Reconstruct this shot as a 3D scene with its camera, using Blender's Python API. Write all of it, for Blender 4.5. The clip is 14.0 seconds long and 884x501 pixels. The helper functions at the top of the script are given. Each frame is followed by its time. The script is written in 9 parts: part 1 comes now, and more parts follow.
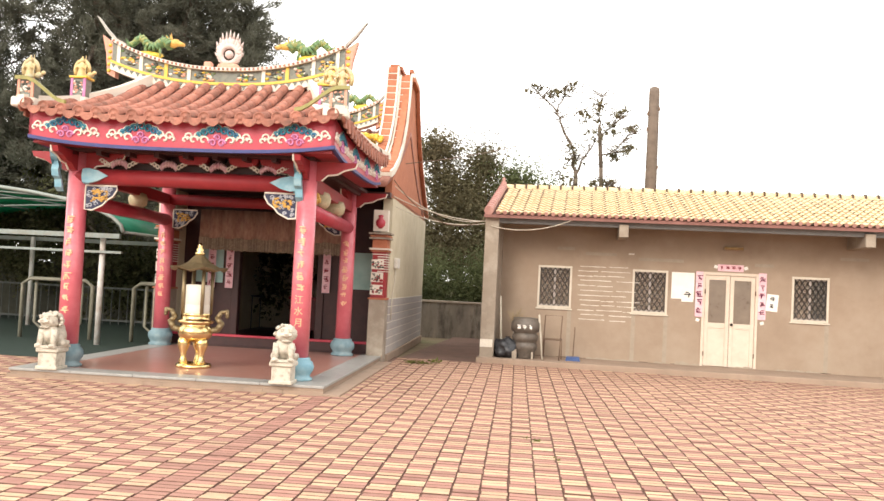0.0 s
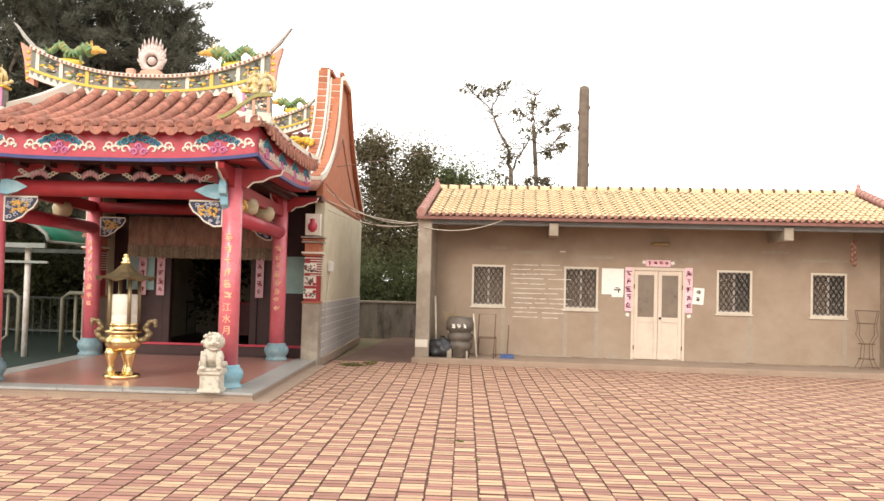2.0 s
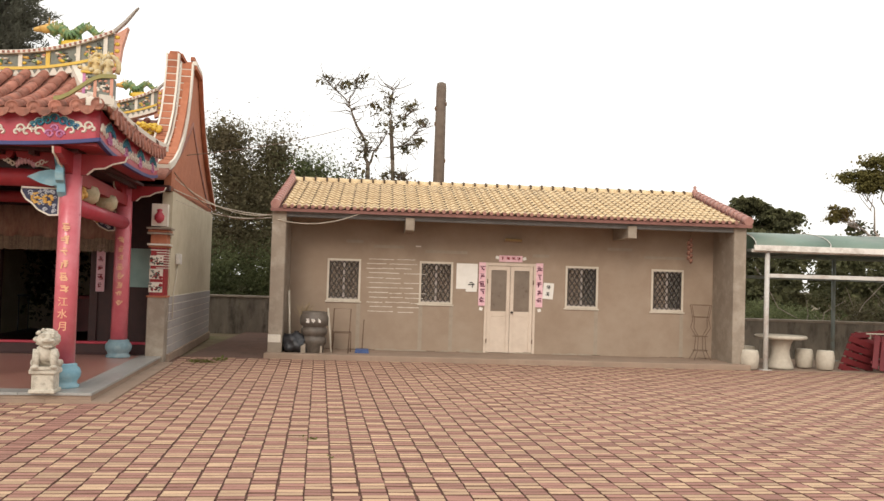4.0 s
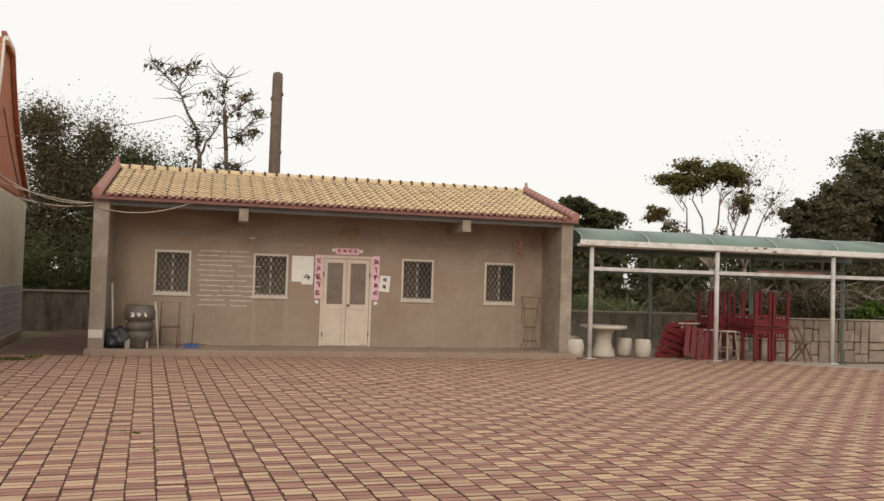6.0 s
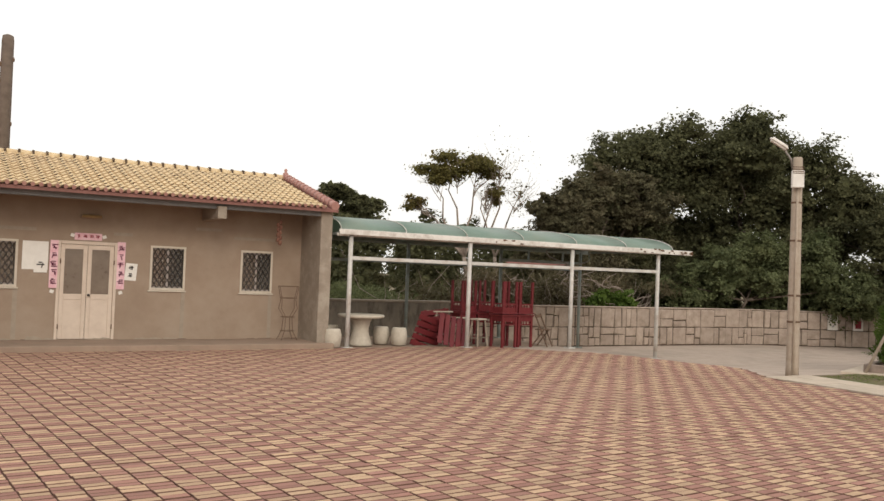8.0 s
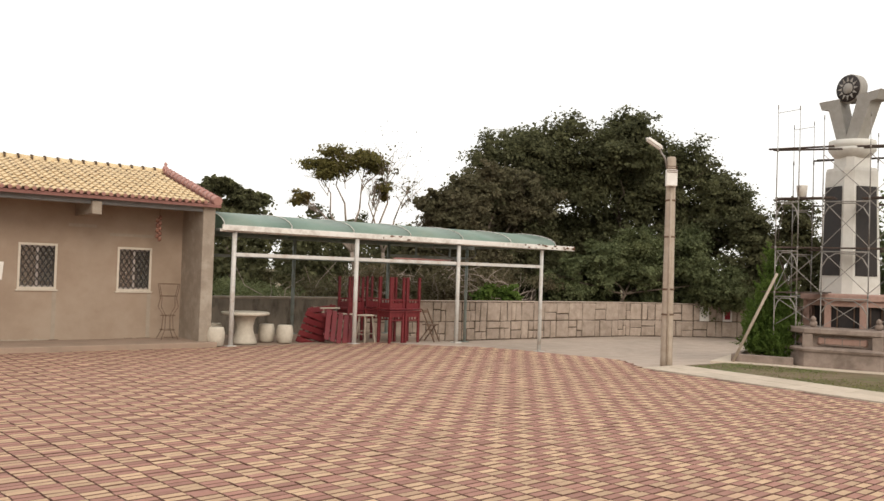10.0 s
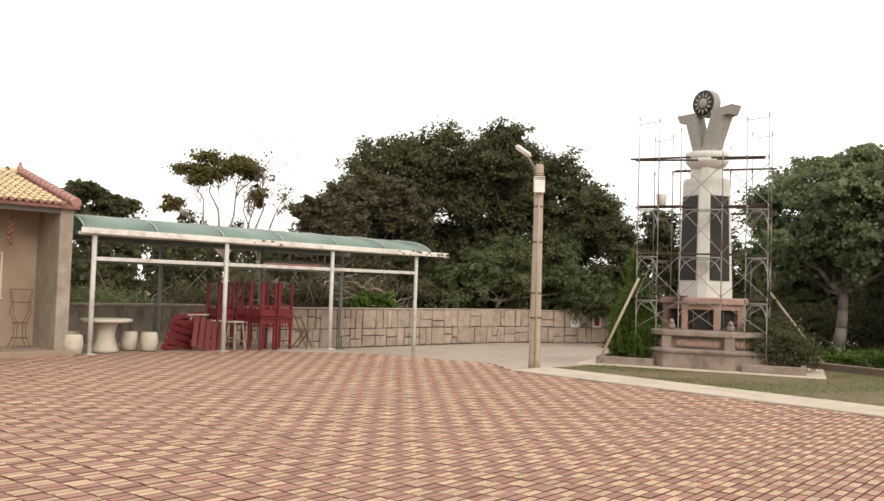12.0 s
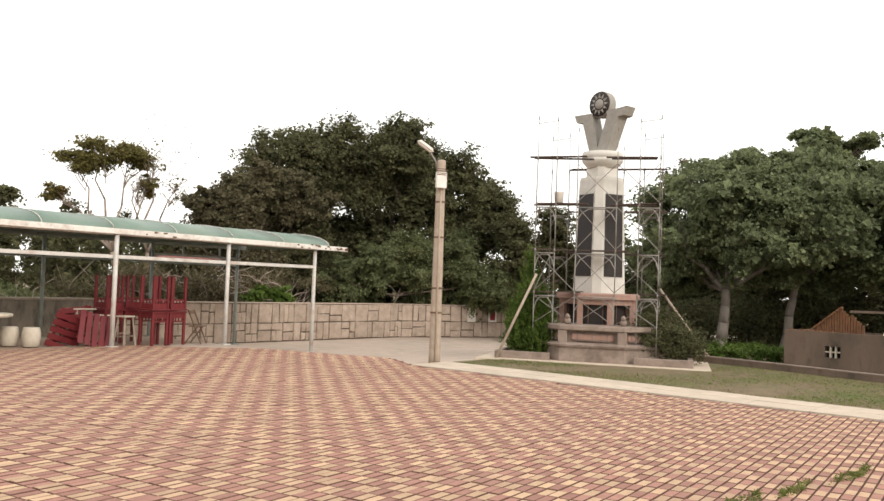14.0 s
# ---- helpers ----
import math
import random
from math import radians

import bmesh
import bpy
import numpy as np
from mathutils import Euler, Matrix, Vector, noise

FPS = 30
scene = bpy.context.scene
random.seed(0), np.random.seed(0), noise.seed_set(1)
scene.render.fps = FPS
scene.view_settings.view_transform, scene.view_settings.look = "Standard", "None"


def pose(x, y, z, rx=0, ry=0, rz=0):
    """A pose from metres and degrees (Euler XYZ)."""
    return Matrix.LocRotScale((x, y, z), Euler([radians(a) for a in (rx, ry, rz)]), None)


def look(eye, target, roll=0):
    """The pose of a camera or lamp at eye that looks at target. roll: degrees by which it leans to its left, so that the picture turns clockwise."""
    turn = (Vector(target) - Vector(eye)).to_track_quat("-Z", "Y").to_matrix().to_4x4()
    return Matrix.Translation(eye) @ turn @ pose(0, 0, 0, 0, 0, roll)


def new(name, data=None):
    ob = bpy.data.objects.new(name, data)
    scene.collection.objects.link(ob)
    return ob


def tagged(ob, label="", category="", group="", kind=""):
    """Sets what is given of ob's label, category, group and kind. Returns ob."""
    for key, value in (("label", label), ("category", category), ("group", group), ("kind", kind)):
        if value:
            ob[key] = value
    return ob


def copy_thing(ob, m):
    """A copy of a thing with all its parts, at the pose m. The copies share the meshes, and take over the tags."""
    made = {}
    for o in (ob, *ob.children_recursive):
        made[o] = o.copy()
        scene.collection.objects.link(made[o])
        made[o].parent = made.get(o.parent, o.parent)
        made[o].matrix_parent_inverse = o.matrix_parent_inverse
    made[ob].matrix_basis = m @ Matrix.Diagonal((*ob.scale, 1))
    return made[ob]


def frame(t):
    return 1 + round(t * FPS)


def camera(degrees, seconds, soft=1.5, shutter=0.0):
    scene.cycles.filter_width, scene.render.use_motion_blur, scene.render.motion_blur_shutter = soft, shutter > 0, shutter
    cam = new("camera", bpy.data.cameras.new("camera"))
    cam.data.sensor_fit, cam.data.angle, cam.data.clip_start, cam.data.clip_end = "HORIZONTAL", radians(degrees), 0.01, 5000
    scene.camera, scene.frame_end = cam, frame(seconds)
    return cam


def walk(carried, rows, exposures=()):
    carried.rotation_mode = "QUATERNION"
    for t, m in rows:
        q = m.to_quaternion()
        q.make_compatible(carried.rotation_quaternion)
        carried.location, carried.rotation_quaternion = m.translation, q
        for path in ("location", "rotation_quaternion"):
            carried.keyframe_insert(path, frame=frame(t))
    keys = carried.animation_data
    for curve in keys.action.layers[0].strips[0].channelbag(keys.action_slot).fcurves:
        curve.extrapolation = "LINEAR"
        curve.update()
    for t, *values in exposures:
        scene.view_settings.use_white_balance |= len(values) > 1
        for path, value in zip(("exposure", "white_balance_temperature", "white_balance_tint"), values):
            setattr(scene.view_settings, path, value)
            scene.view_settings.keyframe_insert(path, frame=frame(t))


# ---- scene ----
cam = camera(54.7, 14.0)
PATH = [
    (0, (0.509, -1.394, 1.703), (0.191, 0.579, 1.777), 2.9),
    (0.5, (0.59, -1.456, 1.751), (0.308, 0.523, 1.807), 2.6),
    (1, (0.656, -1.488, 1.799), (0.386, 0.493, 1.853), 2.2),
    (1.5, (0.666, -1.442, 1.773), (0.432, 0.543, 1.85), 1.8),
    (2, (0.816, -1.506, 1.81), (0.622, 0.483, 1.881), 1.5),
    (2.5, (0.826, -1.448, 1.793), (0.702, 0.547, 1.873), 2.0),
    (3, (0.809, -1.402, 1.799), (0.794, 0.597, 1.865), 1.7),
    (3.5, (0.806, -1.415, 1.831), (0.875, 0.583, 1.895), 1.7),
    (6, (0.837, -1.378, 1.693), (1.353, 0.553, 1.767), 1.8),
    (6.5, (0.853, -1.395, 1.806), (1.51, 0.493, 1.87), 1.9),
    (7, (0.896, -1.377, 1.72), (1.713, 0.447, 1.787), 2.2),
    (7.5, (0.957, -1.303, 1.763), (1.889, 0.466, 1.821), 2.1),
    (8, (0.926, -1.239, 1.84), (1.954, 0.475, 1.894), 2.2),
    (10.5, (1.012, -1.299, 1.878), (2.289, 0.239, 1.94), 1.9),
    (11, (1.147, -1.332, 1.807), (2.472, 0.164, 1.885), 2.0),
    (11.5, (1.131, -1.399, 1.799), (2.53, 0.028, 1.881), 1.9),
    (12, (1.159, -1.437, 1.72), (2.601, -0.053, 1.807), 1.8),
    (12.5, (1.116, -1.323, 1.799), (2.611, 0.003, 1.877), 1.9),
    (13, (1.057, -1.364, 1.741), (2.595, -0.088, 1.827), 2.0),
    (13.5, (1.067, -1.399, 1.736), (2.632, -0.156, 1.826), 2.0),
    (14, (1.074, -1.283, 1.726), (2.676, -0.089, 1.808), 2.1),
]
EXPOSURES = [(0, 0.40), (1.5, 0.32), (2.5, 0.0), (3.0, -0.12), (3.7, -0.32), (5.8, -0.88), (6.5, -0.88), (7.0, -0.90), (7.5, -0.82), (8.2, -0.66), (10.3, -0.5), (11, -0.44), (12.5, -0.3), (14, -0.24)]
walk(cam, [(t, look(eye, target, roll)) for t, eye, target, roll in PATH], EXPOSURES)


# ---- light ----
world = bpy.data.worlds.new("sky")
scene.world = world
world.use_nodes = True
wn = world.node_tree.nodes
wl = world.node_tree.links
wn.clear()
sky = wn.new("ShaderNodeTexSky")
sky.sky_type = "NISHITA"
sky.sun_disc = False
sky.sun_elevation = radians(28)
sky.sun_rotation = radians(200)
sky.air_density, sky.dust_density, sky.ozone_density = 1.0, 6.0, 1.0
haze = wn.new("ShaderNodeMix")
haze.data_type = "RGBA"
haze.inputs[0].default_value = 0.85
haze.inputs[7].default_value = (13.6, 13.3, 12.7, 1)
bg = wn.new("ShaderNodeBackground")
bg.inputs[1].default_value = 0.15
wout = wn.new("ShaderNodeOutputWorld")
wl.new(sky.outputs[0], haze.inputs[6])
wl.new(haze.outputs[2], bg.inputs[0])
wl.new(bg.outputs[0], wout.inputs[0])

sun_data = bpy.data.lights.new("sun", "SUN")
sun_data.energy = 1.7
sun_data.angle = radians(22)
sun_data.color = (1.0, 0.94, 0.85)
sun = new("sun", sun_data)
sun.matrix_world = look((-9, -22, 18), (0, 10, 0))


# ---- materials ----
def surface(name, c1, c2, scale=6.0, rough=0.75, bump=0.15, metal=0.0, spots=None, spot_scale=1.2, spot_amount=0.35,
            piece=0.0, island=0.0, stretch=(1, 1, 1), fine=60.0, coat=0.0, spec=0.4):
    """A node material: two colours mixed by noise at two scales, optional stains, relief, and a shift per piece."""
    m = bpy.data.materials.new(name)
    m.use_nodes = True
    nt = m.node_tree
    n, l = nt.nodes, nt.links
    b = n["Principled BSDF"]
    tc = n.new("ShaderNodeTexCoord")
    mp = n.new("ShaderNodeMapping")
    mp.inputs["Scale"].default_value = stretch
    l.new(tc.outputs["Object"], mp.inputs[0])
    n1 = n.new("ShaderNodeTexNoise")
    n1.inputs["Scale"].default_value = scale
    n1.inputs["Detail"].default_value = 6
    n1.inputs["Roughness"].default_value = 0.65
    l.new(mp.outputs[0], n1.inputs["Vector"])
    r1 = n.new("ShaderNodeValToRGB")
    r1.color_ramp.elements[0].position, r1.color_ramp.elements[1].position = 0.3, 0.7
    r1.color_ramp.elements[0].color, r1.color_ramp.elements[1].color = (*c1, 1), (*c2, 1)
    l.new(n1.outputs[0], r1.inputs[0])
    col = r1.outputs[0]
    if spots:
        n2 = n.new("ShaderNodeTexNoise")
        n2.inputs["Scale"].default_value = spot_scale
        n2.inputs["Detail"].default_value = 8
        n2.inputs["Roughness"].default_value = 0.7
        l.new(mp.outputs[0], n2.inputs["Vector"])
        r2 = n.new("ShaderNodeValToRGB")
        r2.color_ramp.elements[0].position, r2.color_ramp.elements[1].position = 0.48, 0.68
        r2.color_ramp.elements[0].color = (0, 0, 0, 1)
        r2.color_ramp.elements[1].color = (spot_amount,) * 3 + (1,)
        l.new(n2.outputs[0], r2.inputs[0])
        mx = n.new("ShaderNodeMix")
        mx.data_type = "RGBA"
        l.new(r2.outputs[0], mx.inputs[0])
        l.new(col, mx.inputs[6])
        mx.inputs[7].default_value = (*spots, 1)
        col = mx.outputs[2]
    if piece or island:
        hs = n.new("ShaderNodeHueSaturation")
        mr = n.new("ShaderNodeMapRange")
        if piece:
            src = n.new("ShaderNodeObjectInfo").outputs["Random"]
        else:
            src = n.new("ShaderNodeNewGeometry").outputs["Random Per Island"]
        k = piece or island
        mr.inputs[3].default_value, mr.inputs[4].default_value = 1 - k, 1 + k
        l.new(src, mr.inputs[0])
        l.new(mr.outputs[0], hs.inputs["Value"])
        l.new(col, hs.inputs["Color"])
        col = hs.outputs[0]
    l.new(col, b.inputs["Base Color"])
    b.inputs["Metallic"].default_value = metal
    b.inputs["Specular IOR Level"].default_value = spec
    b.inputs["Coat Weight"].default_value = coat
    b.inputs["Coat Roughness"].default_value = 0.15
    n3 = n.new("ShaderNodeTexNoise")
    n3.inputs["Scale"].default_value = fine
    n3.inputs["Detail"].default_value = 4
    l.new(mp.outputs[0], n3.inputs["Vector"])
    rr = n.new("ShaderNodeMapRange")
    rr.inputs[3].default_value, rr.inputs[4].default_value = max(rough - 0.12, 0.02), min(rough + 0.12, 1)
    l.new(n1.outputs[0], rr.inputs[0])
    l.new(rr.outputs[0], b.inputs["Roughness"])
    if bump:
        bp = n.new("ShaderNodeBump")
        bp.inputs["Strength"].default_value = bump
        bp.inputs["Distance"].default_value = 0.02
        l.new(n3.outputs[0], bp.inputs["Height"])
        l.new(bp.outputs[0], b.inputs["Normal"])
    return m


def leafy(name, c1, c2, dry=None, amount=0.2, vary=0.36):
    """Foliage: colour varies by leaf and by region, with some light let through."""
    m = surface(name, c1, c2, scale=0.9, rough=0.6, bump=0, island=vary, spots=dry, spot_scale=0.5, spot_amount=amount, spec=0.12)
    nt = m.node_tree
    b = nt.nodes["Principled BSDF"]
    t = nt.nodes.new("ShaderNodeBsdfTranslucent")
    a = nt.nodes.new("ShaderNodeMixShader")
    a.inputs[0].default_value = 0.42
    src = b.inputs["Base Color"].links[0].from_socket
    nt.links.new(src, t.inputs[0])
    nt.links.new(b.outputs[0], a.inputs[1])
    nt.links.new(t.outputs[0], a.inputs[2])
    nt.links.new(a.outputs[0], nt.nodes["Material Output"].inputs[0])
    return m


def glassy(name, tint=(0.6, 0.65, 0.6), rough=0.08):
    m = bpy.data.materials.new(name)
    m.use_nodes = True
    b = m.node_tree.nodes["Principled BSDF"]
    b.inputs["Base Color"].default_value = (*tint, 1)
    b.inputs["Transmission Weight"].default_value = 0.9
    b.inputs["Roughness"].default_value = rough
    b.inputs["IOR"].default_value = 1.2
    return m


PAVER_Y = surface("yellow_paver", (0.44, 0.288, 0.178), (0.54, 0.372, 0.242), 9, 0.85, 0.25, spots=(0.36, 0.215, 0.155), spot_scale=0.55, spot_amount=0.65, island=0.16)
PAVER_R = surface("red_paver", (0.285, 0.137, 0.103), (0.36, 0.188, 0.146), 9, 0.85, 0.25, spots=(0.33, 0.185, 0.14), spot_scale=0.55, spot_amount=0.6, island=0.16)
PAVER_YP = surface("yellow_paver_piece", (0.44, 0.288, 0.178), (0.54, 0.372, 0.242), 9, 0.85, 0.25, spots=(0.36, 0.215, 0.155), spot_scale=0.55, spot_amount=0.65, piece=0.16)
PAVER_RP = surface("red_paver_piece", (0.285, 0.137, 0.103), (0.36, 0.188, 0.146), 9, 0.85, 0.25, spots=(0.33, 0.185, 0.14), spot_scale=0.55, spot_amount=0.6, piece=0.16)
JOINT = surface("joint_sand", (0.095, 0.045, 0.031), (0.16, 0.083, 0.059), 14, 0.95, 0.3)
EARTH = surface("earth", (0.14, 0.10, 0.06), (0.22, 0.17, 0.10), 1.5, 0.95, 0.4, spots=(0.08, 0.10, 0.03), spot_scale=0.35, spot_amount=0.8)
CONCRETE = surface("concrete", (0.39, 0.305, 0.245), (0.49, 0.395, 0.325), 2.5, 0.85, 0.2, spots=(0.28, 0.24, 0.19), spot_scale=0.7, spot_amount=0.5)
SLAB = surface("pale_slab", (0.47, 0.385, 0.30), (0.58, 0.485, 0.39), 4, 0.85, 0.2, spots=(0.36, 0.30, 0.22), spot_scale=1.3, spot_amount=0.45, piece=0.06)
RENDERED = surface("grey_render", (0.285, 0.208, 0.15), (0.34, 0.257, 0.19), 1.6, 0.9, 0.25, spots=(0.36, 0.29, 0.225), spot_scale=0.8, spot_amount=0.4)
PILLAR = surface("pale_render", (0.25, 0.2, 0.155), (0.31, 0.255, 0.2), 3, 0.9, 0.25, spots=(0.50, 0.44, 0.36), spot_scale=2.2, spot_amount=0.5)
PLINTH = surface("plinth_render", (0.285, 0.20, 0.148), (0.36, 0.265, 0.195), 4, 0.9, 0.3, spots=(0.15, 0.11, 0.08), spot_scale=2.0, spot_amount=0.5)
PLASTER = surface("patch_plaster", (0.29, 0.235, 0.18), (0.35, 0.29, 0.225), 8, 0.9, 0.25)
CHALKY = surface("pale_scrape", (0.60, 0.54, 0.46), (0.70, 0.64, 0.55), 20, 0.9, 0.2)
LANE = surface("worn_lane_brick", (0.12, 0.07, 0.05), (0.19, 0.11, 0.085), 5, 0.9, 0.3, spots=(0.08, 0.06, 0.045), spot_scale=1.5, spot_amount=0.6)
SASH = surface("grey_sash", (0.34, 0.285, 0.25), (0.42, 0.36, 0.32), 9, 0.5, 0.05)
BEAM = surface("blue_grey_paint", (0.17, 0.17, 0.17), (0.22, 0.22, 0.215), 5, 0.7, 0.1, spots=(0.10, 0.09, 0.08), spot_scale=3)
TILE_Y = surface("yellow_glazed_tile", (0.57, 0.43, 0.25), (0.69, 0.54, 0.34), 8, 0.5, 0.1, piece=0.09, spots=(0.46, 0.31, 0.17), spot_scale=3.5, spot_amount=0.6)
TILE_YI = surface("yellow_glazed_tiles", (0.57, 0.43, 0.25), (0.69, 0.54, 0.34), 8, 0.5, 0.1, island=0.09, spots=(0.46, 0.31, 0.17), spot_scale=3.5, spot_amount=0.6)
# lips darker than the tiles: joint dirt plus row shadow put into the colour
LIP = surface("shaded_tile_lip", (0.30, 0.20, 0.11), (0.46, 0.33, 0.19), 9, 0.6, 0.1, spots=(0.07, 0.04, 0.025), spot_scale=5, spot_amount=0.9)
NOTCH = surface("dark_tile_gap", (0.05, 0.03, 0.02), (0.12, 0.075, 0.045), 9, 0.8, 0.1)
TILE_P = surface("pink_edge_tile", (0.34, 0.165, 0.14), (0.45, 0.25, 0.21), 7, 0.5, 0.1)
# near-black that puts indoor shade into floor, ceiling and vent panel colour
DARK = surface("shade_black", (0.012, 0.010, 0.009), (0.02, 0.017, 0.015), 3, 0.9, 0)
ALU = surface("cream_aluminium", (0.52, 0.45, 0.36), (0.60, 0.53, 0.44), 12, 0.5, 0.05)
GRILLE = surface("grey_steel_grille", (0.034, 0.026, 0.022), (0.06, 0.048, 0.04), 20, 0.5, 0.05, metal=0.3)
PANE = glassy("window_glass", (0.75, 0.70, 0.63), 0.2)
BROWNGLASS = surface("brown_frosted_glass", (0.15, 0.11, 0.08), (0.21, 0.16, 0.12), 3, 0.3, 0.05, coat=0.3)
DOORP = surface("cream_door_paint", (0.58, 0.47, 0.38), (0.64, 0.53, 0.43), 5, 0.5, 0.05, spots=(0.42, 0.32, 0.24), spot_scale=3, spot_amount=0.3)
PAPER = surface("white_paper", (0.72, 0.68, 0.62), (0.80, 0.76, 0.70), 6, 0.9, 0.05)
PINKP = surface("pink_paper", (0.70, 0.36, 0.42), (0.82, 0.60, 0.62), 5, 0.9, 0.05)
INK = surface("ink_black", (0.02, 0.016, 0.016), (0.05, 0.04, 0.04), 20, 0.9, 0)
INKP = surface("ink_plum", (0.10, 0.02, 0.045), (0.16, 0.04, 0.07), 20, 0.9, 0)
INKR = surface("ink_maroon", (0.20, 0.02, 0.03), (0.28, 0.04, 0.05), 20, 0.9, 0)
STEELW = surface("white_painted_steel", (0.52, 0.50, 0.47), (0.62, 0.60, 0.56), 5, 0.5, 0.08, spots=(0.30, 0.16, 0.08), spot_scale=3.2, spot_amount=0.45)
STEELG = surface("grey_green_steel", (0.20, 0.23, 0.21), (0.27, 0.30, 0.28), 5, 0.5, 0.08, spots=(0.18, 0.10, 0.05), spot_scale=3)
FASCIA = surface("pale_fascia_metal", (0.66, 0.62, 0.57), (0.78, 0.75, 0.7), 4, 0.5, 0.05, spots=(0.20, 0.13, 0.08), spot_scale=1.6, spot_amount=0.6)
GALV = surface("galvanised_tube", (0.2, 0.185, 0.165), (0.3, 0.28, 0.26), 9, 0.5, 0.1, metal=0.4, spots=(0.20, 0.11, 0.06), spot_scale=5, spot_amount=0.4)
RUSTY = surface("rusty_iron", (0.10, 0.06, 0.04), (0.19, 0.12, 0.08), 12, 0.8, 0.2)
CEMENT = surface("table_cement", (0.46, 0.40, 0.32), (0.58, 0.52, 0.43), 8, 0.85, 0.2, spots=(0.30, 0.25, 0.19), spot_scale=3)
REDWOOD = surface("red_lacquer_wood", (0.105, 0.012, 0.016), (0.17, 0.024, 0.026), 6, 0.45, 0.08, stretch=(1, 1, 0.3))
STONEW = surface("wall_stone", (0.33, 0.255, 0.205), (0.47, 0.38, 0.31), 4, 0.9, 0.35, spots=(0.22, 0.17, 0.125), spot_scale=2.6, spot_amount=0.6, piece=0.09)
MORTAR = surface("wall_mortar", (0.07, 0.05, 0.035), (0.12, 0.09, 0.065), 5, 0.95, 0.3)
OLDWALL = surface("weathered_wall", (0.15, 0.125, 0.10), (0.29, 0.245, 0.195), 2.2, 0.95, 0.35, spots=(0.045, 0.04, 0.032), spot_scale=3.0, spot_amount=0.9, stretch=(1, 1, 0.35))
POLEC = surface("pole_concrete", (0.33, 0.26, 0.20), (0.42, 0.35, 0.28), 6, 0.85, 0.15, spots=(0.24, 0.18, 0.13), spot_scale=2)
BARK = surface("bark", (0.10, 0.075, 0.055), (0.18, 0.14, 0.11), 7, 0.95, 0.5, stretch=(1, 1, 0.25))
PALEBARK = surface("pale_bark", (0.26, 0.20, 0.16), (0.38, 0.31, 0.26), 7, 0.95, 0.4, stretch=(1, 1, 0.25))
LEAF_D = leafy("dark_foliage", (0.08, 0.084, 0.044), (0.15, 0.15, 0.074), (0.15, 0.125, 0.065), 0.4)
LEAF_M = leafy("mid_foliage", (0.11, 0.13, 0.062), (0.19, 0.21, 0.102), (0.13, 0.12, 0.035), 0.25)
LEAF_L = leafy("light_foliage", (0.106, 0.144, 0.037), (0.188, 0.194, 0.056), (0.19, 0.13, 0.055), 0.5)
LEAF_C = leafy("needle_foliage", (0.115, 0.114, 0.088), (0.18, 0.178, 0.135), (0.20, 0.175, 0.135), 0.35, 0.15)
LAWN = surface("lawn_soil", (0.125, 0.092, 0.05), (0.21, 0.155, 0.095), 2.2, 0.95, 0.4, spots=(0.095, 0.12, 0.03), spot_scale=0.7, spot_amount=0.9)
LEAF_DRY = leafy("brown_foliage", (0.115, 0.10, 0.058), (0.19, 0.165, 0.095), (0.19, 0.13, 0.085), 0.6)
LEAF_H = leafy("shrub_foliage", (0.07, 0.12, 0.025), (0.145, 0.205, 0.048))
GRASS = leafy("grass_blades", (0.10, 0.15, 0.03), (0.185, 0.215, 0.06), (0.28, 0.22, 0.11), 0.6)


# ---- modelling helpers ----
def box(bm, x0, x1, y0, y1, z0, z1, m=None, mi=0):
    t = Matrix.LocRotScale(((x0 + x1) / 2, (y0 + y1) / 2, (z0 + z1) / 2), None, (abs(x1 - x0), abs(y1 - y0), abs(z1 - z0)))
    r = bmesh.ops.create_cube(bm, size=1, matrix=(m @ t) if m else t)
    if mi:
        for f in {f for v in r["verts"] for f in v.link_faces}:
            f.material_index = mi
    return r["verts"]


def rod(bm, a, b, r0, r1=None, n=8):
    """A tapered round bar from a to b, closed."""
    a, b = Vector(a), Vector(b)
    d = b - a
    if d.length < 1e-5:
        return
    q = d.to_track_quat("Z", "Y").to_matrix()
    r1 = r0 if r1 is None else r1
    rings = []
    for c, r in ((a, r0), (b, r1)):
        rings.append([bm.verts.new(c + q @ Vector((r * math.cos(2 * math.pi * i / n), r * math.sin(2 * math.pi * i / n), 0))) for i in range(n)])
    for i in range(n):
        j = (i + 1) % n
        f = bm.faces.new((rings[0][i], rings[0][j], rings[1][j], rings[1][i]))
        f.smooth = n > 5
    bm.faces.new(rings[0][::-1])
    bm.faces.new(rings[1])


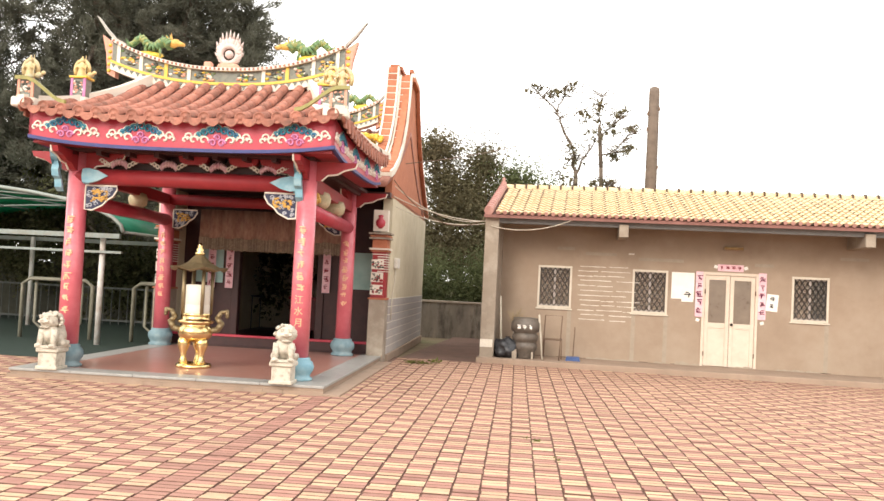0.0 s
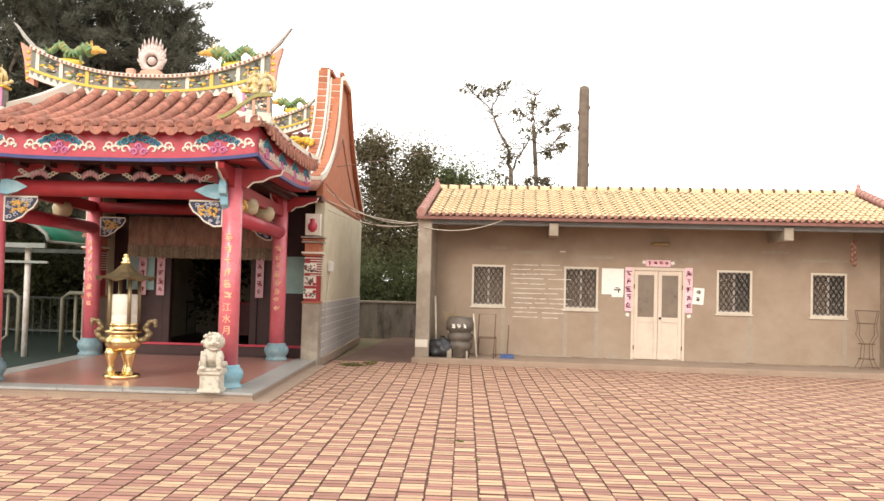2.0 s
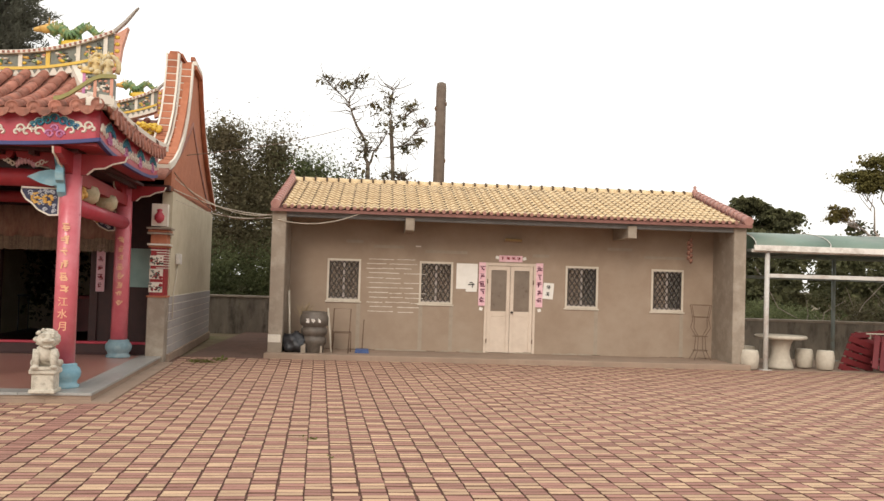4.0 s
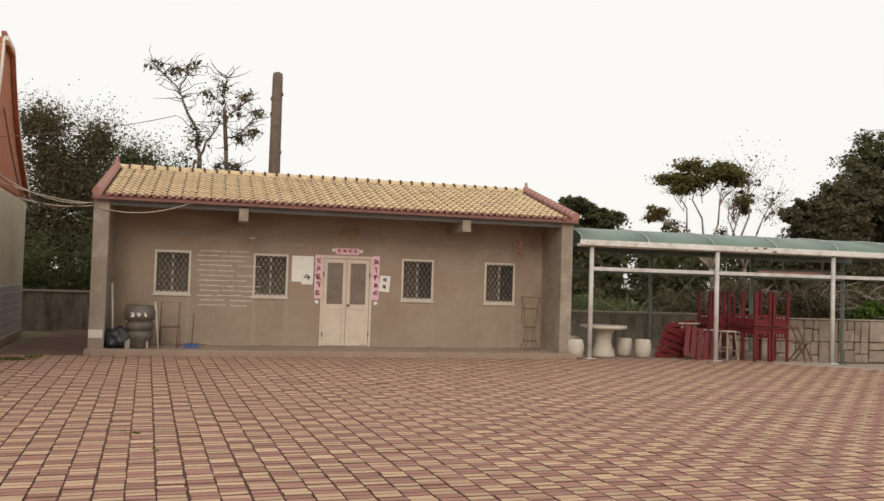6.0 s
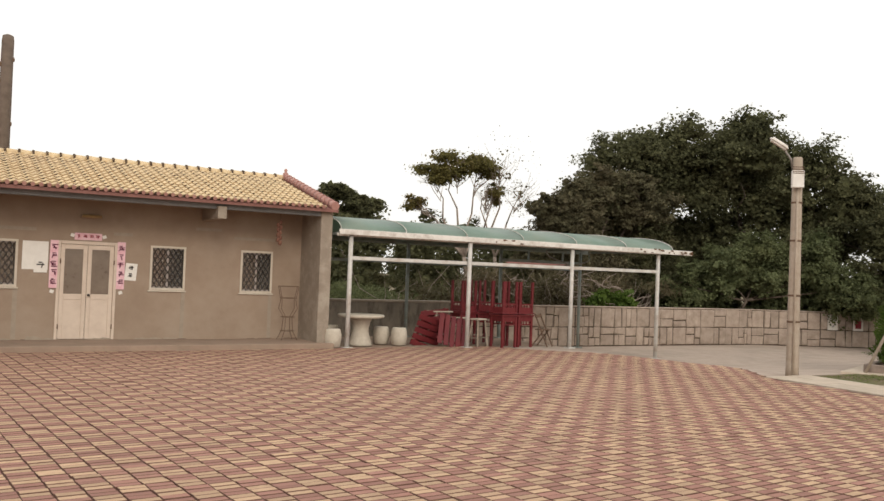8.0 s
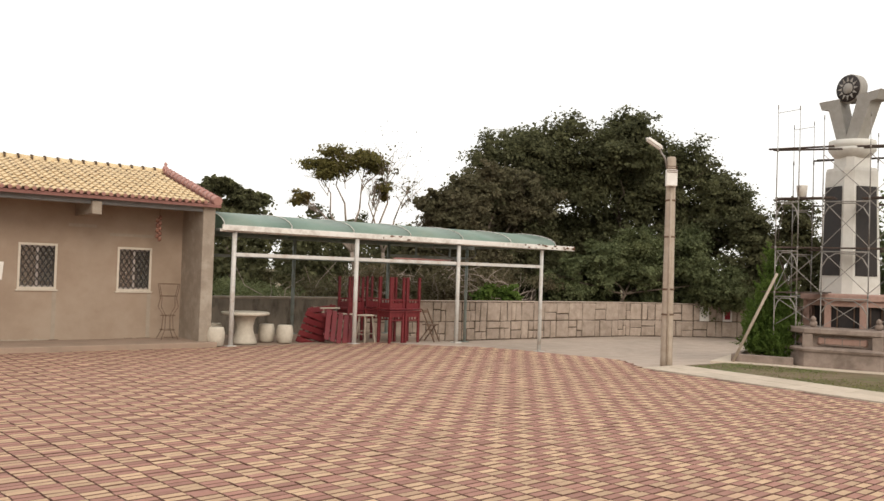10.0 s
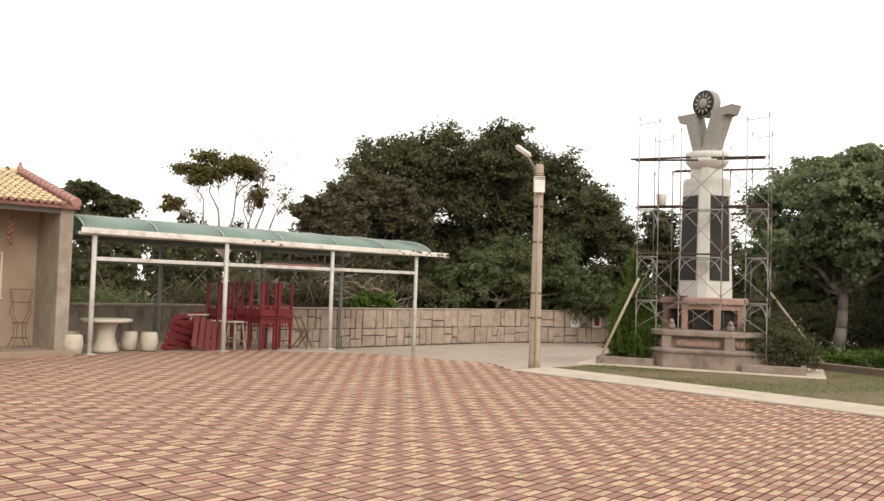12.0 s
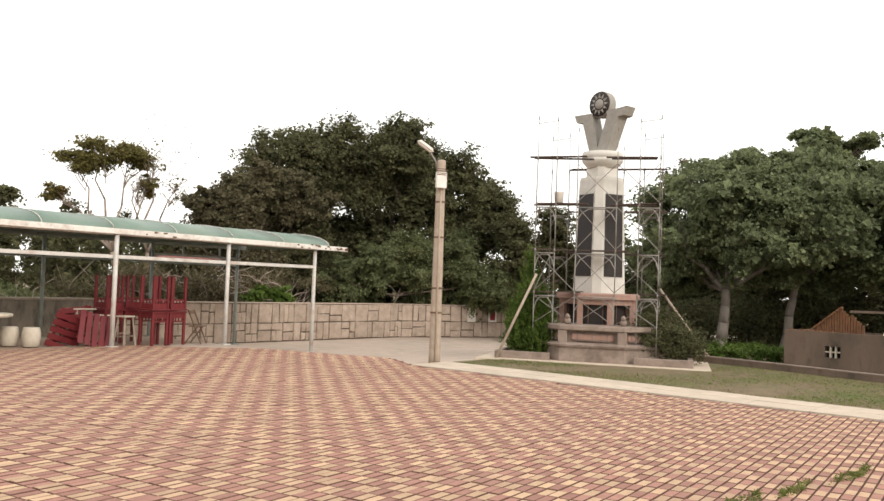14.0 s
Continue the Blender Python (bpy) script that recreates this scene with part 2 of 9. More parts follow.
def pipe(bm, pts, r, n=6):
    """A bent round bar through the points."""
    pts = [Vector(p) for p in pts]
    rings, side = [], None
    for i, p in enumerate(pts):
        d = (pts[min(i + 1, len(pts) - 1)] - pts[max(i - 1, 0)])
        if d.length < 1e-6:
            d = pts[min(i + 1, len(pts) - 1)] - p
        d = d.normalized() if d.length > 1e-6 else Vector((0, 0, 1))
        if side is None:
            side = d.orthogonal().normalized()
        side = side - d * side.dot(d)
        side = side.normalized() if side.length > 1e-5 else d.orthogonal().normalized()
        up = d.cross(side)
        rings.append([bm.verts.new(p + (side * math.cos(2 * math.pi * k / n) + up * math.sin(2 * math.pi * k / n)) * r) for k in range(n)])
    for a, b in zip(rings, rings[1:]):
        for k in range(n):
            bm.faces.new((a[k], a[(k + 1) % n], b[(k + 1) % n], b[k])).smooth = n > 5
    bm.faces.new(rings[0][::-1])
    bm.faces.new(rings[-1])


def turned(bm, profile, n=20, m=None, flat=False):
    """A turned solid from (radius, height) pairs, about the local z axis."""
    rings = []
    for r, z in profile:
        ring = []
        for i in range(n):
            p = Vector((r * math.cos(2 * math.pi * (i + 0.5) / n), r * math.sin(2 * math.pi * (i + 0.5) / n), z))
            ring.append(bm.verts.new(m @ p if m else p))
        rings.append(ring)
    for lo, hi in zip(rings, rings[1:]):
        for i in range(n):
            j = (i + 1) % n
            f = bm.faces.new((lo[i], lo[j], hi[j], hi[i]))
            f.smooth = not flat
    bm.faces.new(rings[0][::-1])
    bm.faces.new(rings[-1])


def plate(bm, outline, y0, y1, m=None):
    """An outline in x and z given depth from y0 to y1."""
    a = [bm.verts.new(m @ Vector((x, y0, z)) if m else (x, y0, z)) for x, z in outline]
    b = [bm.verts.new(m @ Vector((x, y1, z)) if m else (x, y1, z)) for x, z in outline]
    bm.faces.new(a)
    bm.faces.new(b[::-1])
    for i in range(len(a)):
        j = (i + 1) % len(a)
        bm.faces.new((a[j], a[i], b[i], b[j]))


def ball(bm, c, r, squash=(1, 1, 1), sub=2, rough=0.0, seed=0):
    t = Matrix.LocRotScale(c, None, squash)
    v = bmesh.ops.create_icosphere(bm, subdivisions=sub, radius=r, matrix=t)["verts"]
    for k in v:
        for f in k.link_faces:
            f.smooth = True
        if rough:
            d = (k.co - Vector(c)).normalized()
            k.co += d * rough * noise.noise(k.co * (2.2 / r) + Vector((seed, seed, 0)))


def soften(bm, w=0.01, seg=1):
    bmesh.ops.bevel(bm, geom=[e for e in bm.edges if len(e.link_faces) == 2 and e.calc_face_angle(0) > 0.6], offset=w, segments=seg, affect="EDGES", clamp_overlap=True)


def mesh(name, bm, mats):
    bmesh.ops.recalc_face_normals(bm, faces=bm.faces)
    me = bpy.data.meshes.new(name)
    bm.to_mesh(me)
    bm.free()
    for k in mats if isinstance(mats, (list, tuple)) else (mats,):
        me.materials.append(k)
    return me


def part(name, bm, mats, parent, label=""):
    ob = new(name, mesh(name, bm, mats))
    ob.parent = parent
    if label:
        tagged(ob, label)
    return ob


def thing(name, label, category, m=None, group="", kind=""):
    ob = new(name)
    ob.empty_display_size = 0.1
    if m:
        ob.matrix_world = m
    return tagged(ob, label, category, group, kind)


def solid(name, bm, mats, label, category="", group="", kind="", m=None):
    ob = new(name, mesh(name, bm, mats))
    if m:
        ob.matrix_world = m
    return tagged(ob, label, category, group, kind)


def pieces(name, bm, mats, parent, label=""):
    """Every separate piece of a bmesh as a part of its own."""
    bm.verts.ensure_lookup_table()
    bm.verts.index_update()
    seen = set()
    for v in bm.verts:
        if v.index in seen:
            continue
        stack, isle = [v], []
        seen.add(v.index)
        while stack:
            k = stack.pop()
            isle.append(k)
            for e in k.link_edges:
                o = e.other_vert(k)
                if o.index not in seen:
                    seen.add(o.index)
                    stack.append(o)
        b2 = bmesh.new()
        made = {k.index: b2.verts.new(k.co) for k in isle}
        for f in {f for k in isle for f in k.link_faces}:
            b2.faces.new([made[k.index] for k in f.verts]).smooth = f.smooth
        part(name, b2, mats, parent, label)
    bm.free()


def boxpart(name, dims, mats, parent, label="", w=0.0):
    bm = bmesh.new()
    box(bm, *dims)
    if w:
        soften(bm, w)
    return part(name, bm, mats, parent, label)


def smooth01(a, b, v):
    k = min(max((v - a) / (b - a), 0), 1)
    return k * k * (3 - 2 * k)


def ground_z(x, y):
    """The forecourt is level and falls gently towards its far corner."""
    return -0.36 * smooth01(15.2, 19.2, x) * smooth01(9.5, 15.5, y)


def glyphs(bm, x, z, size, count, y, step=None, down=True, m=None, seed=1):
    """Writing too small to read: clusters of bars in a column or a row."""
    rnd = random.Random(seed)
    step = step or size * 1.35
    for i in range(count):
        cx, cz = (x, z - i * step) if down else (x + i * step, z)
        for k in range(rnd.choice((2, 3, 3, 4))):
            w = size * rnd.uniform(0.16, 0.46)
            h = size * rnd.uniform(0.055, 0.085)
            dx, zz = size * rnd.uniform(-0.12, 0.12), cz + size * (0.40 - 0.25 * k + rnd.uniform(-0.05, 0.05))
            box(bm, cx + dx - w, cx + dx + w, y - 0.002, y + 0.002, zz - h, zz + h, m)
        for k in range(rnd.choice((1, 2, 3))):
            a, w = rnd.choice((-38, -12, 0, 0, 12, 38)), size * rnd.uniform(0.055, 0.085)
            t = pose(cx + size * rnd.uniform(-0.32, 0.32), 0, cz + size * rnd.uniform(-0.15, 0.1), 0, a, 0)
            box(bm, -w, w, y - 0.003 - 0.0003 * k, y + 0.001, -size * rnd.uniform(0.2, 0.42), size * rnd.uniform(0.2, 0.42), (m @ t) if m else t)


def leaf_mesh(name, v, k, mats, parent):
    """Links many small faces of k corners each as one mesh."""
    me = bpy.data.meshes.new(name)
    me.from_pydata(v.reshape(-1, 3).tolist(), [], np.arange(len(v) * k).reshape(len(v), k).tolist())
    me.materials.append(mats)
    ob = new(name, me)
    ob.parent = parent
    return ob


def unit(v):
    return v / (np.linalg.norm(v, axis=1)[:, None] + 1e-9)


def leaves(name, clumps, count, size, mats, parent=None, shape=(1.0, 0.45), droop=0.0, seed=1, shell=0.55, sub=0.28, lumps=0):
    """Many small bent leaves in tufts that fill the outer part of each clump (centre, radii), faces turned to the light."""
    rng = np.random.default_rng(seed)
    if lumps:
        finer = []
        for cx, cy, cz, rx, ry, rz in clumps:
            for _ in range(lumps):
                d = rng.normal(size=3)
                d /= np.linalg.norm(d)
                k, r = 0.44 + 0.40 * rng.random(), 0.28 + 0.19 * rng.random()
                finer.append((cx + d[0] * rx * k, cy + d[1] * ry * k, cz + d[2] * rz * k, rx * r, ry * r, rz * r))
        clumps = finer
    vol = np.array([c[3] * c[4] * c[5] for c in clumps]) ** (2 / 3)
    share = (vol / vol.sum() * count).astype(int)
    pts, outs, inner = [], [], []
    for (cx, cy, cz, rx, ry, rz), k in zip(clumps, share):
        tufts = max(4, k // 45)
        d = unit(rng.normal(size=(tufts, 3)))
        rad = shell + (1.08 - shell) * rng.random((tufts, 1)) ** 0.6
        rad = rad * (1 + 0.14 * rng.normal(size=(tufts, 1)))
        pick = rng.integers(0, tufts, k)
        off = rng.normal(size=(k, 3)) * sub * (0.6 + 0.8 * rng.random((tufts, 1))[pick])
        p = (d * rad)[pick] + off * np.array([1.0, 1.0, 0.6])
        deep = rng.random(k) < 0.12
        p[deep] *= 0.6
        pts.append(p * (rx, ry, rz) + (cx, cy, cz))
        outs.append(d[pick])
        inner.append(deep)
    p, o, deep = np.vstack(pts), np.vstack(outs), np.concatenate(inner)
    n = len(p)
    face = unit(o * 0.6 + np.array([0, 0, 0.6]) + rng.normal(size=(n, 3)) * 0.55)
    ax = np.cross(face, rng.normal(size=(n, 3)))
    ax = unit(ax) + o * 0.35
    ax[:, 2] -= droop + 0.15
    ax = unit(ax)
    side = unit(np.cross(ax, face))
    s = size * (0.6 + 0.8 * rng.random((n, 1))) * np.where(deep, 2.3, 1.0)[:, None]
    a, w = ax * s * shape[0], side * s * shape[1]
    bend = np.cross(side, ax) * s * 0.18
    v = np.stack([p, p + a * 0.5 + w + bend, p + a, p + a * 0.5 - w + bend], axis=1)
    return leaf_mesh(name, v, 4, mats, parent)


def plumes(name, clumps, count, length, mats, parent=None, seed=1, rise=0.6, needle=0.2, width=0.016, per=70, sag=0.3):
    """Feathery sprays of fine needles that grow out of each clump (centre, radii)."""
    rng = np.random.default_rng(seed)
    vol = np.array([c[3] * c[4] * c[5] for c in clumps]) ** (2 / 3)
    share = np.maximum(3, vol / vol.sum() * count / per).astype(int)
    base, axis = [], []
    for (cx, cy, cz, rx, ry, rz), k in zip(clumps, share):
        d = unit(rng.normal(size=(k, 3)))
        base.append(d * rng.random((k, 1)) ** 0.5 * 0.9 * (rx, ry, rz) + (cx, cy, cz))
        axis.append(unit(d * 0.8 + np.array([0, 0, rise]) + rng.normal(size=(k, 3)) * 0.3))
    base, axis = np.vstack(base), np.vstack(axis)
    m = len(base)
    ln = length * (0.55 + 0.9 * rng.random((m, 1)))
    pick = np.repeat(np.arange(m), per)
    t = rng.random((m * per, 1))
    L, d = ln[pick], axis[pick]
    p = base[pick] + d * L * t + rng.normal(size=d.shape) * L * 0.10 * (1 - 0.6 * t)
    p[:, 2] -= (sag * L * t * t)[:, 0]
    nd = unit(d + rng.normal(size=d.shape) * 0.5 - np.array([0, 0, 0.8 * sag]))
    side = unit(np.cross(nd, rng.normal(size=d.shape))) * width * (0.6 + 0.8 * rng.random((m * per, 1)))
    tip = nd * needle * (0.6 + 0.8 * rng.random((m * per, 1)))
    return leaf_mesh(name, np.stack([p - side, p + side, p + tip], axis=1), 3, mats, parent)


def limb(bm, a, b, r0, r1, rnd, wob=0.08, k=4, n=7):
    """A crooked tapering branch."""
    a, b = Vector(a), Vector(b)
    ln = (b - a).length
    prev = a
    for i in range(1, k + 1):
        t = i / k
        q = a.lerp(b, t)
        if i < k:
            q += Vector((rnd.uniform(-1, 1), rnd.uniform(-1, 1), rnd.uniform(-0.5, 0.5))) * wob * ln
        rod(bm, prev, q, r0 + (r1 - r0) * (i - 1) / k, r0 + (r1 - r0) * t, n)
        prev = q
    return prev


def tree(base, clumps, count, size, leaf, label, r=0.2, fork=0.45, bark=BARK, seed=1, shape=(1.0, 0.45), droop=0.0, twigs=0, shell=0.62, sub=0.17, name="tree", lumps=11, feather=0.0):
    """Trunk, limbs to each clump, and a leafy crown."""
    rnd = random.Random(seed)
    t = thing(name, label, "tree")
    bm = bmesh.new()
    top = max(c[2] for c in clumps)
    cx = sum(c[0] for c in clumps) / len(clumps)
    cy = sum(c[1] for c in clumps) / len(clumps)
    b = Vector(base)
    f = b.lerp(Vector((cx, cy, top)), fork)
    limb(bm, b, f, r, r * 0.65, rnd, 0.03, 4, 9)
    part("trunk", bm, bark, t)
    bm = bmesh.new()
    for c in clumps:
        e = limb(bm, f, (c[0], c[1], c[2]), r * 0.5, r * 0.12, rnd, 0.07)
        for _ in range(3 + twigs):
            d = Vector((rnd.gauss(0, 1), rnd.gauss(0, 1), rnd.gauss(0.35, 0.7))).normalized()
            q = Vector(c[:3]) + Vector((d.x * c[3], d.y * c[4], d.z * c[5])) * rnd.uniform(0.7, 1.15)
            limb(bm, Vector(c[:3]).lerp(f, rnd.uniform(0, 0.35)), q, r * 0.16, r * 0.03, rnd, 0.08, 3, 5)
    tagged(part("branchwork", bm, bark, t), kind="stuff")
    if feather:
        plumes("crown", clumps, count, feather, leaf, t, seed, needle=size, width=0.021, per=110)
    else:
        leaves("crown", clumps, count, size, leaf, t, shape, droop, seed, shell, sub, lumps)
    return t


def see_through(m, amount=0.6):
    """Lets daylight glow through a thin sheet."""
    nt = m.node_tree
    b = nt.nodes["Principled BSDF"]
    t = nt.nodes.new("ShaderNodeBsdfTranslucent")
    a = nt.nodes.new("ShaderNodeMixShader")
    a.inputs[0].default_value = amount
    nt.links.new(b.inputs["Base Color"].links[0].from_socket, t.inputs[0])
    nt.links.new(b.outputs[0], a.inputs[1])
    nt.links.new(t.outputs[0], a.inputs[2])
    nt.links.new(a.outputs[0], nt.nodes["Material Output"].inputs[0])
    return m


# ---- ground ----
bm = bmesh.new()
R = 900.0
xs = [-R, -60] + [x * 1.0 for x in range(-20, 41)] + [60, R]
ys = [-R, -40] + [y * 1.0 for y in range(-12, 41)] + [60, R]
grid = [[bm.verts.new((x, y, ground_z(x, y) - 0.07)) for x in xs] for y in ys]
for j in range(len(ys) - 1):
    for i in range(len(xs) - 1):
        bm.faces.new((grid[j][i], grid[j][i + 1], grid[j + 1][i + 1], grid[j + 1][i])).smooth = True
solid("ground", bm, EARTH, "dry brown earth with patches of weeds", kind="structure")


def sheet(name, corner, nx, ny, mats, label, lift, kind="structure"):
    """A draped paved sheet; corner(u, v) gives the plan for u, v from 0 to 1; with a rim down to the earth."""
    bm = bmesh.new()
    g = []
    for j in range(ny + 1):
        row = []
        for i in range(nx + 1):
            x, y = corner(i / nx, j / ny)
            row.append(bm.verts.new((x, y, ground_z(x, y) + lift)))
        g.append(row)
    for j in range(ny):
        for i in range(nx):
            bm.faces.new((g[j][i], g[j][i + 1], g[j + 1][i + 1], g[j + 1][i]))
    r = bmesh.ops.extrude_face_region(bm, geom=list(bm.faces))
    bmesh.ops.translate(bm, vec=(0, 0, -0.06), verts=[v for v in r["geom"] if isinstance(v, bmesh.types.BMVert)])
    return solid(name, bm, mats, label, kind=kind)


def strip_near(y):
    return 14.95 + 0.06 * (y - 1)


def strip_far(y):
    return 16.2 + 0.07 * (y - 1)


def court_edge(y):
    """The forecourt's edge: along the pale strip, then round the far corner."""
    if y < 9.6:
        return strip_near(y)
    if y < 12.5:
        return strip_near(9.6) + 1.5 * smooth01(9.6, 12.5, y)
    return strip_near(9.6) + 1.5 - 3.2 * smooth01(12.5, 17.2, y) ** 1.5


CW, CH, CY0, CY1, CX0 = 0.2315, 0.1065, -6.0, 17.3, -16.2
bed = sheet("pavement", lambda u, v: (CX0 + (court_edge(CY0 + (CY1 - CY0) * v) - CX0) * u, CY0 + (CY1 - CY0) * v), 60, 60, JOINT,
            "forecourt of red and yellow pavers with dark sandy joints", -0.012)
road = sheet("road", lambda u, v: (court_edge(9.8 + 10.7 * v) + (46 - court_edge(9.8 + 10.7 * v)) * u, 9.8 + 10.7 * v), 60, 20, CONCRETE,
             "pale dusty concrete drive between forecourt and stone wall", -0.02)
apron = sheet("floor", lambda u, v: (9.25 + 7.2 * u, 17.3 + 3.3 * v), 8, 4, PLINTH, "dusty brown concrete floor under the canopy", -0.015)
sheet("lane", lambda u, v: (-3.3 + 1.9 * u, 17.3 + 8.1 * v), 4, 8, LANE, "worn brick lane beside the temple wall", -0.01)
lawn = sheet("lawn", lambda u, v: (strip_far(-14 + 24.2 * v) + (40 - strip_far(-14 + 24.2 * v)) * u * (0.08 + 0.92 * smooth01(1.0, 0.86, v)), -14 + 24.2 * v), 20, 30, LAWN,
             "strip of thin dry lawn beside the forecourt", 0.0)

# pale slabs along the lawn
strip = thing("kerb", "pale stone slabs edging the forecourt", "", kind="structure")
y = -13.0
rnd = random.Random(5)
while y < 10.2:
    y1 = min(y + 1.0, 10.2)
    for k in (0, 1):
        bm = bmesh.new()
        lo, hi = [], []
        for yy in (y + 0.006, y1 - 0.006):
            w = strip_far(yy) - strip_near(yy)
            for s in (0.01 + 0.5 * k, 0.49 + 0.5 * k):
                xx = strip_near(yy) + w * s
                lo.append(bm.verts.new((xx, yy, -0.08)))
                hi.append(bm.verts.new((xx, yy, 0.012 + rnd.uniform(-0.004, 0.004))))
        bm.faces.new((hi[0], hi[1], hi[3], hi[2]))
        for a, b in ((0, 1), (1, 3), (3, 2), (2, 0)):
            bm.faces.new((hi[a], lo[a], lo[b], hi[b]))
        part("slab", bm, SLAB, strip)
    y = y1

# thin grass
rng = np.random.default_rng(4)
n = 90000
gx = 16.4 + 9.0 * rng.random(n) ** 1.1
gy = -7 + 17.0 * rng.random(n)
patch = np.array([noise.noise(Vector((a * 0.45, b * 0.45, 3.0))) for a, b in zip(gx, gy)])
keep = (patch + 0.25 * rng.normal(size=n) + (gy < 3) * 0.2 > -0.02) & (gx > 16.2 + 0.07 * (gy - 1) + 0.04) & ((gx < 19.0) | (gy < 5.6))
gx, gy = gx[keep], gy[keep]
n = len(gx)
h = 0.008 + 0.022 * rng.random(n)
an = rng.random(n) * 6.283
w = 0.004 + 0.008 * rng.random(n)
lean = rng.normal(size=(n, 2)) * 0.04
z0 = np.array([ground_z(a, b) for a, b in zip(gx, gy)])
v = np.stack([np.stack([gx - w * np.cos(an), gy - w * np.sin(an), z0], 1), np.stack([gx + w * np.cos(an), gy + w * np.sin(an), z0], 1),
              np.stack([gx + lean[:, 0], gy + lean[:, 1], z0 + h], 1)], axis=1).reshape(-1, 3)
me = bpy.data.meshes.new("grass")
me.from_pydata(v.tolist(), [], np.arange(n * 3).reshape(n, 3).tolist())
me.materials.append(GRASS)
tagged(new("grass", me), "thin yellowing grass on dry soil", "grass", kind="stuff")

# weeds in the joints
weed_rows = [(8.3 + 0.36 * i, 1.0 - 0.055 * i * 1.6 + 0.05 * math.sin(i * 2.1)) for i in range(14)]
cl = [(x, y, 0.012, 0.19 + 0.1 * (i % 3 == 0), 0.06, 0.012) for i, (x, y) in enumerate(weed_rows) if i not in (4, 9)]
tagged(leaves("weeds", cl, 3600, 0.022, LEAF_L, shape=(1.3, 0.16), seed=8), "low green weeds in the paver joints", "weeds", kind="stuff")
cl = [(-2.8 + 0.12 * i, 15.9 + 0.11 * i, 0.02, 0.16, 0.12, 0.04) for i in range(5)] + [(0.05, 8.2, 0.01, 0.06, 0.05, 0.02), (0.35, 7.2, 0.01, 0.05, 0.04, 0.02)]
tagged(leaves("weeds", cl, 400, 0.035, LEAF_L, shape=(1.2, 0.25), seed=9), "small weeds by the temple step", "weeds", kind="stuff")


# ---- side building ----
WY = 18.63
OPEN = [(-0.42, 0.36, 1.24, 2.22), (1.73, 2.52, 1.22, 2.22), (5.20, 5.99, 1.22, 2.22), (7.28, 8.07, 1.20, 2.21)]
DOOR = (3.28, 4.49, 0.12, 2.24)


def wall_with_openings(bm, x0, x1, y0, y1, z0, z1, holes):
    xs = sorted({x0, x1, *[h[0] for h in holes], *[h[1] for h in holes]})
    for a, b in zip(xs, xs[1:]):
        inside = [h for h in holes if h[0] <= a + 1e-6 and h[1] >= b - 1e-6]
        z = z0
        for h in sorted(inside, key=lambda k: k[2]):
            if h[2] > z:
                box(bm, a, b, y0, y1, z, h[2])
            z = h[3]
        box(bm, a, b, y0, y1, z, z1)
    bmesh.ops.remove_doubles(bm, verts=bm.verts, dist=0.0005)


house = thing("side_building", "low grey-rendered building with a yellow tiled roof", "building")
bm = bmesh.new()
wall_with_openings(bm, -1.28, 8.80, WY, WY + 0.18, 0.0, 3.25, OPEN + [DOOR])
part("wall", bm, RENDERED, house, "grey-brown cement render with patches")
bm = bmesh.new()
box(bm, -1.56, -1.28, WY + 0.02, 23.7, 0, 3.25)
box(bm, 8.80, 9.06, WY + 0.02, 23.7, 0, 3.25)
box(bm, -1.28, 8.80, 23.5, 23.7, 0, 3.25)
pieces("wall", bm, RENDERED, house)
bm = bmesh.new()
plate(bm, [(-1.56, 3.25), (-1.3, 3.25), (-1.3, 3.3), (-1.56, 3.3)], 18, 23)
box(bm, -1.28, 8.80, WY + 0.2, 23.5, 3.05, 3.15)
part("ceiling", bm, DARK, house)
boxpart("floor", (-1.28, 8.80, WY + 0.02, 23.5, 0.02, 0.12), DARK, house)
for x0, x1 in ((-1.58, -1.27), (8.79, 9.08)):
    boxpart("pillar", (x0, x1, 17.42, WY + 0.02, 0, 3.2), PILLAR, house, "pale rendered corner pier", 0.012)
boxpart("plinth", (-1.62, 9.12, 17.14, WY + 0.01, -0.05, 0.115), PLINTH, house, "stained cement step along the wall", 0.012)
boxpart("beam", (-1.5, 9.02, 17.46, 17.66, 3.08, 3.26), BEAM, house, "blue-grey painted eave beam", 0.006)
for x in (1.43, 6.42):
    boxpart("bracket", (x - 0.1, x + 0.1, 17.36, WY, 2.86, 3.14), PILLAR, house, "", 0.01)
bm = bmesh.new()
plate(bm, [(-1.55, 3.2), (9.1, 3.2), (9.1, 3.24), (-1.55, 3.24)], 17.4, 18.7)
part("soffit", bm, BEAM, house)
# gable ends
for x0, x1 in ((-1.54, -1.34), (8.84, 9.02)):
    bm = bmesh.new()
    plate(bm, [(17.6, 3.2), (23.6, 3.2), (20.6, 4.08)], x0, x1, Matrix(((0, 1, 0, 0), (1, 0, 0, 0), (0, 0, 1, 0), (0, 0, 0, 1))))
    part("gable", bm, RENDERED, house)

# roof
E0, E1 = Vector((0, 17.28, 3.27)), Vector((0, 20.6, 4.20))
RUN = (E1 - E0).length
SLOPE = math.atan2(E1.z - E0.z, E1.y - E0.y)
roof = thing("roof", "", "")
roof.parent = house
tagged(roof, "yellow glazed roof tiles with pink edges")
bm = bmesh.new()
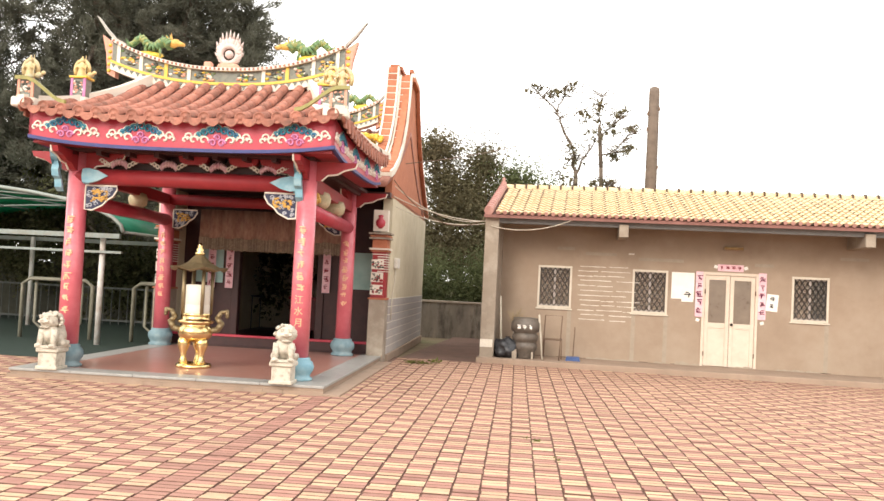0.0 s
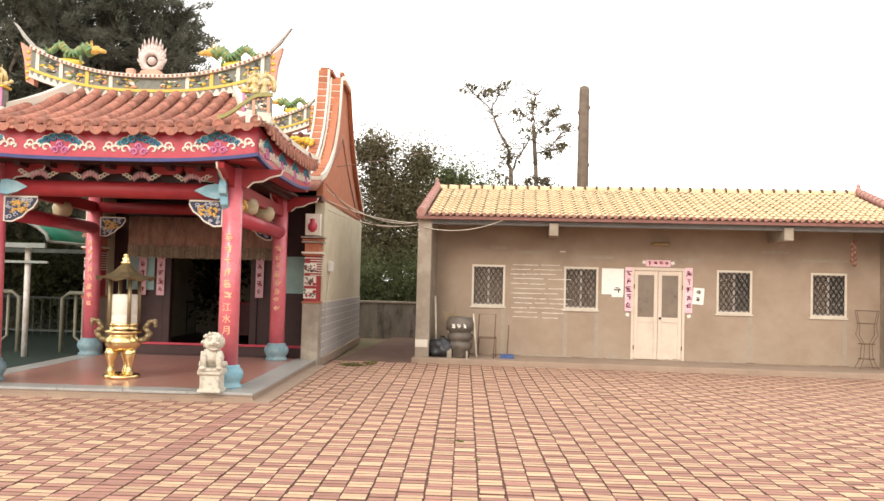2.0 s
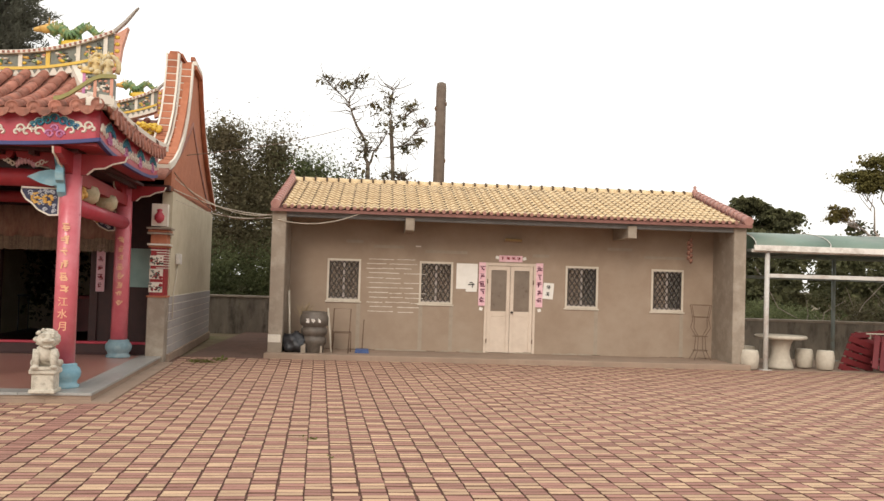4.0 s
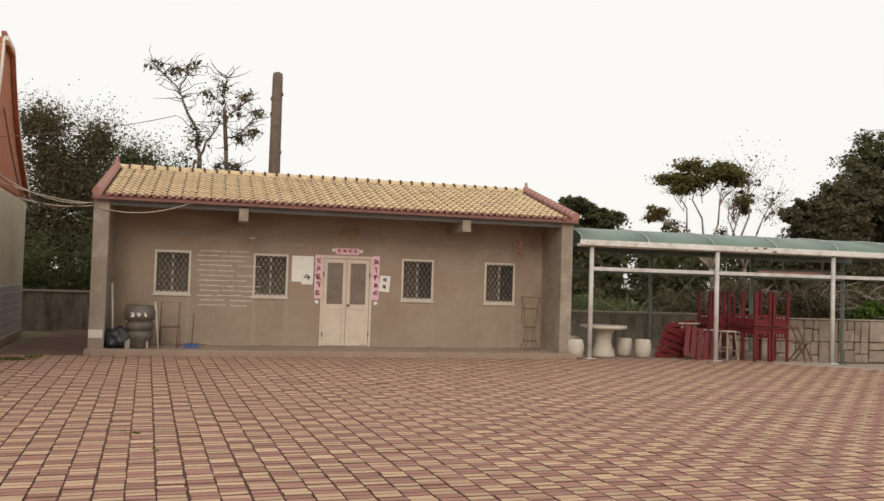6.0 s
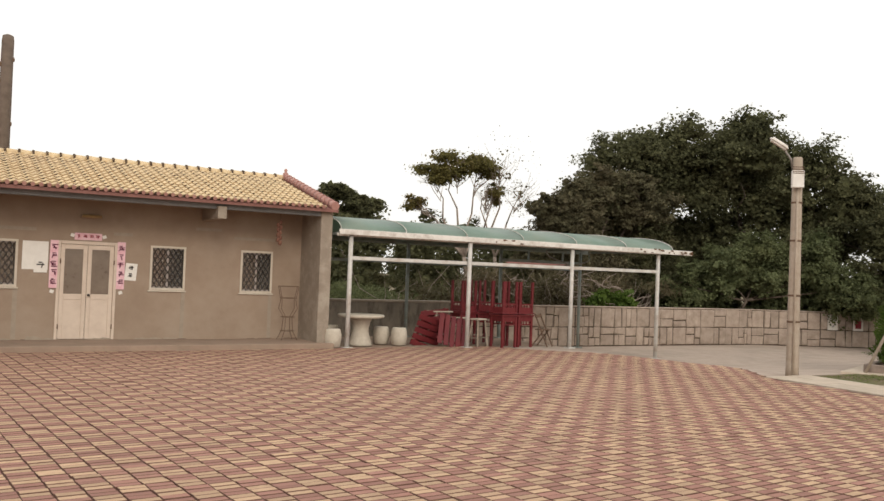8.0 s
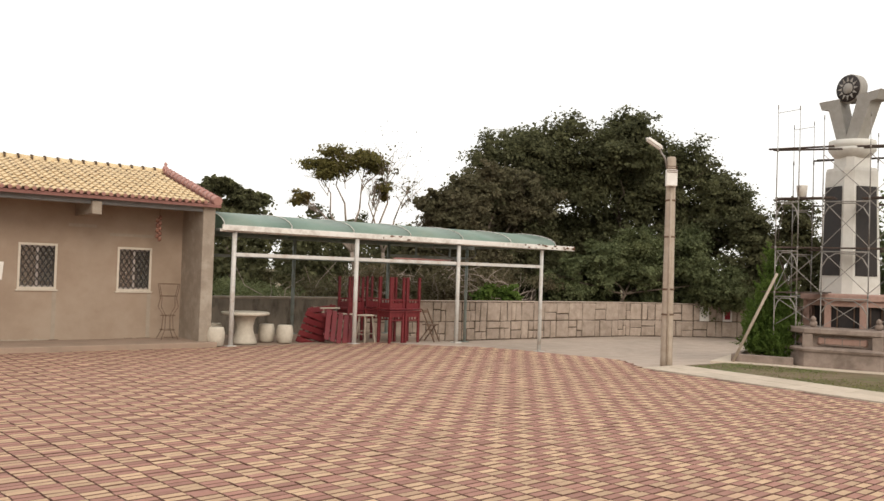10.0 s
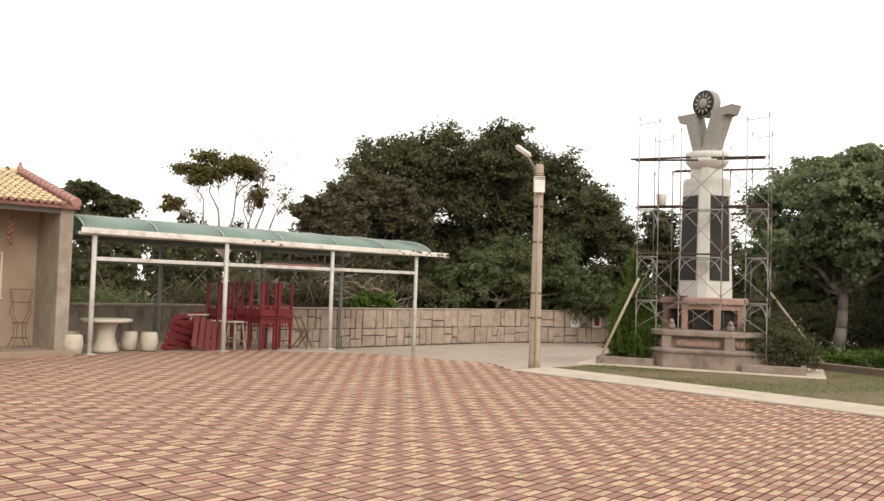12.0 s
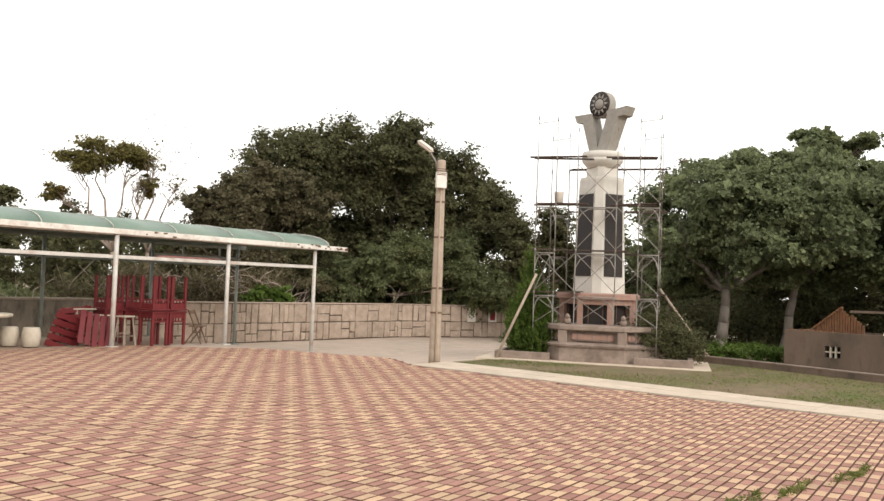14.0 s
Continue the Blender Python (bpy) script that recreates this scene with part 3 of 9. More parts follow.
for sgn in (1, -1):
    a = [bm.verts.new((x, y, z)) for x, y, z in ((-1.6, 20.6 - sgn * 3.32, 3.25), (9.15, 20.6 - sgn * 3.32, 3.25), (9.15, 20.6, 4.18), (-1.6, 20.6, 4.18))]
    bm.faces.new(a)
r = bmesh.ops.extrude_face_region(bm, geom=list(bm.faces))
bmesh.ops.translate(bm, vec=(0, 0, -0.07), verts=[k for k in r["geom"] if isinstance(k, bmesh.types.BMVert)])
part("roof_deck", bm, surface("eave_board", (0.17, 0.075, 0.06), (0.26, 0.12, 0.10), 5, 0.7, 0.1), roof, "reddish eave edge board")


def wave_tile(w, d):
    """One pan-and-roll tile, thick at its lower lip."""
    bm = bmesh.new()
    prof = []
    for i in range(13):
        t = i / 12
        prof.append((w * (t - 0.5) * 0.985, 0.017 * math.sin(t * 4 * math.pi - 0.6) + 0.03))
    top0 = [bm.verts.new((x, -0.03, z + 0.034)) for x, z in prof]
    top1 = [bm.verts.new((x, d, z + 0.006)) for x, z in prof]
    lip = [bm.verts.new((x, -0.03, z - 0.004)) for x, z in prof]
    for i in range(12):
        f = bm.faces.new((top0[i], top0[i + 1], top1[i + 1], top1[i]))
        f.smooth = True
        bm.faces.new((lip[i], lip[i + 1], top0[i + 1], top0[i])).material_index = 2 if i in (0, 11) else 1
    return bm


TW, TROWS = 0.30, 12
TD = RUN / TROWS
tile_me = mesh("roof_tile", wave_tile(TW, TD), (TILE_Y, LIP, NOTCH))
rest_v, rest_f, c = [], [], 0
tv = np.array([v.co[:] for v in tile_me.vertices])
tf = [tuple(p.vertices) for p in tile_me.polygons]
ncol = int((8.98 + 1.36) / TW)
rnd = random.Random(3)
for side in (1, -1):
    for i in range(ncol):
        for j in range(TROWS):
            p = E0 + (E1 - E0) * (j / TROWS)
            y = p.y if side == 1 else 41.2 - p.y
            m = pose(-1.36 + (i + 0.5) * TW, y, p.z + rnd.uniform(-0.004, 0.004), math.degrees(SLOPE) + rnd.uniform(-0.6, 0.6), rnd.uniform(-0.5, 0.5), rnd.uniform(-0.5, 0.5) if side == 1 else 180)
            if side == 1 and j < 8:
                ob = new("roof_tile", tile_me)
                ob.parent = roof
                ob.matrix_world = m
            else:
                k = np.array(m)
                rest_v.append(tv @ k[:3, :3].T + k[:3, 3])
                rest_f += [tuple(q + c for q in f) for f in tf]
                c += len(tv)
me = bpy.data.meshes.new("roof_tiles")
me.from_pydata(np.vstack(rest_v).tolist(), [], rest_f)
me.materials.append(TILE_YI)
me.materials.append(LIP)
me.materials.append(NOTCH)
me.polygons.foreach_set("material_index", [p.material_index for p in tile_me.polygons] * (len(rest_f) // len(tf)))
me.polygons.foreach_set("use_smooth", [True] * len(rest_f))
k = new("roof_tiles", me)
k.parent = roof
tagged(k, kind="stuff")
# rake edges, ridge caps and eave drip tiles
bm = bmesh.new()
for x in (-1.50, 9.06):
    for j in range(14):
        a, b = E0.lerp(E1, j / 14), E0.lerp(E1, (j + 1.06) / 14)
        rod(bm, (x, a.y - 0.02, a.z + 0.06), (x, b.y, b.z + 0.05), 0.105, 0.10, 10)
        rod(bm, (x, 41.2 - a.y, a.z + 0.06), (x, 41.2 - b.y, b.z + 0.045), 0.10, 0.085, 8)
pieces("rake_tile", bm, TILE_P, roof)
for i in range(36):
    bm = bmesh.new()
    x = -1.5 + i * 0.2925
    rod(bm, (x, 20.6, 4.245), (x + 0.30, 20.6, 4.235), 0.085, 0.075, 10)
    part("ridge_tile", bm, TILE_YI, roof)
    bm = bmesh.new()
    rod(bm, (x - 0.022, 20.6, 4.25), (x + 0.022, 20.6, 4.25), 0.093, 0.093, 10)
    part("ridge_collar", bm, NOTCH, roof, "dark mortar collar")
bm = bmesh.new()
for x in (-1.5, 9.02):
    turned(bm, [(0.02, 4.2), (0.09, 4.25), (0.07, 4.36), (0.03, 4.40), (0.05, 4.44), (0.01, 4.49)], 10, pose(x, 20.55, 0))
pieces("finial", bm, TILE_P, roof)
bm = bmesh.new()
for i in range(2 * ncol):
    x = -1.36 + (i + 0.45) * TW / 2
    rod(bm, (x, 17.235, 3.285), (x, 17.34, 3.325), 0.042, 0.038, 8)
pieces("eave_tile", bm, TILE_P, roof)


CURTAIN = surface("dusty_curtain", (0.25, 0.185, 0.145), (0.38, 0.295, 0.235), 5, 0.9, 0.2, stretch=(6, 1, 0.3))


def window(i, x0, x1, z0, z1, open_pane):
    w = thing("window_%d" % i, "cream aluminium window with a diamond steel grille", "", kind="structure")
    bm = bmesh.new()
    f = 0.05
    for dims in ((x0, x1, z1 - f, z1), (x0, x1, z0, z0 + f), (x0, x0 + f, z0 + f, z1 - f), (x1 - f, x1, z0 + f, z1 - f)):
        box(bm, dims[0], dims[1], WY - 0.018, WY + 0.07, dims[2], dims[3])
    soften(bm, 0.004)
    part("window_frame", bm, ALU, w)
    mid = (x0 + x1) / 2
    bm = bmesh.new()
    box(bm, mid - 0.025, mid + 0.025, WY + 0.035, WY + 0.065, z0 + f, z1 - f)
    for a, b in ((x0 + f, mid - 0.025), (mid + 0.025, x1 - f)):
        box(bm, a, b, WY + 0.04, WY + 0.06, z0 + f, z0 + f + 0.035)
        box(bm, a, b, WY + 0.04, WY + 0.06, z1 - f - 0.03, z1 - f)
    part("sash", bm, SASH, w)
    for a, b in ((x0 + f, mid), (mid, x1 - f)):
        bm = bmesh.new()
        box(bm, a, b, WY + 0.047, WY + 0.052, z0 + f, z1 - f)
        part("pane", bm, PANE, w)
    # grille of crossing wavy strips
    bm = bmesh.new()
    n = 6
    step = (x1 - x0 - 2 * f) / n
    for k in range(n + 1):
        for s in (1, -1):
            pts = []
            for j in range(25):
                zz = z0 + f + (z1 - z0 - 2 * f) * j / 24
                xx = x0 + f + k * step + s * step * 0.5 * math.asin(math.sin(j * math.pi * 5 / 24) * 0.97) / 1.4
                pts.append((min(max(xx, x0 + f), x1 - f), WY + 0.012 + 0.004 * s, zz))
            pipe(bm, pts, 0.0105, 4)
    part("grille", bm, GRILLE, w)
    boxpart("window_sill", (x0 - 0.03, x1 + 0.03, WY - 0.035, WY + 0.02, z0 - 0.035, z0 - 0.002), ALU, w, "", 0.005)
    boxpart("curtain", (x0 + 0.01, x1 - (0.35 if open_pane else 0.01), WY + 0.062, WY + 0.07, z0 + 0.05, z1 - 0.05), CURTAIN, w)
    return w


for i, o in enumerate(OPEN):
    window(i + 1, *o, i > 1)

door = thing("door_1", "closed cream double door with brown glass panes", "", kind="structure")
x0, x1, z0, z1 = DOOR
bm = bmesh.new()
for d in ((x0, x0 + 0.06, z0, z1), (x1 - 0.06, x1, z0, z1), (x0 + 0.06, x1 - 0.06, z1 - 0.07, z1)):
    box(bm, d[0], d[1], WY - 0.025, WY + 0.1, d[2], d[3])
soften(bm, 0.004)
part("door_frame", bm, DOORP, door)
mid = (x0 + x1) / 2
for a, b in ((x0 + 0.065, mid - 0.004), (mid + 0.004, x1 - 0.065)):
    leaf = thing("door_leaf", "", "")
    leaf.parent = door
    bm = bmesh.new()
    zb, zt = z0 + 0.01, z1 - 0.075
    box(bm, a, a + 0.085, WY, WY + 0.045, zb, zt)
    box(bm, b - 0.085, b, WY, WY + 0.045, zb, zt)
    box(bm, a + 0.085, b - 0.085, WY, WY + 0.045, zt - 0.1, zt)
    box(bm, a + 0.085, b - 0.085, WY, WY + 0.045, z0 + 0.86, z0 + 0.98)
    box(bm, a + 0.085, b - 0.085, WY + 0.012, WY + 0.04, zb, z0 + 0.86)
    soften(bm, 0.004)
    part("panel", bm, DOORP, leaf)
    bm = bmesh.new()
    box(bm, a + 0.08, b - 0.08, WY + 0.018, WY + 0.026, z0 + 0.96, zt - 0.09)
    part("pane", bm, BROWNGLASS, leaf, "brown frosted glass")
bm = bmesh.new()
turned(bm, [(0.028, 0), (0.028, 0.008), (0.012, 0.012), (0.012, 0.035), (0.026, 0.045), (0.026, 0.062), (0.01, 0.07)], 12, pose(mid + 0.05, WY, 1.08, 90))
part("door_handle", bm, GRILLE, door, "round metal knob")
bm = bmesh.new()
for z in (0.35, 1.75):
    rod(bm, (x0 + 0.06, WY - 0.03, z), (x0 + 0.06, WY - 0.03, z + 0.1), 0.012)
    rod(bm, (x1 - 0.06, WY - 0.03, z), (x1 - 0.06, WY - 0.03, z + 0.1), 0.012)
pieces("hinge", bm, RUSTY, door)

# plaster repairs, scrapes and dirty runs on the wall
bm = bmesh.new()
for a, b in OPEN[0][:2], OPEN[1][:2], OPEN[2][:2], OPEN[3][:2]:
    for x in ((b - 0.03,) if a in (-0.42, 5.20, 7.28) else (a + 0.05, b - 0.02)):
        box(bm, x - 0.045, x + 0.045, WY - 0.004, WY + 0.01, 0.13, 1.2)
for x, z, w in ((1.0, 2.5, 0.35), (2.35, 2.42, 0.5), (4.6, 2.4, 0.2), (7.6, 2.45, 0.5), (0.2, 2.6, 0.2), (6.5, 2.62, 0.3)):
    box(bm, x - w, x + w, WY - 0.0025, WY + 0.01, z, z + 0.07)
pieces("repair", bm, PLASTER, house, "paler cement repair strips")
rnd = random.Random(12)
bm = bmesh.new()
for k in range(12):
    z = 2.24 - 0.112 * k
    x = 0.48 + rnd.uniform(0, 0.12)
    end = rnd.uniform(1.3, 1.62)
    while x < end:
        w = rnd.uniform(0.25, 0.75)
        zc = z + rnd.uniform(-0.012, 0.012)
        n = 6
        hi = [(x + w * i / n, zc + 0.006 + rnd.uniform(0, 0.008)) for i in range(n + 1)]
        lo = [(x + w * i / n, zc - rnd.uniform(0, 0.008)) for i in range(n + 1)]
        plate(bm, hi + lo[::-1], WY - 0.003 - 0.0008 * rnd.random(), WY + 0.01)
        x += w + rnd.uniform(0.01, 0.12)
bm2 = bmesh.new()
for k in range(40):
    x = rnd.uniform(0.6, 5.6)
    w = rnd.uniform(0.1, 0.4)
    z = 0.13 + abs(rnd.gauss(0, 0.02))
    h_ = rnd.uniform(0.01, 0.06) * (1.6 if 4.4 < x < 4.9 or 2.7 < x < 3.2 else 0.6)
    plate(bm2, [(x, 0.1), (x + w, 0.1), (x + w * 0.8, 0.125 + h_ * 0.5), (x + w * 0.35, 0.13 + h_)], WY - 0.006 - 0.0005 * k * 0.1, WY + 0.01)
pieces("repair", bm2, PLASTER, house)
box(bm, -1.575, -1.3, 17.412, 17.45, 0.33, 0.5)
box(bm, 1.62, 1.75, WY - 0.003, WY + 0.01, 2.55, 2.58)
pieces("scrape", bm, CHALKY, house, "pale scraped plaster marks")
bm = bmesh.new()
for k in range(16):
    x = rnd.uniform(-1.2, 8.6)
    box(bm, x, x + rnd.uniform(0.1, 0.7), WY - 0.006, WY + 0.01, 0.115, 0.122 + rnd.uniform(0, 0.006))
pieces("crack", bm, RUSTY, house, "dark gap along the wall foot")

# papers round the door
def paper(x0, x1, z0, z1, mats, label, writing=None, ink=INK, name="paper_sheet", tilt=0.0, lift=0.004):
    t = thing(name, label, "paper", pose((x0 + x1) / 2, WY - lift, (z0 + z1) / 2, 0, tilt, 0))
    w, h = (x1 - x0) / 2, (z1 - z0) / 2
    bm = bmesh.new()
    n = 6
    v = [[bm.verts.new((-w + 2 * w * i / 2, -0.004 * math.sin(j * 1.3 + i * 2) - 0.004, -h + 2 * h * j / n)) for i in range(3)] for j in range(n + 1)]
    for j in range(n):
        for i in range(2):
            bm.faces.new((v[j][i], v[j][i + 1], v[j + 1][i + 1], v[j + 1][i]))
    r = bmesh.ops.extrude_face_region(bm, geom=list(bm.faces))
    bmesh.ops.translate(bm, vec=(0, 0.003, 0), verts=[k for k in r["geom"] if isinstance(k, bmesh.types.BMVert)])
    part("sheet", bm, mats, t)
    if writing:
        size, count, down = writing
        step = (2 * h * 0.9 / count) if down else (2 * w * 0.9 / count)
        for k in range(count):
            o = step * ((count - 1) / 2 - k)
            bm = bmesh.new()
            glyphs(bm, 0 if down else -o, o if down else 0, size, 1, -0.012, seed=int(x0 * 100) + k)
            part("character", bm, ink, t)
    return t


paper(2.60, 3.10, 1.60, 2.20, PAPER, "white notice sheets pasted on the rendered wall")
paper(2.83, 3.09, 1.54, 1.82, PAPER, "white sheet with two black marks pasted low", (0.17, 1, True), lift=0.012)
paper(3.13, 3.29, 1.22, 2.24, PINKP, "vertical pink couplet strip beside the door", (0.135, 5, True), INKP, name="couplet", lift=0.03)
paper(4.49, 4.66, 1.22, 2.26, PINKP, "vertical pink couplet strip beside the door", (0.135, 5, True), INKP, name="couplet", lift=0.012)
paper(4.67, 4.92, 1.42, 1.80, PAPER, "white sheet with two black marks", (0.12, 2, True), tilt=4)
paper(3.60, 4.16, 2.27, 2.42, PINKP, "horizontal pink banner above the door", (0.09, 4, False), INKR, name="door_banner")
for k, (a, z) in enumerate(((3.52, 2.36), (4.17, 2.35), (3.16, 1.14), (4.55, 1.14))):
    paper(a, a + 0.08, z - 0.03, z + 0.04, PAPER, "torn scrap of white paper on the wall", name="paper_scrap", tilt=20 * (-1) ** k)
# lamp above the door
lamp = thing("wall_lamp", "small brown strip lamp above the door", "lamp")
boxpart("base", (3.70, 4.14, WY - 0.05, WY - 0.001, 2.74, 2.80), PLINTH, lamp, "", 0.008)
bm = bmesh.new()
rod(bm, (3.72, WY - 0.075, 2.79), (4.12, WY - 0.075, 2.79), 0.035, 0.035, 10)
part("tube", bm, surface("dull_lamp_cover", (0.30, 0.19, 0.08), (0.36, 0.24, 0.11), 8, 0.4), lamp)

# clutter along the wall
CLAY = surface("dark_plastic", (0.085, 0.068, 0.055), (0.14, 0.115, 0.095), 9, 0.5, 0.1, spots=(0.22, 0.18, 0.14), spot_scale=4)
b = thing("barrel", "dark brown ribbed barrel with pale lettering", "barrel", pose(-0.60, 17.68, 0.115))
bm = bmesh.new()
turned(bm, [(0.20, 0.0), (0.225, 0.03), (0.235, 0.17), (0.265, 0.20), (0.275, 0.26), (0.27, 0.32), (0.235, 0.345), (0.235, 0.37), (0.275, 0.40), (0.29, 0.46), (0.285, 0.52), (0.25, 0.545), (0.25, 0.57), (0.315, 0.61), (0.325, 0.70), (0.32, 0.78), (0.28, 0.84), (0.27, 0.86), (0.275, 0.89), (0.2, 0.90)], 26)
part("body", bm, CLAY, b)
bm = bmesh.new()
for k in range(3):
    glyphs(bm, -0.12 + 0.12 * k, 0.70, 0.10, 1, -0.326 + 0.02 * abs(k - 1), seed=k)
part("writing", bm, PAPER, b)
bm = bmesh.new()
box(bm, -0.26, -0.16, -0.27, -0.2, 0.0, 0.2)
box(bm, 0.16, 0.2, -0.27, -0.22, 0.0, 0.16)
pieces("wedge", bm, PILLAR, b, "pale wooden wedge")
for k, (xa, xb, y, h, m_, lab) in enumerate(((-1.12, -1.2, 17.75, 1.35, CEMENT, "pale wooden broom handle leaning on the wall"),
                                        (-0.20, -0.31, 17.55, 0.98, CEMENT, "wooden stick leaning on the barrel"))):
    st = thing("stick", lab, "stick")
    bm = bmesh.new()
    rod(bm, (xa, y, 0.115), (xb, y + 0.1, 0.115 + h), 0.024, 0.02, 7)
    part("shaft", bm, m_, st)
bg_ = thing("rubbish_bag", "tied black plastic rubbish bag on the step", "bag", pose(-0.98, 17.62, 0.115))
bm = bmesh.new()
ball(bm, (0, 0, 0.19), 0.27, (1.1, 0.9, 0.85), 3, 0.13, 3)
for v_ in bm.verts:
    v_.co.z = max(v_.co.z, 0.0)
part("sack", bm, surface("black_plastic", (0.02, 0.02, 0.022), (0.05, 0.05, 0.055), 12, 0.3, 0.5, fine=14), bg_)
bm = bmesh.new()
turned(bm, [(0.03, 0.36), (0.02, 0.40), (0.06, 0.46), (0.01, 0.45)], 8)
part("knot", bm, INK, bg_)
br = thing("broom", "straw broom standing head up by the barrel", "broom")
bm = bmesh.new()
rod(bm, (-0.86, 17.8, 0.115), (-0.88, 17.85, 0.85), 0.016)
part("handle", bm, CEMENT, br)
rnd = random.Random(8)
bm = bmesh.new()
for k in range(40):
    limb(bm, (-0.88, 17.85, 0.8), (-0.88 + rnd.gauss(0.05, 0.09), 17.85 + rnd.gauss(0, 0.05), 1.12 + rnd.gauss(0, 0.05)), 0.006, 0.004, rnd, 0.06, 2, 4)
part("head", bm, surface("straw", (0.26, 0.19, 0.11), (0.38, 0.29, 0.18), 20, 0.9), br)
ch = thing("chair_frame", "bare rusty metal chair frame without seat", "chair", pose(0.0, 17.75, 0.115))
bm = bmesh.new()
pipe(bm, [(-0.2, -0.2, 0), (-0.17, -0.18, 0.98), (0.2, -0.18, 0.98), (0.16, -0.2, 0)], 0.012)
pipe(bm, [(-0.2, 0.2, 0), (-0.18, 0.2, 0.45), (0.2, 0.2, 0.45), (0.2, 0.22, 0)], 0.012)
pipe(bm, [(-0.18, -0.19, 0.45), (0.18, -0.19, 0.45)], 0.012)
pipe(bm, [(-0.18, -0.19, 0.45), (-0.18, 0.2, 0.45)], 0.012)
pipe(bm, [(0.18, -0.19, 0.45), (0.2, 0.2, 0.45)], 0.012)
part("frame", bm, RUSTY, ch)
dp = thing("dustpan", "blue long-handled dustpan on the step", "dustpan", pose(0.46, 17.8, 0.115))
bm = bmesh.new()
plate(bm, [(-0.16, 0.0), (0.16, 0.0), (0.14, 0.09), (-0.14, 0.09)], -0.12, 0.12)
part("pan", bm, surface("blue_plastic", (0.03, 0.06, 0.16), (0.06, 0.10, 0.24), 6, 0.4), dp)
bm = bmesh.new()
rod(bm, (0, 0.1, 0.08), (0.02, 0.34, 0.72), 0.012)
part("handle", bm, RUSTY, dp)
ps = thing("plant_stand", "thin dark wire plant stand by the pier", "stand", pose(8.35, 18.2, 0.115))
bm = bmesh.new()
for z, r in ((1.28, 0.24), (1.0, 0.2), (0.55, 0.17), (0.22, 0.17)):
    pipe(bm, [(r * math.cos(a * math.pi / 6), r * math.sin(a * math.pi / 6), z) for a in range(13)], 0.008, 4)
for s in (1, -1):
    for q in (1, -1):
        pipe(bm, [(s * 0.24, q * 0.05, 1.28), (s * 0.17, q * 0.05, 0.95), (s * 0.2, q * 0.1, 0.75), (s * 0.08, q * 0.08, 0.55), (s * 0.1, q * 0.1, 0.22), (s * 0.2, q * 0.16, 0.0)], 0.008, 4)
part("frame", bm, RUSTY, ps)
fc = thing("hanging_string", "brown string of dried bundles under the eave", "string", pose(7.95, 17.9, 0))
bm = bmesh.new()
pipe(bm, [(0.02, 0, 3.24), (0, 0, 2.95), (-0.02, 0, 2.4)], 0.008, 5)
part("cord", bm, RUSTY, fc)
bm = bmesh.new()
for k in range(9):
    ball(bm, (-0.01 + 0.03 * (-1) ** k, 0.0, 2.9 - 0.06 * k), 0.055, (0.8, 0.8, 1.2), 1, 0.02, k)
part("bundle", bm, surface("dried_bundle", (0.16, 0.07, 0.05), (0.25, 0.12, 0.08), 12, 0.9, 0.3), fc)

# cut concrete pole behind the roof
cp = thing("concrete_pole", "tall weathered concrete pole with a cut top", "pole", pose(2.45, 23.9, -0.07))
bm = bmesh.new()
turned(bm, [(0.20, 0), (0.150, 7.6), (0.135, 7.72), (0.05, 7.76)], 18)
part("shaft", bm, surface("old_pole_concrete", (0.13, 0.098, 0.078), (0.20, 0.155, 0.125), 6, 0.9, 0.2, spots=(0.07, 0.05, 0.04), spot_scale=2), cp)
for k, (z, a) in enumerate(((7.55, 2.4), (7.1, 0.4), (6.95, 3.0), (6.5, 3.3), (5.4, 0.2))):
    bm = bmesh.new()
    ball(bm, (0.15 * math.cos(a), -0.05, z), 0.05, (0.8, 0.8, 1.5), 2, 0.02, k)
    part("lump", bm, RUSTY, cp)

# slack cables from the temple gable to the eave
for k, (a, b, sag) in enumerate((((-3.5, 16.3, 3.5), (-1.6, 17.5, 3.1), 0.12), ((-3.5, 16.5, 3.3), (-1.6, 17.5, 3.05), 0.16), ((-3.5, 16.4, 3.75), (-1.55, 17.5, 3.12), 0.28),
                                 ((-1.45, 17.4, 3.0), (0.4, 17.3, 3.22), 0.16), ((-3.5, 16.2, 3.9), (-1.6, 17.5, 3.15), 0.5), ((-3.4, 17.2, 4.3), (-0.4, 24.6, 6.3), 0.1))):
    w = thing("cable", "slack pale cable strung under the eaves", "cable", group="cables")
    bm = bmesh.new()
    a, b = Vector(a), Vector(b)
    pipe(bm, [a.lerp(b, t / 12) - Vector((0, 0, sag * 4 * (t / 12) * (1 - t / 12))) for t in range(13)], 0.010, 5)
    part("wire", bm, CEMENT if k < 4 else RUSTY, w)


# ---- canopy and what stands under it ----
canopy = thing("canopy", "steel canopy with an arched green translucent roof", "canopy")
FRONT = [(9.52, 17.31), (12.70, 17.0), (15.88, 16.81), (18.88, 16.61)]
BACK = [(9.75, 20.5), (12.75, 20.35), (15.9, 20.2), (18.9, 20.05)]
for p, mt, r in ((FRONT, STEELW, 0.055), (BACK, STEELG, 0.05)):
    for x, y in p:
        bm = bmesh.new()
        rod(bm, (x, y, ground_z(x, y) - 0.03), (x, y, 2.68), r, r, 14)
        box(bm, x - 0.11, x + 0.11, y - 0.11, y + 0.11, ground_z(x, y) - 0.02, ground_z(x, y) + 0.012)
        part("post", bm, mt, canopy)
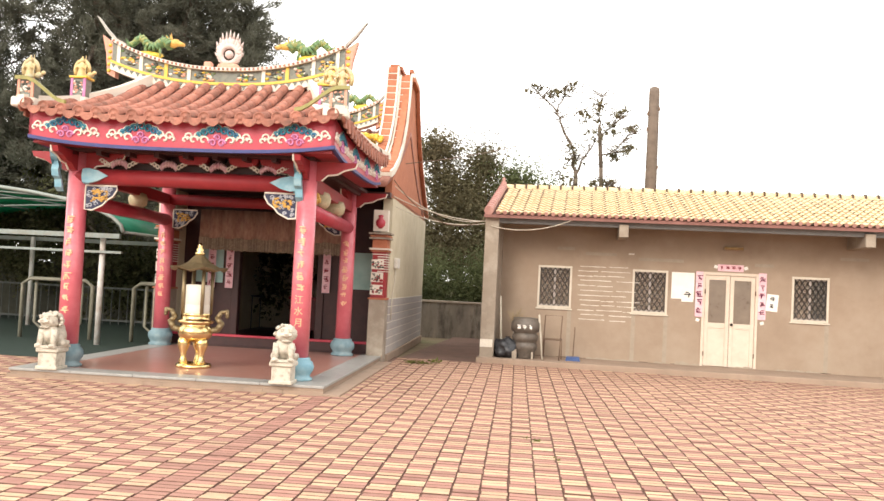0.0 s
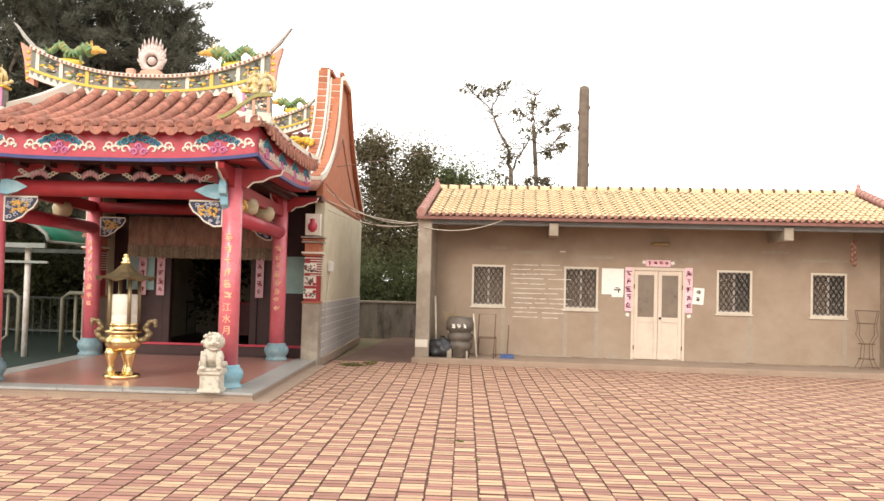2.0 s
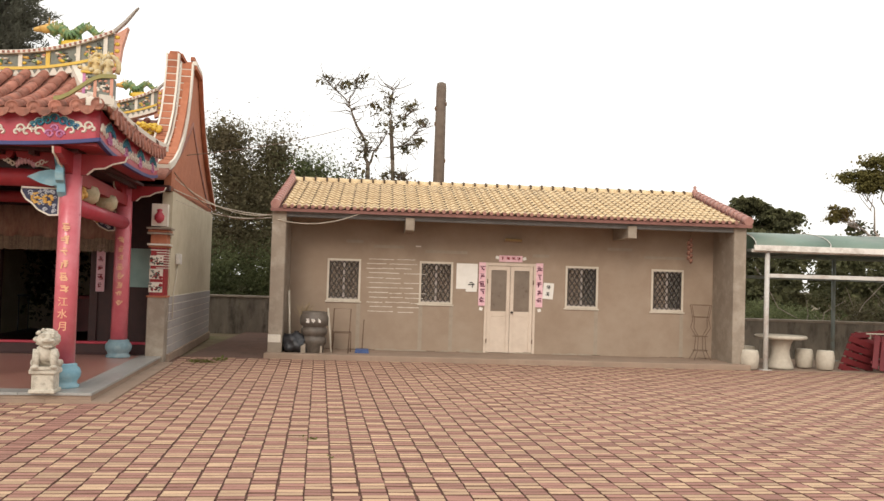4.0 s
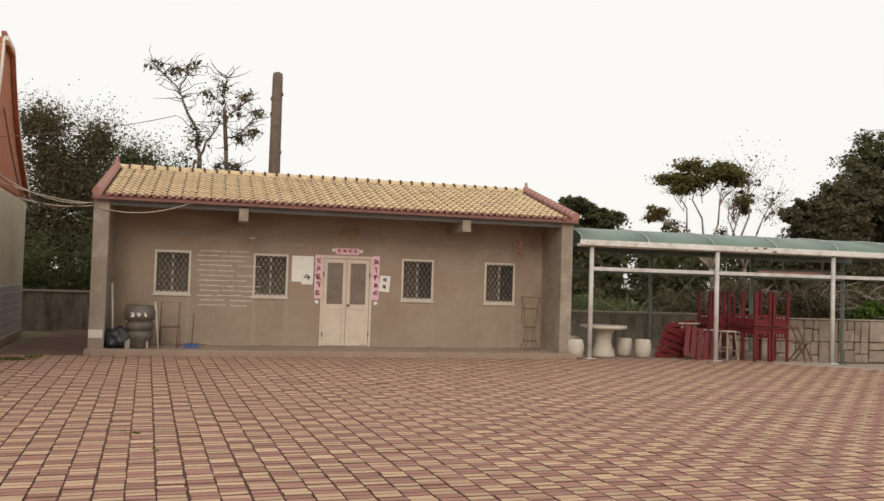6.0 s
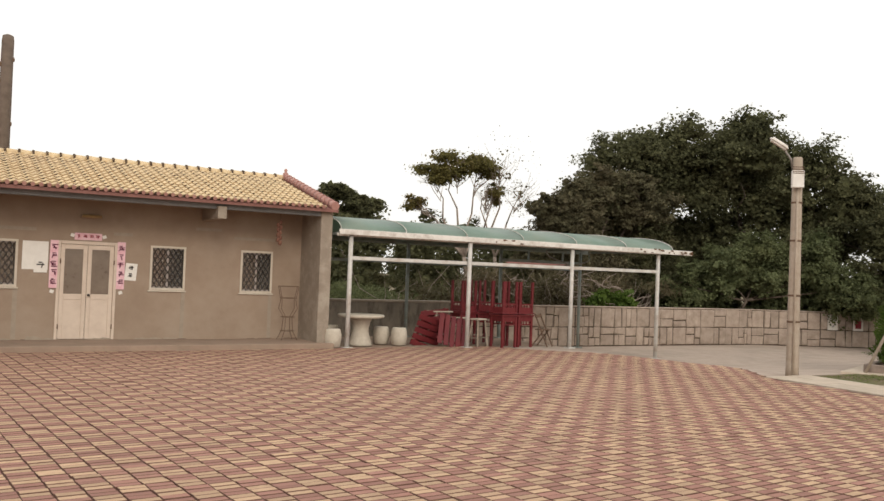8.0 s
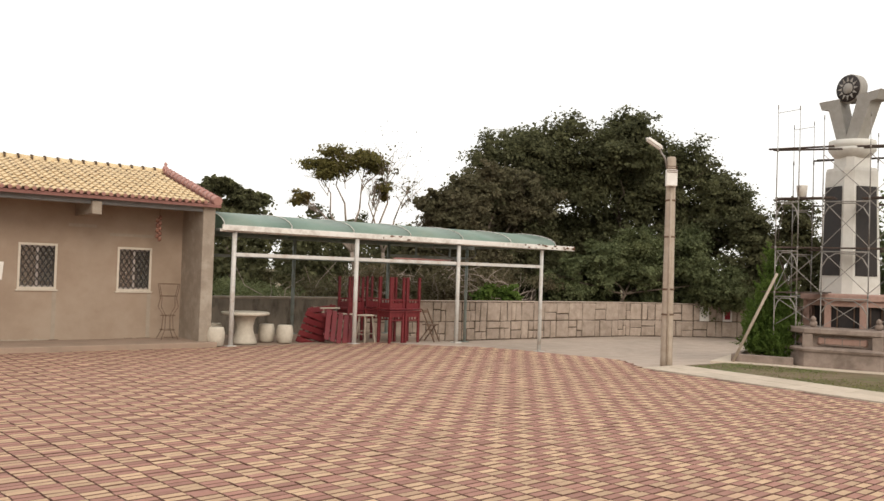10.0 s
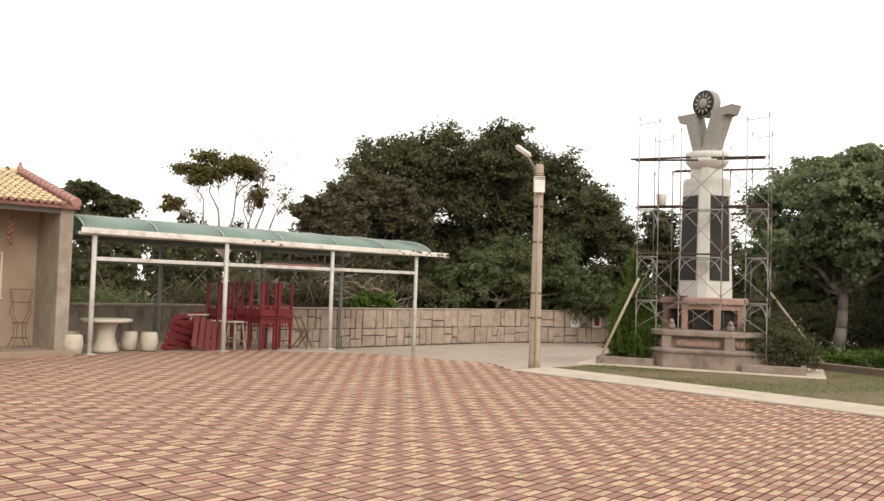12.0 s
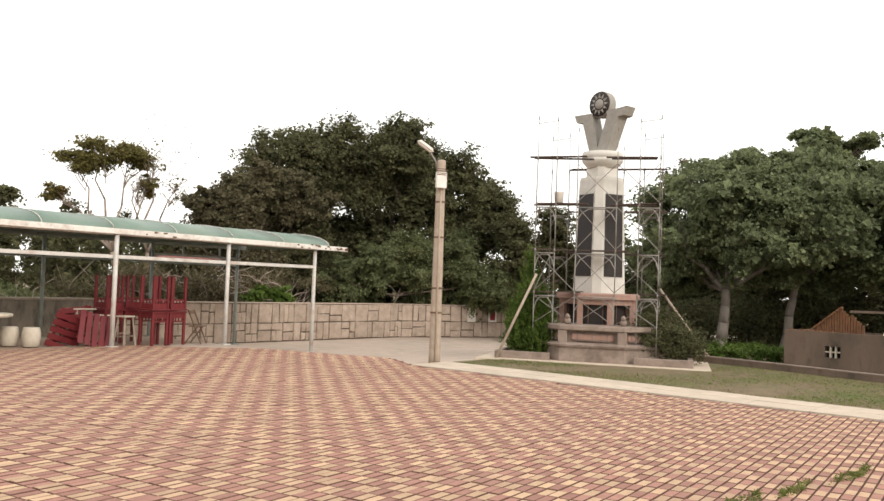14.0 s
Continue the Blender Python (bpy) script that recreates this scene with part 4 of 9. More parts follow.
slope = (FRONT[3][1] - FRONT[0][1]) / (FRONT[3][0] - FRONT[0][0])


def front_y(x):
    return FRONT[0][1] + slope * (x - FRONT[0][0])


def back_y(x):
    return 20.5 - 0.05 * (x - 9.75)


def bar(bm, a, b, w, h):
    a, b = Vector(a), Vector(b)
    d = b - a
    m = Matrix.Translation((a + b) / 2) @ d.to_track_quat("X", "Z").to_matrix().to_4x4()
    box(bm, -d.length / 2, d.length / 2, -w / 2, w / 2, -h / 2, h / 2, m)


for mt, fn, z in ((STEELW, front_y, 2.13), (STEELG, back_y, 2.13)):
    bm = bmesh.new()
    bar(bm, (9.52, fn(9.52), z), (18.88, fn(18.88), z), 0.05, 0.085)
    part("rail", bm, mt, canopy)
for mt, fn, x1, dy in ((FASCIA, front_y, 20.0, -0.14), (STEELG, back_y, 19.3, 0.14)):
    bm = bmesh.new()
    bar(bm, (9.16, fn(9.16) + dy, 2.74), (x1, fn(x1) + dy, 2.70), 0.06, 0.13)
    bar(bm, (9.16, fn(9.16) + dy * 0.1, 2.68), (19.0, fn(19.0) + dy * 0.1, 2.66), 0.06, 0.07)
    soften(bm, 0.008)
    part("fascia", bm, mt, canopy, "pale metal gutter fascia with rust")
GREEN = surface("green_translucent_sheet", (0.22, 0.32, 0.26), (0.33, 0.42, 0.36), 1.2, 0.35, 0.05, spots=(0.34, 0.36, 0.28), spot_scale=0.8, spot_amount=0.5)
see_through(GREEN, 0.35)


def arch(x, t):
    y0, y1 = front_y(x) - 0.16, back_y(x) + 0.16
    s = -math.cos(math.pi * t)
    return Vector((x, (y0 + y1) / 2 + (y1 - y0) / 2 * s, 2.76 - 0.004 * (x - 9) + 0.42 * math.sin(math.pi * t) ** 0.9))


edges = [9.2 + 1.68 * i for i in range(7)]
for xa, xb in zip(edges, edges[1:]):
    bm = bmesh.new()
    g = [[bm.verts.new(arch(x, j / 16)) for j in range(17)] for x in (xa + 0.02, (xa + xb) / 2, xb - 0.02)]
    for i in range(2):
        for j in range(16):
            bm.faces.new((g[i][j], g[i + 1][j], g[i + 1][j + 1], g[i][j + 1])).smooth = True
    r = bmesh.ops.extrude_face_region(bm, geom=list(bm.faces))
    bmesh.ops.translate(bm, vec=(0, 0, -0.012), verts=[k for k in r["geom"] if isinstance(k, bmesh.types.BMVert)])
    part("roof_sheet", bm, GREEN, canopy, "faded green translucent roof sheet")
for x in edges:
    bm = bmesh.new()
    pipe(bm, [arch(x, j / 14) + Vector((0, 0, 0.008)) for j in range(15)], 0.009, 6)
    part("rib", bm, FASCIA, canopy)
    bm = bmesh.new()
    bar(bm, (x, front_y(x), 2.70), (x, back_y(x), 2.70), 0.04, 0.06)
    part("tie", bm, STEELG, canopy)
RUSTP = surface("peeling_rust", (0.05, 0.03, 0.02), (0.20, 0.10, 0.05), 30, 0.9, 0.3)
rnd = random.Random(77)
for k in range(26):
    x = 17.7 + 2.3 * rnd.random() ** 0.6 if k < 22 else 13.4 + 0.25 * (k - 22)
    w, z = rnd.uniform(0.02, 0.10), 2.715 + rnd.uniform(-0.05, 0.05)
    bm = bmesh.new()
    n = 7
    plate(bm, [(x + w * math.cos(6.283 * i / n) * rnd.uniform(0.5, 1.2), z + 0.022 * math.sin(6.283 * i / n) * rnd.uniform(0.5, 1.3)) for i in range(n)], front_y(x) - 0.1725 - 0.0002 * k, front_y(x) - 0.165)
    part("rust_patch", bm, RUSTP, canopy, "dark peeling rust")
bm = bmesh.new()
for x in (16.9, 18.2):
    bar(bm, (x, back_y(x), 2.13), (x, back_y(x), 2.7), 0.05, 0.05)
pieces("strut", bm, STEELG, canopy)
bm = bmesh.new()
bar(bm, (15.9, back_y(15.9), 2.33), (18.9, back_y(18.9), 2.33), 0.05, 0.09)
part("rail", bm, STEELG, canopy)
tw = thing("stick_bundle", "thin bundle of reddish sticks tied along the rail", "sticks")
for k in range(9):
    bm = bmesh.new()
    x0_ = 13.8 + 0.1 * rnd.random()
    limb(bm, (x0_, front_y(x0_) - 0.02 + 0.012 * (k % 3), 2.185 + 0.012 * (k // 3)), (15.75 - 0.5 * rnd.random(), front_y(15.5) - 0.02 + 0.012 * (k % 3), 2.185 + 0.012 * (k // 3)), 0.010, 0.007, rnd, 0.006, 6, 5)
    part("stick", bm, surface("reddish_twig", (0.26, 0.11, 0.10), (0.38, 0.20, 0.18), 12, 0.8, 0.2) if k == 0 else bpy.data.materials["reddish_twig"], tw)
wh = thing("hose", "loop of pale hose hung under the canopy", "hose")
bm = bmesh.new()
pipe(bm, [(16.4 + 1.8 * t / 14, 18.6 + 0.2 * math.sin(t), 2.64 - 0.42 * math.sin(math.pi * t / 14)) for t in range(15)], 0.02, 6)
part("tube", bm, GALV, wh)

# cement table and stools
tb = thing("round_table", "round grey cement table on a waisted pedestal", "table", pose(10.12, 17.85, 0))
bm = bmesh.new()
turned(bm, [(0.30, 0), (0.29, 0.06), (0.21, 0.3), (0.20, 0.42), (0.24, 0.58), (0.30, 0.69)], 24)
part("pedestal", bm, CEMENT, tb)
bm = bmesh.new()
turned(bm, [(0.50, 0.68), (0.575, 0.70), (0.58, 0.745), (0.56, 0.765), (0.1, 0.77)], 32)
part("tabletop", bm, CEMENT, tb)
bm = bmesh.new()
turned(bm, [(0.15, 0), (0.18, 0.02), (0.205, 0.2), (0.205, 0.3), (0.18, 0.42), (0.165, 0.44), (0.02, 0.445)], 20)
st = solid("stool", bm, CEMENT, "drum-shaped pale cement stool by the table", "stool", "stools round the table", m=pose(9.2, 17.42, 0))
for x, y in ((10.85, 18.15), (11.15, 17.75), (9.7, 18.7)):
    copy_thing(st, pose(x, y, 0, 0, 0, 40 * x))


def red_table(m, label):
    t = thing("square_table", label, "table", m, "stacked red tables")
    w, h = 0.28, 0.84
    bm = bmesh.new()
    box(bm, -w, w, -w, w, h - 0.035, h)
    soften(bm, 0.008)
    part("tabletop", bm, REDWOOD, t)
    bm = bmesh.new()
    for s in (-1, 1):
        box(bm, -w + 0.05, w - 0.05, s * (w - 0.06) - 0.012, s * (w - 0.06) + 0.012, h - 0.17, h - 0.035)
        box(bm, s * (w - 0.06) - 0.012, s * (w - 0.06) + 0.012, -w + 0.05, w - 0.05, h - 0.171, h - 0.036)
    pieces("apron", bm, REDWOOD, t)
    bm = bmesh.new()
    for s in (-1, 1):
        box(bm, -w + 0.05, w - 0.05, s * (w - 0.06) - 0.012, s * (w - 0.06) + 0.012, h - 0.27, h - 0.235)
        for k in range(4):
            x = -w + 0.13 + k * 0.1
            box(bm, x - 0.012, x + 0.012, s * (w - 0.06) - 0.01, s * (w - 0.06) + 0.01, h - 0.24, h - 0.16)
    pieces("stretcher", bm, REDWOOD, t)
    for sx in (-1, 1):
        for sy in (-1, 1):
            bm = bmesh.new()
            box(bm, sx * (w - 0.06) - 0.03, sx * (w - 0.06) + 0.03, sy * (w - 0.06) - 0.03, sy * (w - 0.06) + 0.03, 0, h - 0.03)
            soften(bm, 0.004)
            part("leg", bm, REDWOOD, t)
    return t


first = red_table(pose(13.8, 16.98, 0, 0, 0, 6), "dark red lacquered square table standing under another")
up = (14.36, 17.05, 4), (13.2, 18.0, 2), (13.85, 18.1, -4)
for x, y, r in up:
    copy_thing(first, pose(x, y, 0, 0, 0, r))
for x, y, r in ((13.8, 16.98, 3),) + up:
    c = copy_thing(first, pose(x, y, 1.70 if x != 13.2 else 1.68, 180, 0, r + 3))
    tagged(c, "dark red square table stacked upside down, legs up")


def folded(m):
    t = thing("folding_table", "folded red slatted table leaning under the canopy", "table", m, "leaning folded tables")
    for k in range(5):
        bm = bmesh.new()
        box(bm, -0.40 + 0.17 * k, -0.27 + 0.17 * k, -0.012, 0.012, 0, 0.86)
        soften(bm, 0.004)
        part("slat", bm, REDWOOD, t)
    for z in (0.12, 0.72):
        bm = bmesh.new()
        box(bm, -0.42, 0.43, 0.014, 0.044, z, z + 0.06)
        part("batten", bm, REDWOOD, t)
    bm = bmesh.new()
    for s in (-0.3, 0.3):
        bar(bm, (s, 0.05, 0.05), (s * 0.6, 0.12, 0.8), 0.04, 0.04)
    pieces("leg", bm, REDWOOD, t)
    return t


f1 = folded(pose(12.36, 17.2, 0.0, -26, 16, -8))
copy_thing(f1, pose(11.6, 17.75, 0.42, -26, 108, -20))
copy_thing(f1, pose(12.0, 18.1, 0.44, -16, 84, -14))
lb = thing("long_bench", "long grey wooden bench-table behind the red panels", "table", pose(13.05, 18.25, 0, 0, 0, -4))
boxpart("tabletop", (-0.7, 0.7, -0.2, 0.2, 0.82, 0.855), CEMENT, lb, "", 0.006)
for sx in (-0.6, 0.6):
    for sy in (-0.15, 0.15):
        boxpart("leg", (sx - 0.03, sx + 0.03, sy - 0.03, sy + 0.03, 0, 0.82), PILLAR, lb, "", 0.004)


def bench(m):
    t = thing("wooden_stool", "plain worn wooden stool with splayed legs", "stool", m, "wooden stools")
    boxpart("seat", (-0.2, 0.2, -0.13, 0.13, 0.68, 0.715), CEMENT, t, "", 0.006)
    bm = bmesh.new()
    for sx in (-1, 1):
        for sy in (-1, 1):
            bar(bm, (sx * 0.22, sy * 0.15, 0), (sx * 0.15, sy * 0.09, 0.69), 0.035, 0.035)
        bar(bm, (sx * 0.2, -0.13, 0.22), (sx * 0.2, 0.13, 0.22), 0.025, 0.03)
    bar(bm, (-0.2, 0, 0.3), (0.2, 0, 0.3), 0.025, 0.03)
    pieces("leg", bm, PILLAR, t)
    return t


b1 = bench(pose(13.2, 17.25, 0, 0, 0, 20))
copy_thing(b1, pose(13.0, 17.9, 0, 0, 0, -15))
fch = thing("folding_chair", "thin dark folding chair beside the tables", "chair", pose(15.1, 17.0, 0, 0, 0, 30))
bm = bmesh.new()
for s in (-0.18, 0.18):
    bar(bm, (s, -0.22, 0), (s, 0.16, 0.86), 0.025, 0.03)
    bar(bm, (s, 0.22, 0), (s, -0.12, 0.46), 0.025, 0.03)
bar(bm, (-0.18, 0.14, 0.8), (0.18, 0.14, 0.8), 0.02, 0.08)
part("frame", bm, RUSTY, fch)
boxpart("seat", (-0.19, 0.19, -0.2, 0.14, 0.44, 0.465), RUSTY, fch, "", 0.004)

# ---- walls round the yard ----
def wall_run(name, a, b, h, mats, label, thick=0.25, cap=True):
    a, b = Vector(a), Vector(b)
    d = b - a
    m = Matrix.Translation(a) @ pose(0, 0, 0, 0, 0, math.degrees(math.atan2(d.y, d.x)))
    L = Vector((d.x, d.y, 0)).length
    t = thing(name, label, "", m, kind="structure")
    bm = bmesh.new()
    box(bm, 0, L, 0, thick, -0.3, h)
    part("core", bm, mats, t)
    if cap:
        boxpart("coping", (-0.03, L + 0.03, -0.04, thick + 0.04, h, h + 0.07), PILLAR, t, "pale cement coping", 0.012)
    return t, L


wall_run("wall_back", (9.1, 21.0, 0), (14.6, 20.75, 0), 0.95, OLDWALL, "dark weathered cement yard wall with pale coping")
wall_run("wall_lane", (-6.5, 25.4, 0), (0.5, 25.4, 0), 1.05, OLDWALL, "dark weathered cement wall at the lane's end")
rnd = random.Random(21)


def cut(x0, x1, z0, z1, depth, out):
    w, h = x1 - x0, z1 - z0
    if depth == 0 or (w < 0.3 and h < 0.36) or rnd.random() < 0.3:
        out.append((x0, x1, z0, z1))
    elif w > h * rnd.uniform(0.5, 1.25):
        k = x0 + w * rnd.uniform(0.35, 0.65)
        cut(x0, k, z0, z1, depth - 1, out)
        cut(k, x1, z0, z1, depth - 1, out)
    else:
        k = z0 + h * rnd.uniform(0.35, 0.65)
        cut(x0, x1, z0, k, depth - 1, out)
        cut(x0, x1, k, z1, depth - 1, out)


for name, a, b in (("wall_stone", (14.6, 20.7, -0.36), (27.5, 20.3, -0.36)), ("wall_stone_end", (27.5, 20.3, -0.36), (38.0, 15.5, -0.36))):
    t, L = wall_run(name, a, b, 1.27, MORTAR, "wall clad in large irregular sandstone blocks", 0.25, False)
    boxpart("coping", (-0.02, L, -0.05, 0.28, 1.27, 1.31), STONEW, t, "", 0.01)
    x = 0.0
    while x < L - 0.05:
        w = min(rnd.uniform(0.45, 0.7), L - x)
        for z0, z1 in ((0.0, 0.62), (0.62, 1.27)):
            cells = []
            cut(x, x + w, z0, z1, rnd.choice((1, 2, 2)) if name == "wall_stone" else 1, cells)
            for x0, x1, c0, c1 in cells:
                bm = bmesh.new()
                g = 0.018
                p = rnd.uniform(0.02, 0.05)
                j = [rnd.uniform(-0.036, 0.036) for _ in range(8)]
                lo = [(x0 + g, c0 + g), (x1 - g, c0 + g), (x1 - g, c1 - g), (x0 + g, c1 - g)]
                A = [bm.verts.new((q[0], -0.001, q[1])) for q in lo]
                B = [bm.verts.new((q[0] + j[2 * i] * 0.6, -p * 0.7, q[1] + j[2 * i + 1] * 0.6)) for i, q in enumerate(lo)]
                cx, cz = (x0 + x1) / 2, (c0 + c1) / 2
                C = [bm.verts.new((cx + (v.co.x - cx) * 0.88, -p + rnd.uniform(-0.006, 0.006), cz + (v.co.z - cz) * 0.88)) for v in B]
                for i in range(4):
                    k = (i + 1) % 4
                    bm.faces.new((A[i], A[k], B[k], B[i]))
                    bm.faces.new((B[i], B[k], C[k], C[i]))
                bm.faces.new(C)
                part("stone", bm, STONEW, t)
        x += w
# two small posters on the wall
for x, y, col, lab in ((30.36, 18.9, PAPER, "small white notice on the stone wall"), (31.26, 18.45, PAPER, "small white notice with a red mark")):
    t = thing("notice", lab, "sign", pose(x, y, 0.55, 0, 0, -24.6))
    boxpart("board", (-0.2, 0.2, -0.02, 0.0, -0.28, 0.28), col, t)
    if "red" in lab:
        bm = bmesh.new()
        turned(bm, [(0.13, 0), (0.13, 0.006), (0.02, 0.008)], 14, pose(0, -0.022, 0.06, 90))
        box(bm, -0.12, 0.12, -0.028, -0.02, -0.2, 0.04)
        part("mark", bm, INKR, t)
    else:
        bm = bmesh.new()
        glyphs(bm, 0, 0.12, 0.1, 3, -0.024, 0.13)
        part("writing", bm, BEAM, t)

# ---- lamp pole ----
lp = thing("street_lamp", "slim concrete lamp pole with a hooked lamp head", "street lamp", pose(16.53, 10.34, ground_z(16.53, 10.34) - 0.08))
bm = bmesh.new()
turned(bm, [(0.135, 0), (0.13, 0.3), (0.098, 4.63), (0.085, 4.66), (0.02, 4.67)], 18)
part("pole", bm, POLEC, lp)
bm = bmesh.new()
pipe(bm, [(-0.105, -0.1, 0.05), (-0.092, -0.082, 2.4), (-0.08, -0.075, 4.1)], 0.024, 8)
part("conduit", bm, POLEC, lp, "thin conduit tied to the pole")
bm = bmesh.new()
for z in (1.2, 1.75, 2.9, 3.7):
    turned(bm, [(0.138 - 0.008 * z, z - 0.02), (0.145 - 0.008 * z, z - 0.015), (0.145 - 0.008 * z, z + 0.015), (0.138 - 0.008 * z, z + 0.02)], 16)
pieces("band", bm, RUSTY, lp)
D = Vector((-0.62, 0.45, 0)).normalized()
bm = bmesh.new()
pipe(bm, [Vector((0, 0, 4.4)) + D * 0.10, Vector((0, 0, 4.62)) + D * 0.14, Vector((0, 0, 4.76)) + D * 0.24, Vector((0, 0, 4.88)) + D * 0.28], 0.022, 8)
part("arm", bm, GALV, lp)
bm = bmesh.new()
box(bm, -0.22, 0.2, -0.085, 0.085, -0.05, 0.05)
soften(bm, 0.035, 3)
bmesh.ops.transform(bm, verts=bm.verts, matrix=Matrix.Translation(Vector((0, 0, 4.95)) + D * 0.40) @ pose(0, 0, 0, 0, -32, math.degrees(math.atan2(D.y, D.x))))
part("lamp_head", bm, FASCIA, lp, "pale oval lamp head")
bm = bmesh.new()
box(bm, -0.15, 0.09, -0.22, -0.1, 4.0, 4.36, pose(0, 0, 0, 0, 0, -40))
soften(bm, 0.012)
part("box", bm, FASCIA, lp, "white meter box")
for z in (4.30, 4.335, 4.385, 4.43):
    bm = bmesh.new()
    box(bm, -0.14, 0.08, -0.226, -0.20, z - 0.008, z + 0.008, pose(0, 0, 0, 0, 0, -40))
    part("louvre", bm, RUSTY, lp)


# ---- temple ----
T = pose(-3.0, 10.45, 0, 0, 0, 4.5)
UC = -2.30
RED = surface("temple_red", (0.37, 0.022, 0.045), (0.46, 0.042, 0.07), 4, 0.45, 0.05, spots=(0.50, 0.11, 0.13), spot_scale=1.6, spot_amount=0.3, coat=0.2)
REDD = surface("beam_red", (0.24, 0.018, 0.025), (0.34, 0.03, 0.035), 4, 0.5, 0.05)
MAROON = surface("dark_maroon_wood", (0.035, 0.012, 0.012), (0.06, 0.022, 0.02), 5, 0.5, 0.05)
SKYB = surface("pale_blue_paint", (0.16, 0.33, 0.42), (0.26, 0.45, 0.52), 6, 0.55, 0.05, spots=(0.45, 0.52, 0.52), spot_scale=3, spot_amount=0.4)
NAVY = surface("navy_paint", (0.03, 0.035, 0.13), (0.05, 0.06, 0.20), 6, 0.5)
TEAL = surface("teal_paint", (0.03, 0.17, 0.22), (0.06, 0.26, 0.30), 9, 0.5)
MAGENTA = surface("violet_pink_paint", (0.44, 0.14, 0.30), (0.58, 0.24, 0.42), 9, 0.5)
IVORY = surface("ivory_paint", (0.66, 0.60, 0.50), (0.76, 0.70, 0.62), 6, 0.6, 0.05, spots=(0.45, 0.40, 0.32), spot_scale=3, spot_amount=0.4)
YELLOW = surface("yellow_glaze", (0.58, 0.36, 0.03), (0.72, 0.48, 0.07), 9, 0.35, 0.1)
OCHRE = surface("ochre_figure", (0.55, 0.30, 0.06), (0.68, 0.42, 0.12), 14, 0.5, 0.2)
GREENG = surface("green_glaze", (0.08, 0.16, 0.07), (0.15, 0.25, 0.10), 14, 0.4, 0.2, spots=(0.46, 0.36, 0.10), spot_scale=9, spot_amount=0.85)
ORANGEG = surface("orange_glaze", (0.58, 0.20, 0.04), (0.68, 0.30, 0.08), 14, 0.4, 0.1)
SALMON = surface("salmon_paint", (0.56, 0.25, 0.17), (0.66, 0.36, 0.26), 9, 0.6)
GREYB = surface("grey_blue_panel", (0.13, 0.14, 0.12), (0.24, 0.24, 0.20), 14, 0.6, 0.1)
BARREL = surface("terracotta_tile", (0.30, 0.11, 0.075), (0.43, 0.19, 0.135), 9, 0.75, 0.25, piece=0.2, spots=(0.12, 0.065, 0.05), spot_scale=6, spot_amount=0.8)
BARRELI = surface("terracotta_tiles", (0.30, 0.11, 0.075), (0.43, 0.19, 0.135), 9, 0.75, 0.25, island=0.2, spots=(0.12, 0.065, 0.05), spot_scale=6, spot_amount=0.8)
BRICKR = surface("red_gable_brick", (0.36, 0.12, 0.06), (0.46, 0.18, 0.10), 5, 0.85, 0.2, spots=(0.28, 0.10, 0.06), spot_scale=2, piece=0.1)
GOLD = surface("polished_brass", (0.74, 0.54, 0.23), (0.84, 0.66, 0.34), 6, 0.22, 0.05, metal=1.0)
BRONZE = surface("dull_bronze", (0.20, 0.15, 0.08), (0.30, 0.23, 0.13), 9, 0.5, 0.2, metal=0.6)
GRANITE = surface("pale_granite", (0.50, 0.45, 0.37), (0.62, 0.57, 0.48), 25, 0.85, 0.3, spots=(0.22, 0.185, 0.14), spot_scale=13, spot_amount=0.75)
RIM = surface("grey_stone_rim", (0.27, 0.26, 0.24), (0.36, 0.35, 0.33), 12, 0.5, 0.1, coat=0.2)
TERRAZZO = surface("pink_terrazzo", (0.34, 0.155, 0.12), (0.42, 0.21, 0.165), 18, 0.35, 0.03, coat=0.35, spots=(0.40, 0.27, 0.22), spot_scale=1.2, spot_amount=0.4)
CREAMW = surface("cream_render", (0.50, 0.43, 0.30), (0.60, 0.53, 0.40), 2, 0.9, 0.2, spots=(0.38, 0.31, 0.20), spot_scale=0.9, spot_amount=0.5)
SIDING = surface("grey_siding", (0.34, 0.31, 0.30), (0.42, 0.39, 0.37), 5, 0.8, 0.1, spots=(0.50, 0.42, 0.34), spot_scale=1.5, piece=0.06)
CYANP = surface("pale_cyan_board", (0.30, 0.47, 0.44), (0.40, 0.56, 0.52), 4, 0.6)
CLOTH = surface("faded_valance", (0.20, 0.10, 0.075), (0.34, 0.21, 0.15), 16, 0.9, 0.3, stretch=(1, 1, 0.35))


GILT = surface("gilt_paint", (0.70, 0.36, 0.20), (0.82, 0.50, 0.32), 14, 0.45, 0.05)


def curl(bm, cx, cz, r, turns, y, w, m, flip=1, n=16):
    """A flat scroll of paint with a little body."""
    pts = []
    for i in range(n + 1):
        a = turns * 2 * math.pi * i / n
        k = r * (1 - 0.75 * i / n)
        pts.append(m @ Vector((cx + flip * k * math.cos(a), y, cz + k * math.sin(a))))
    pipe(bm, pts, w, 4)


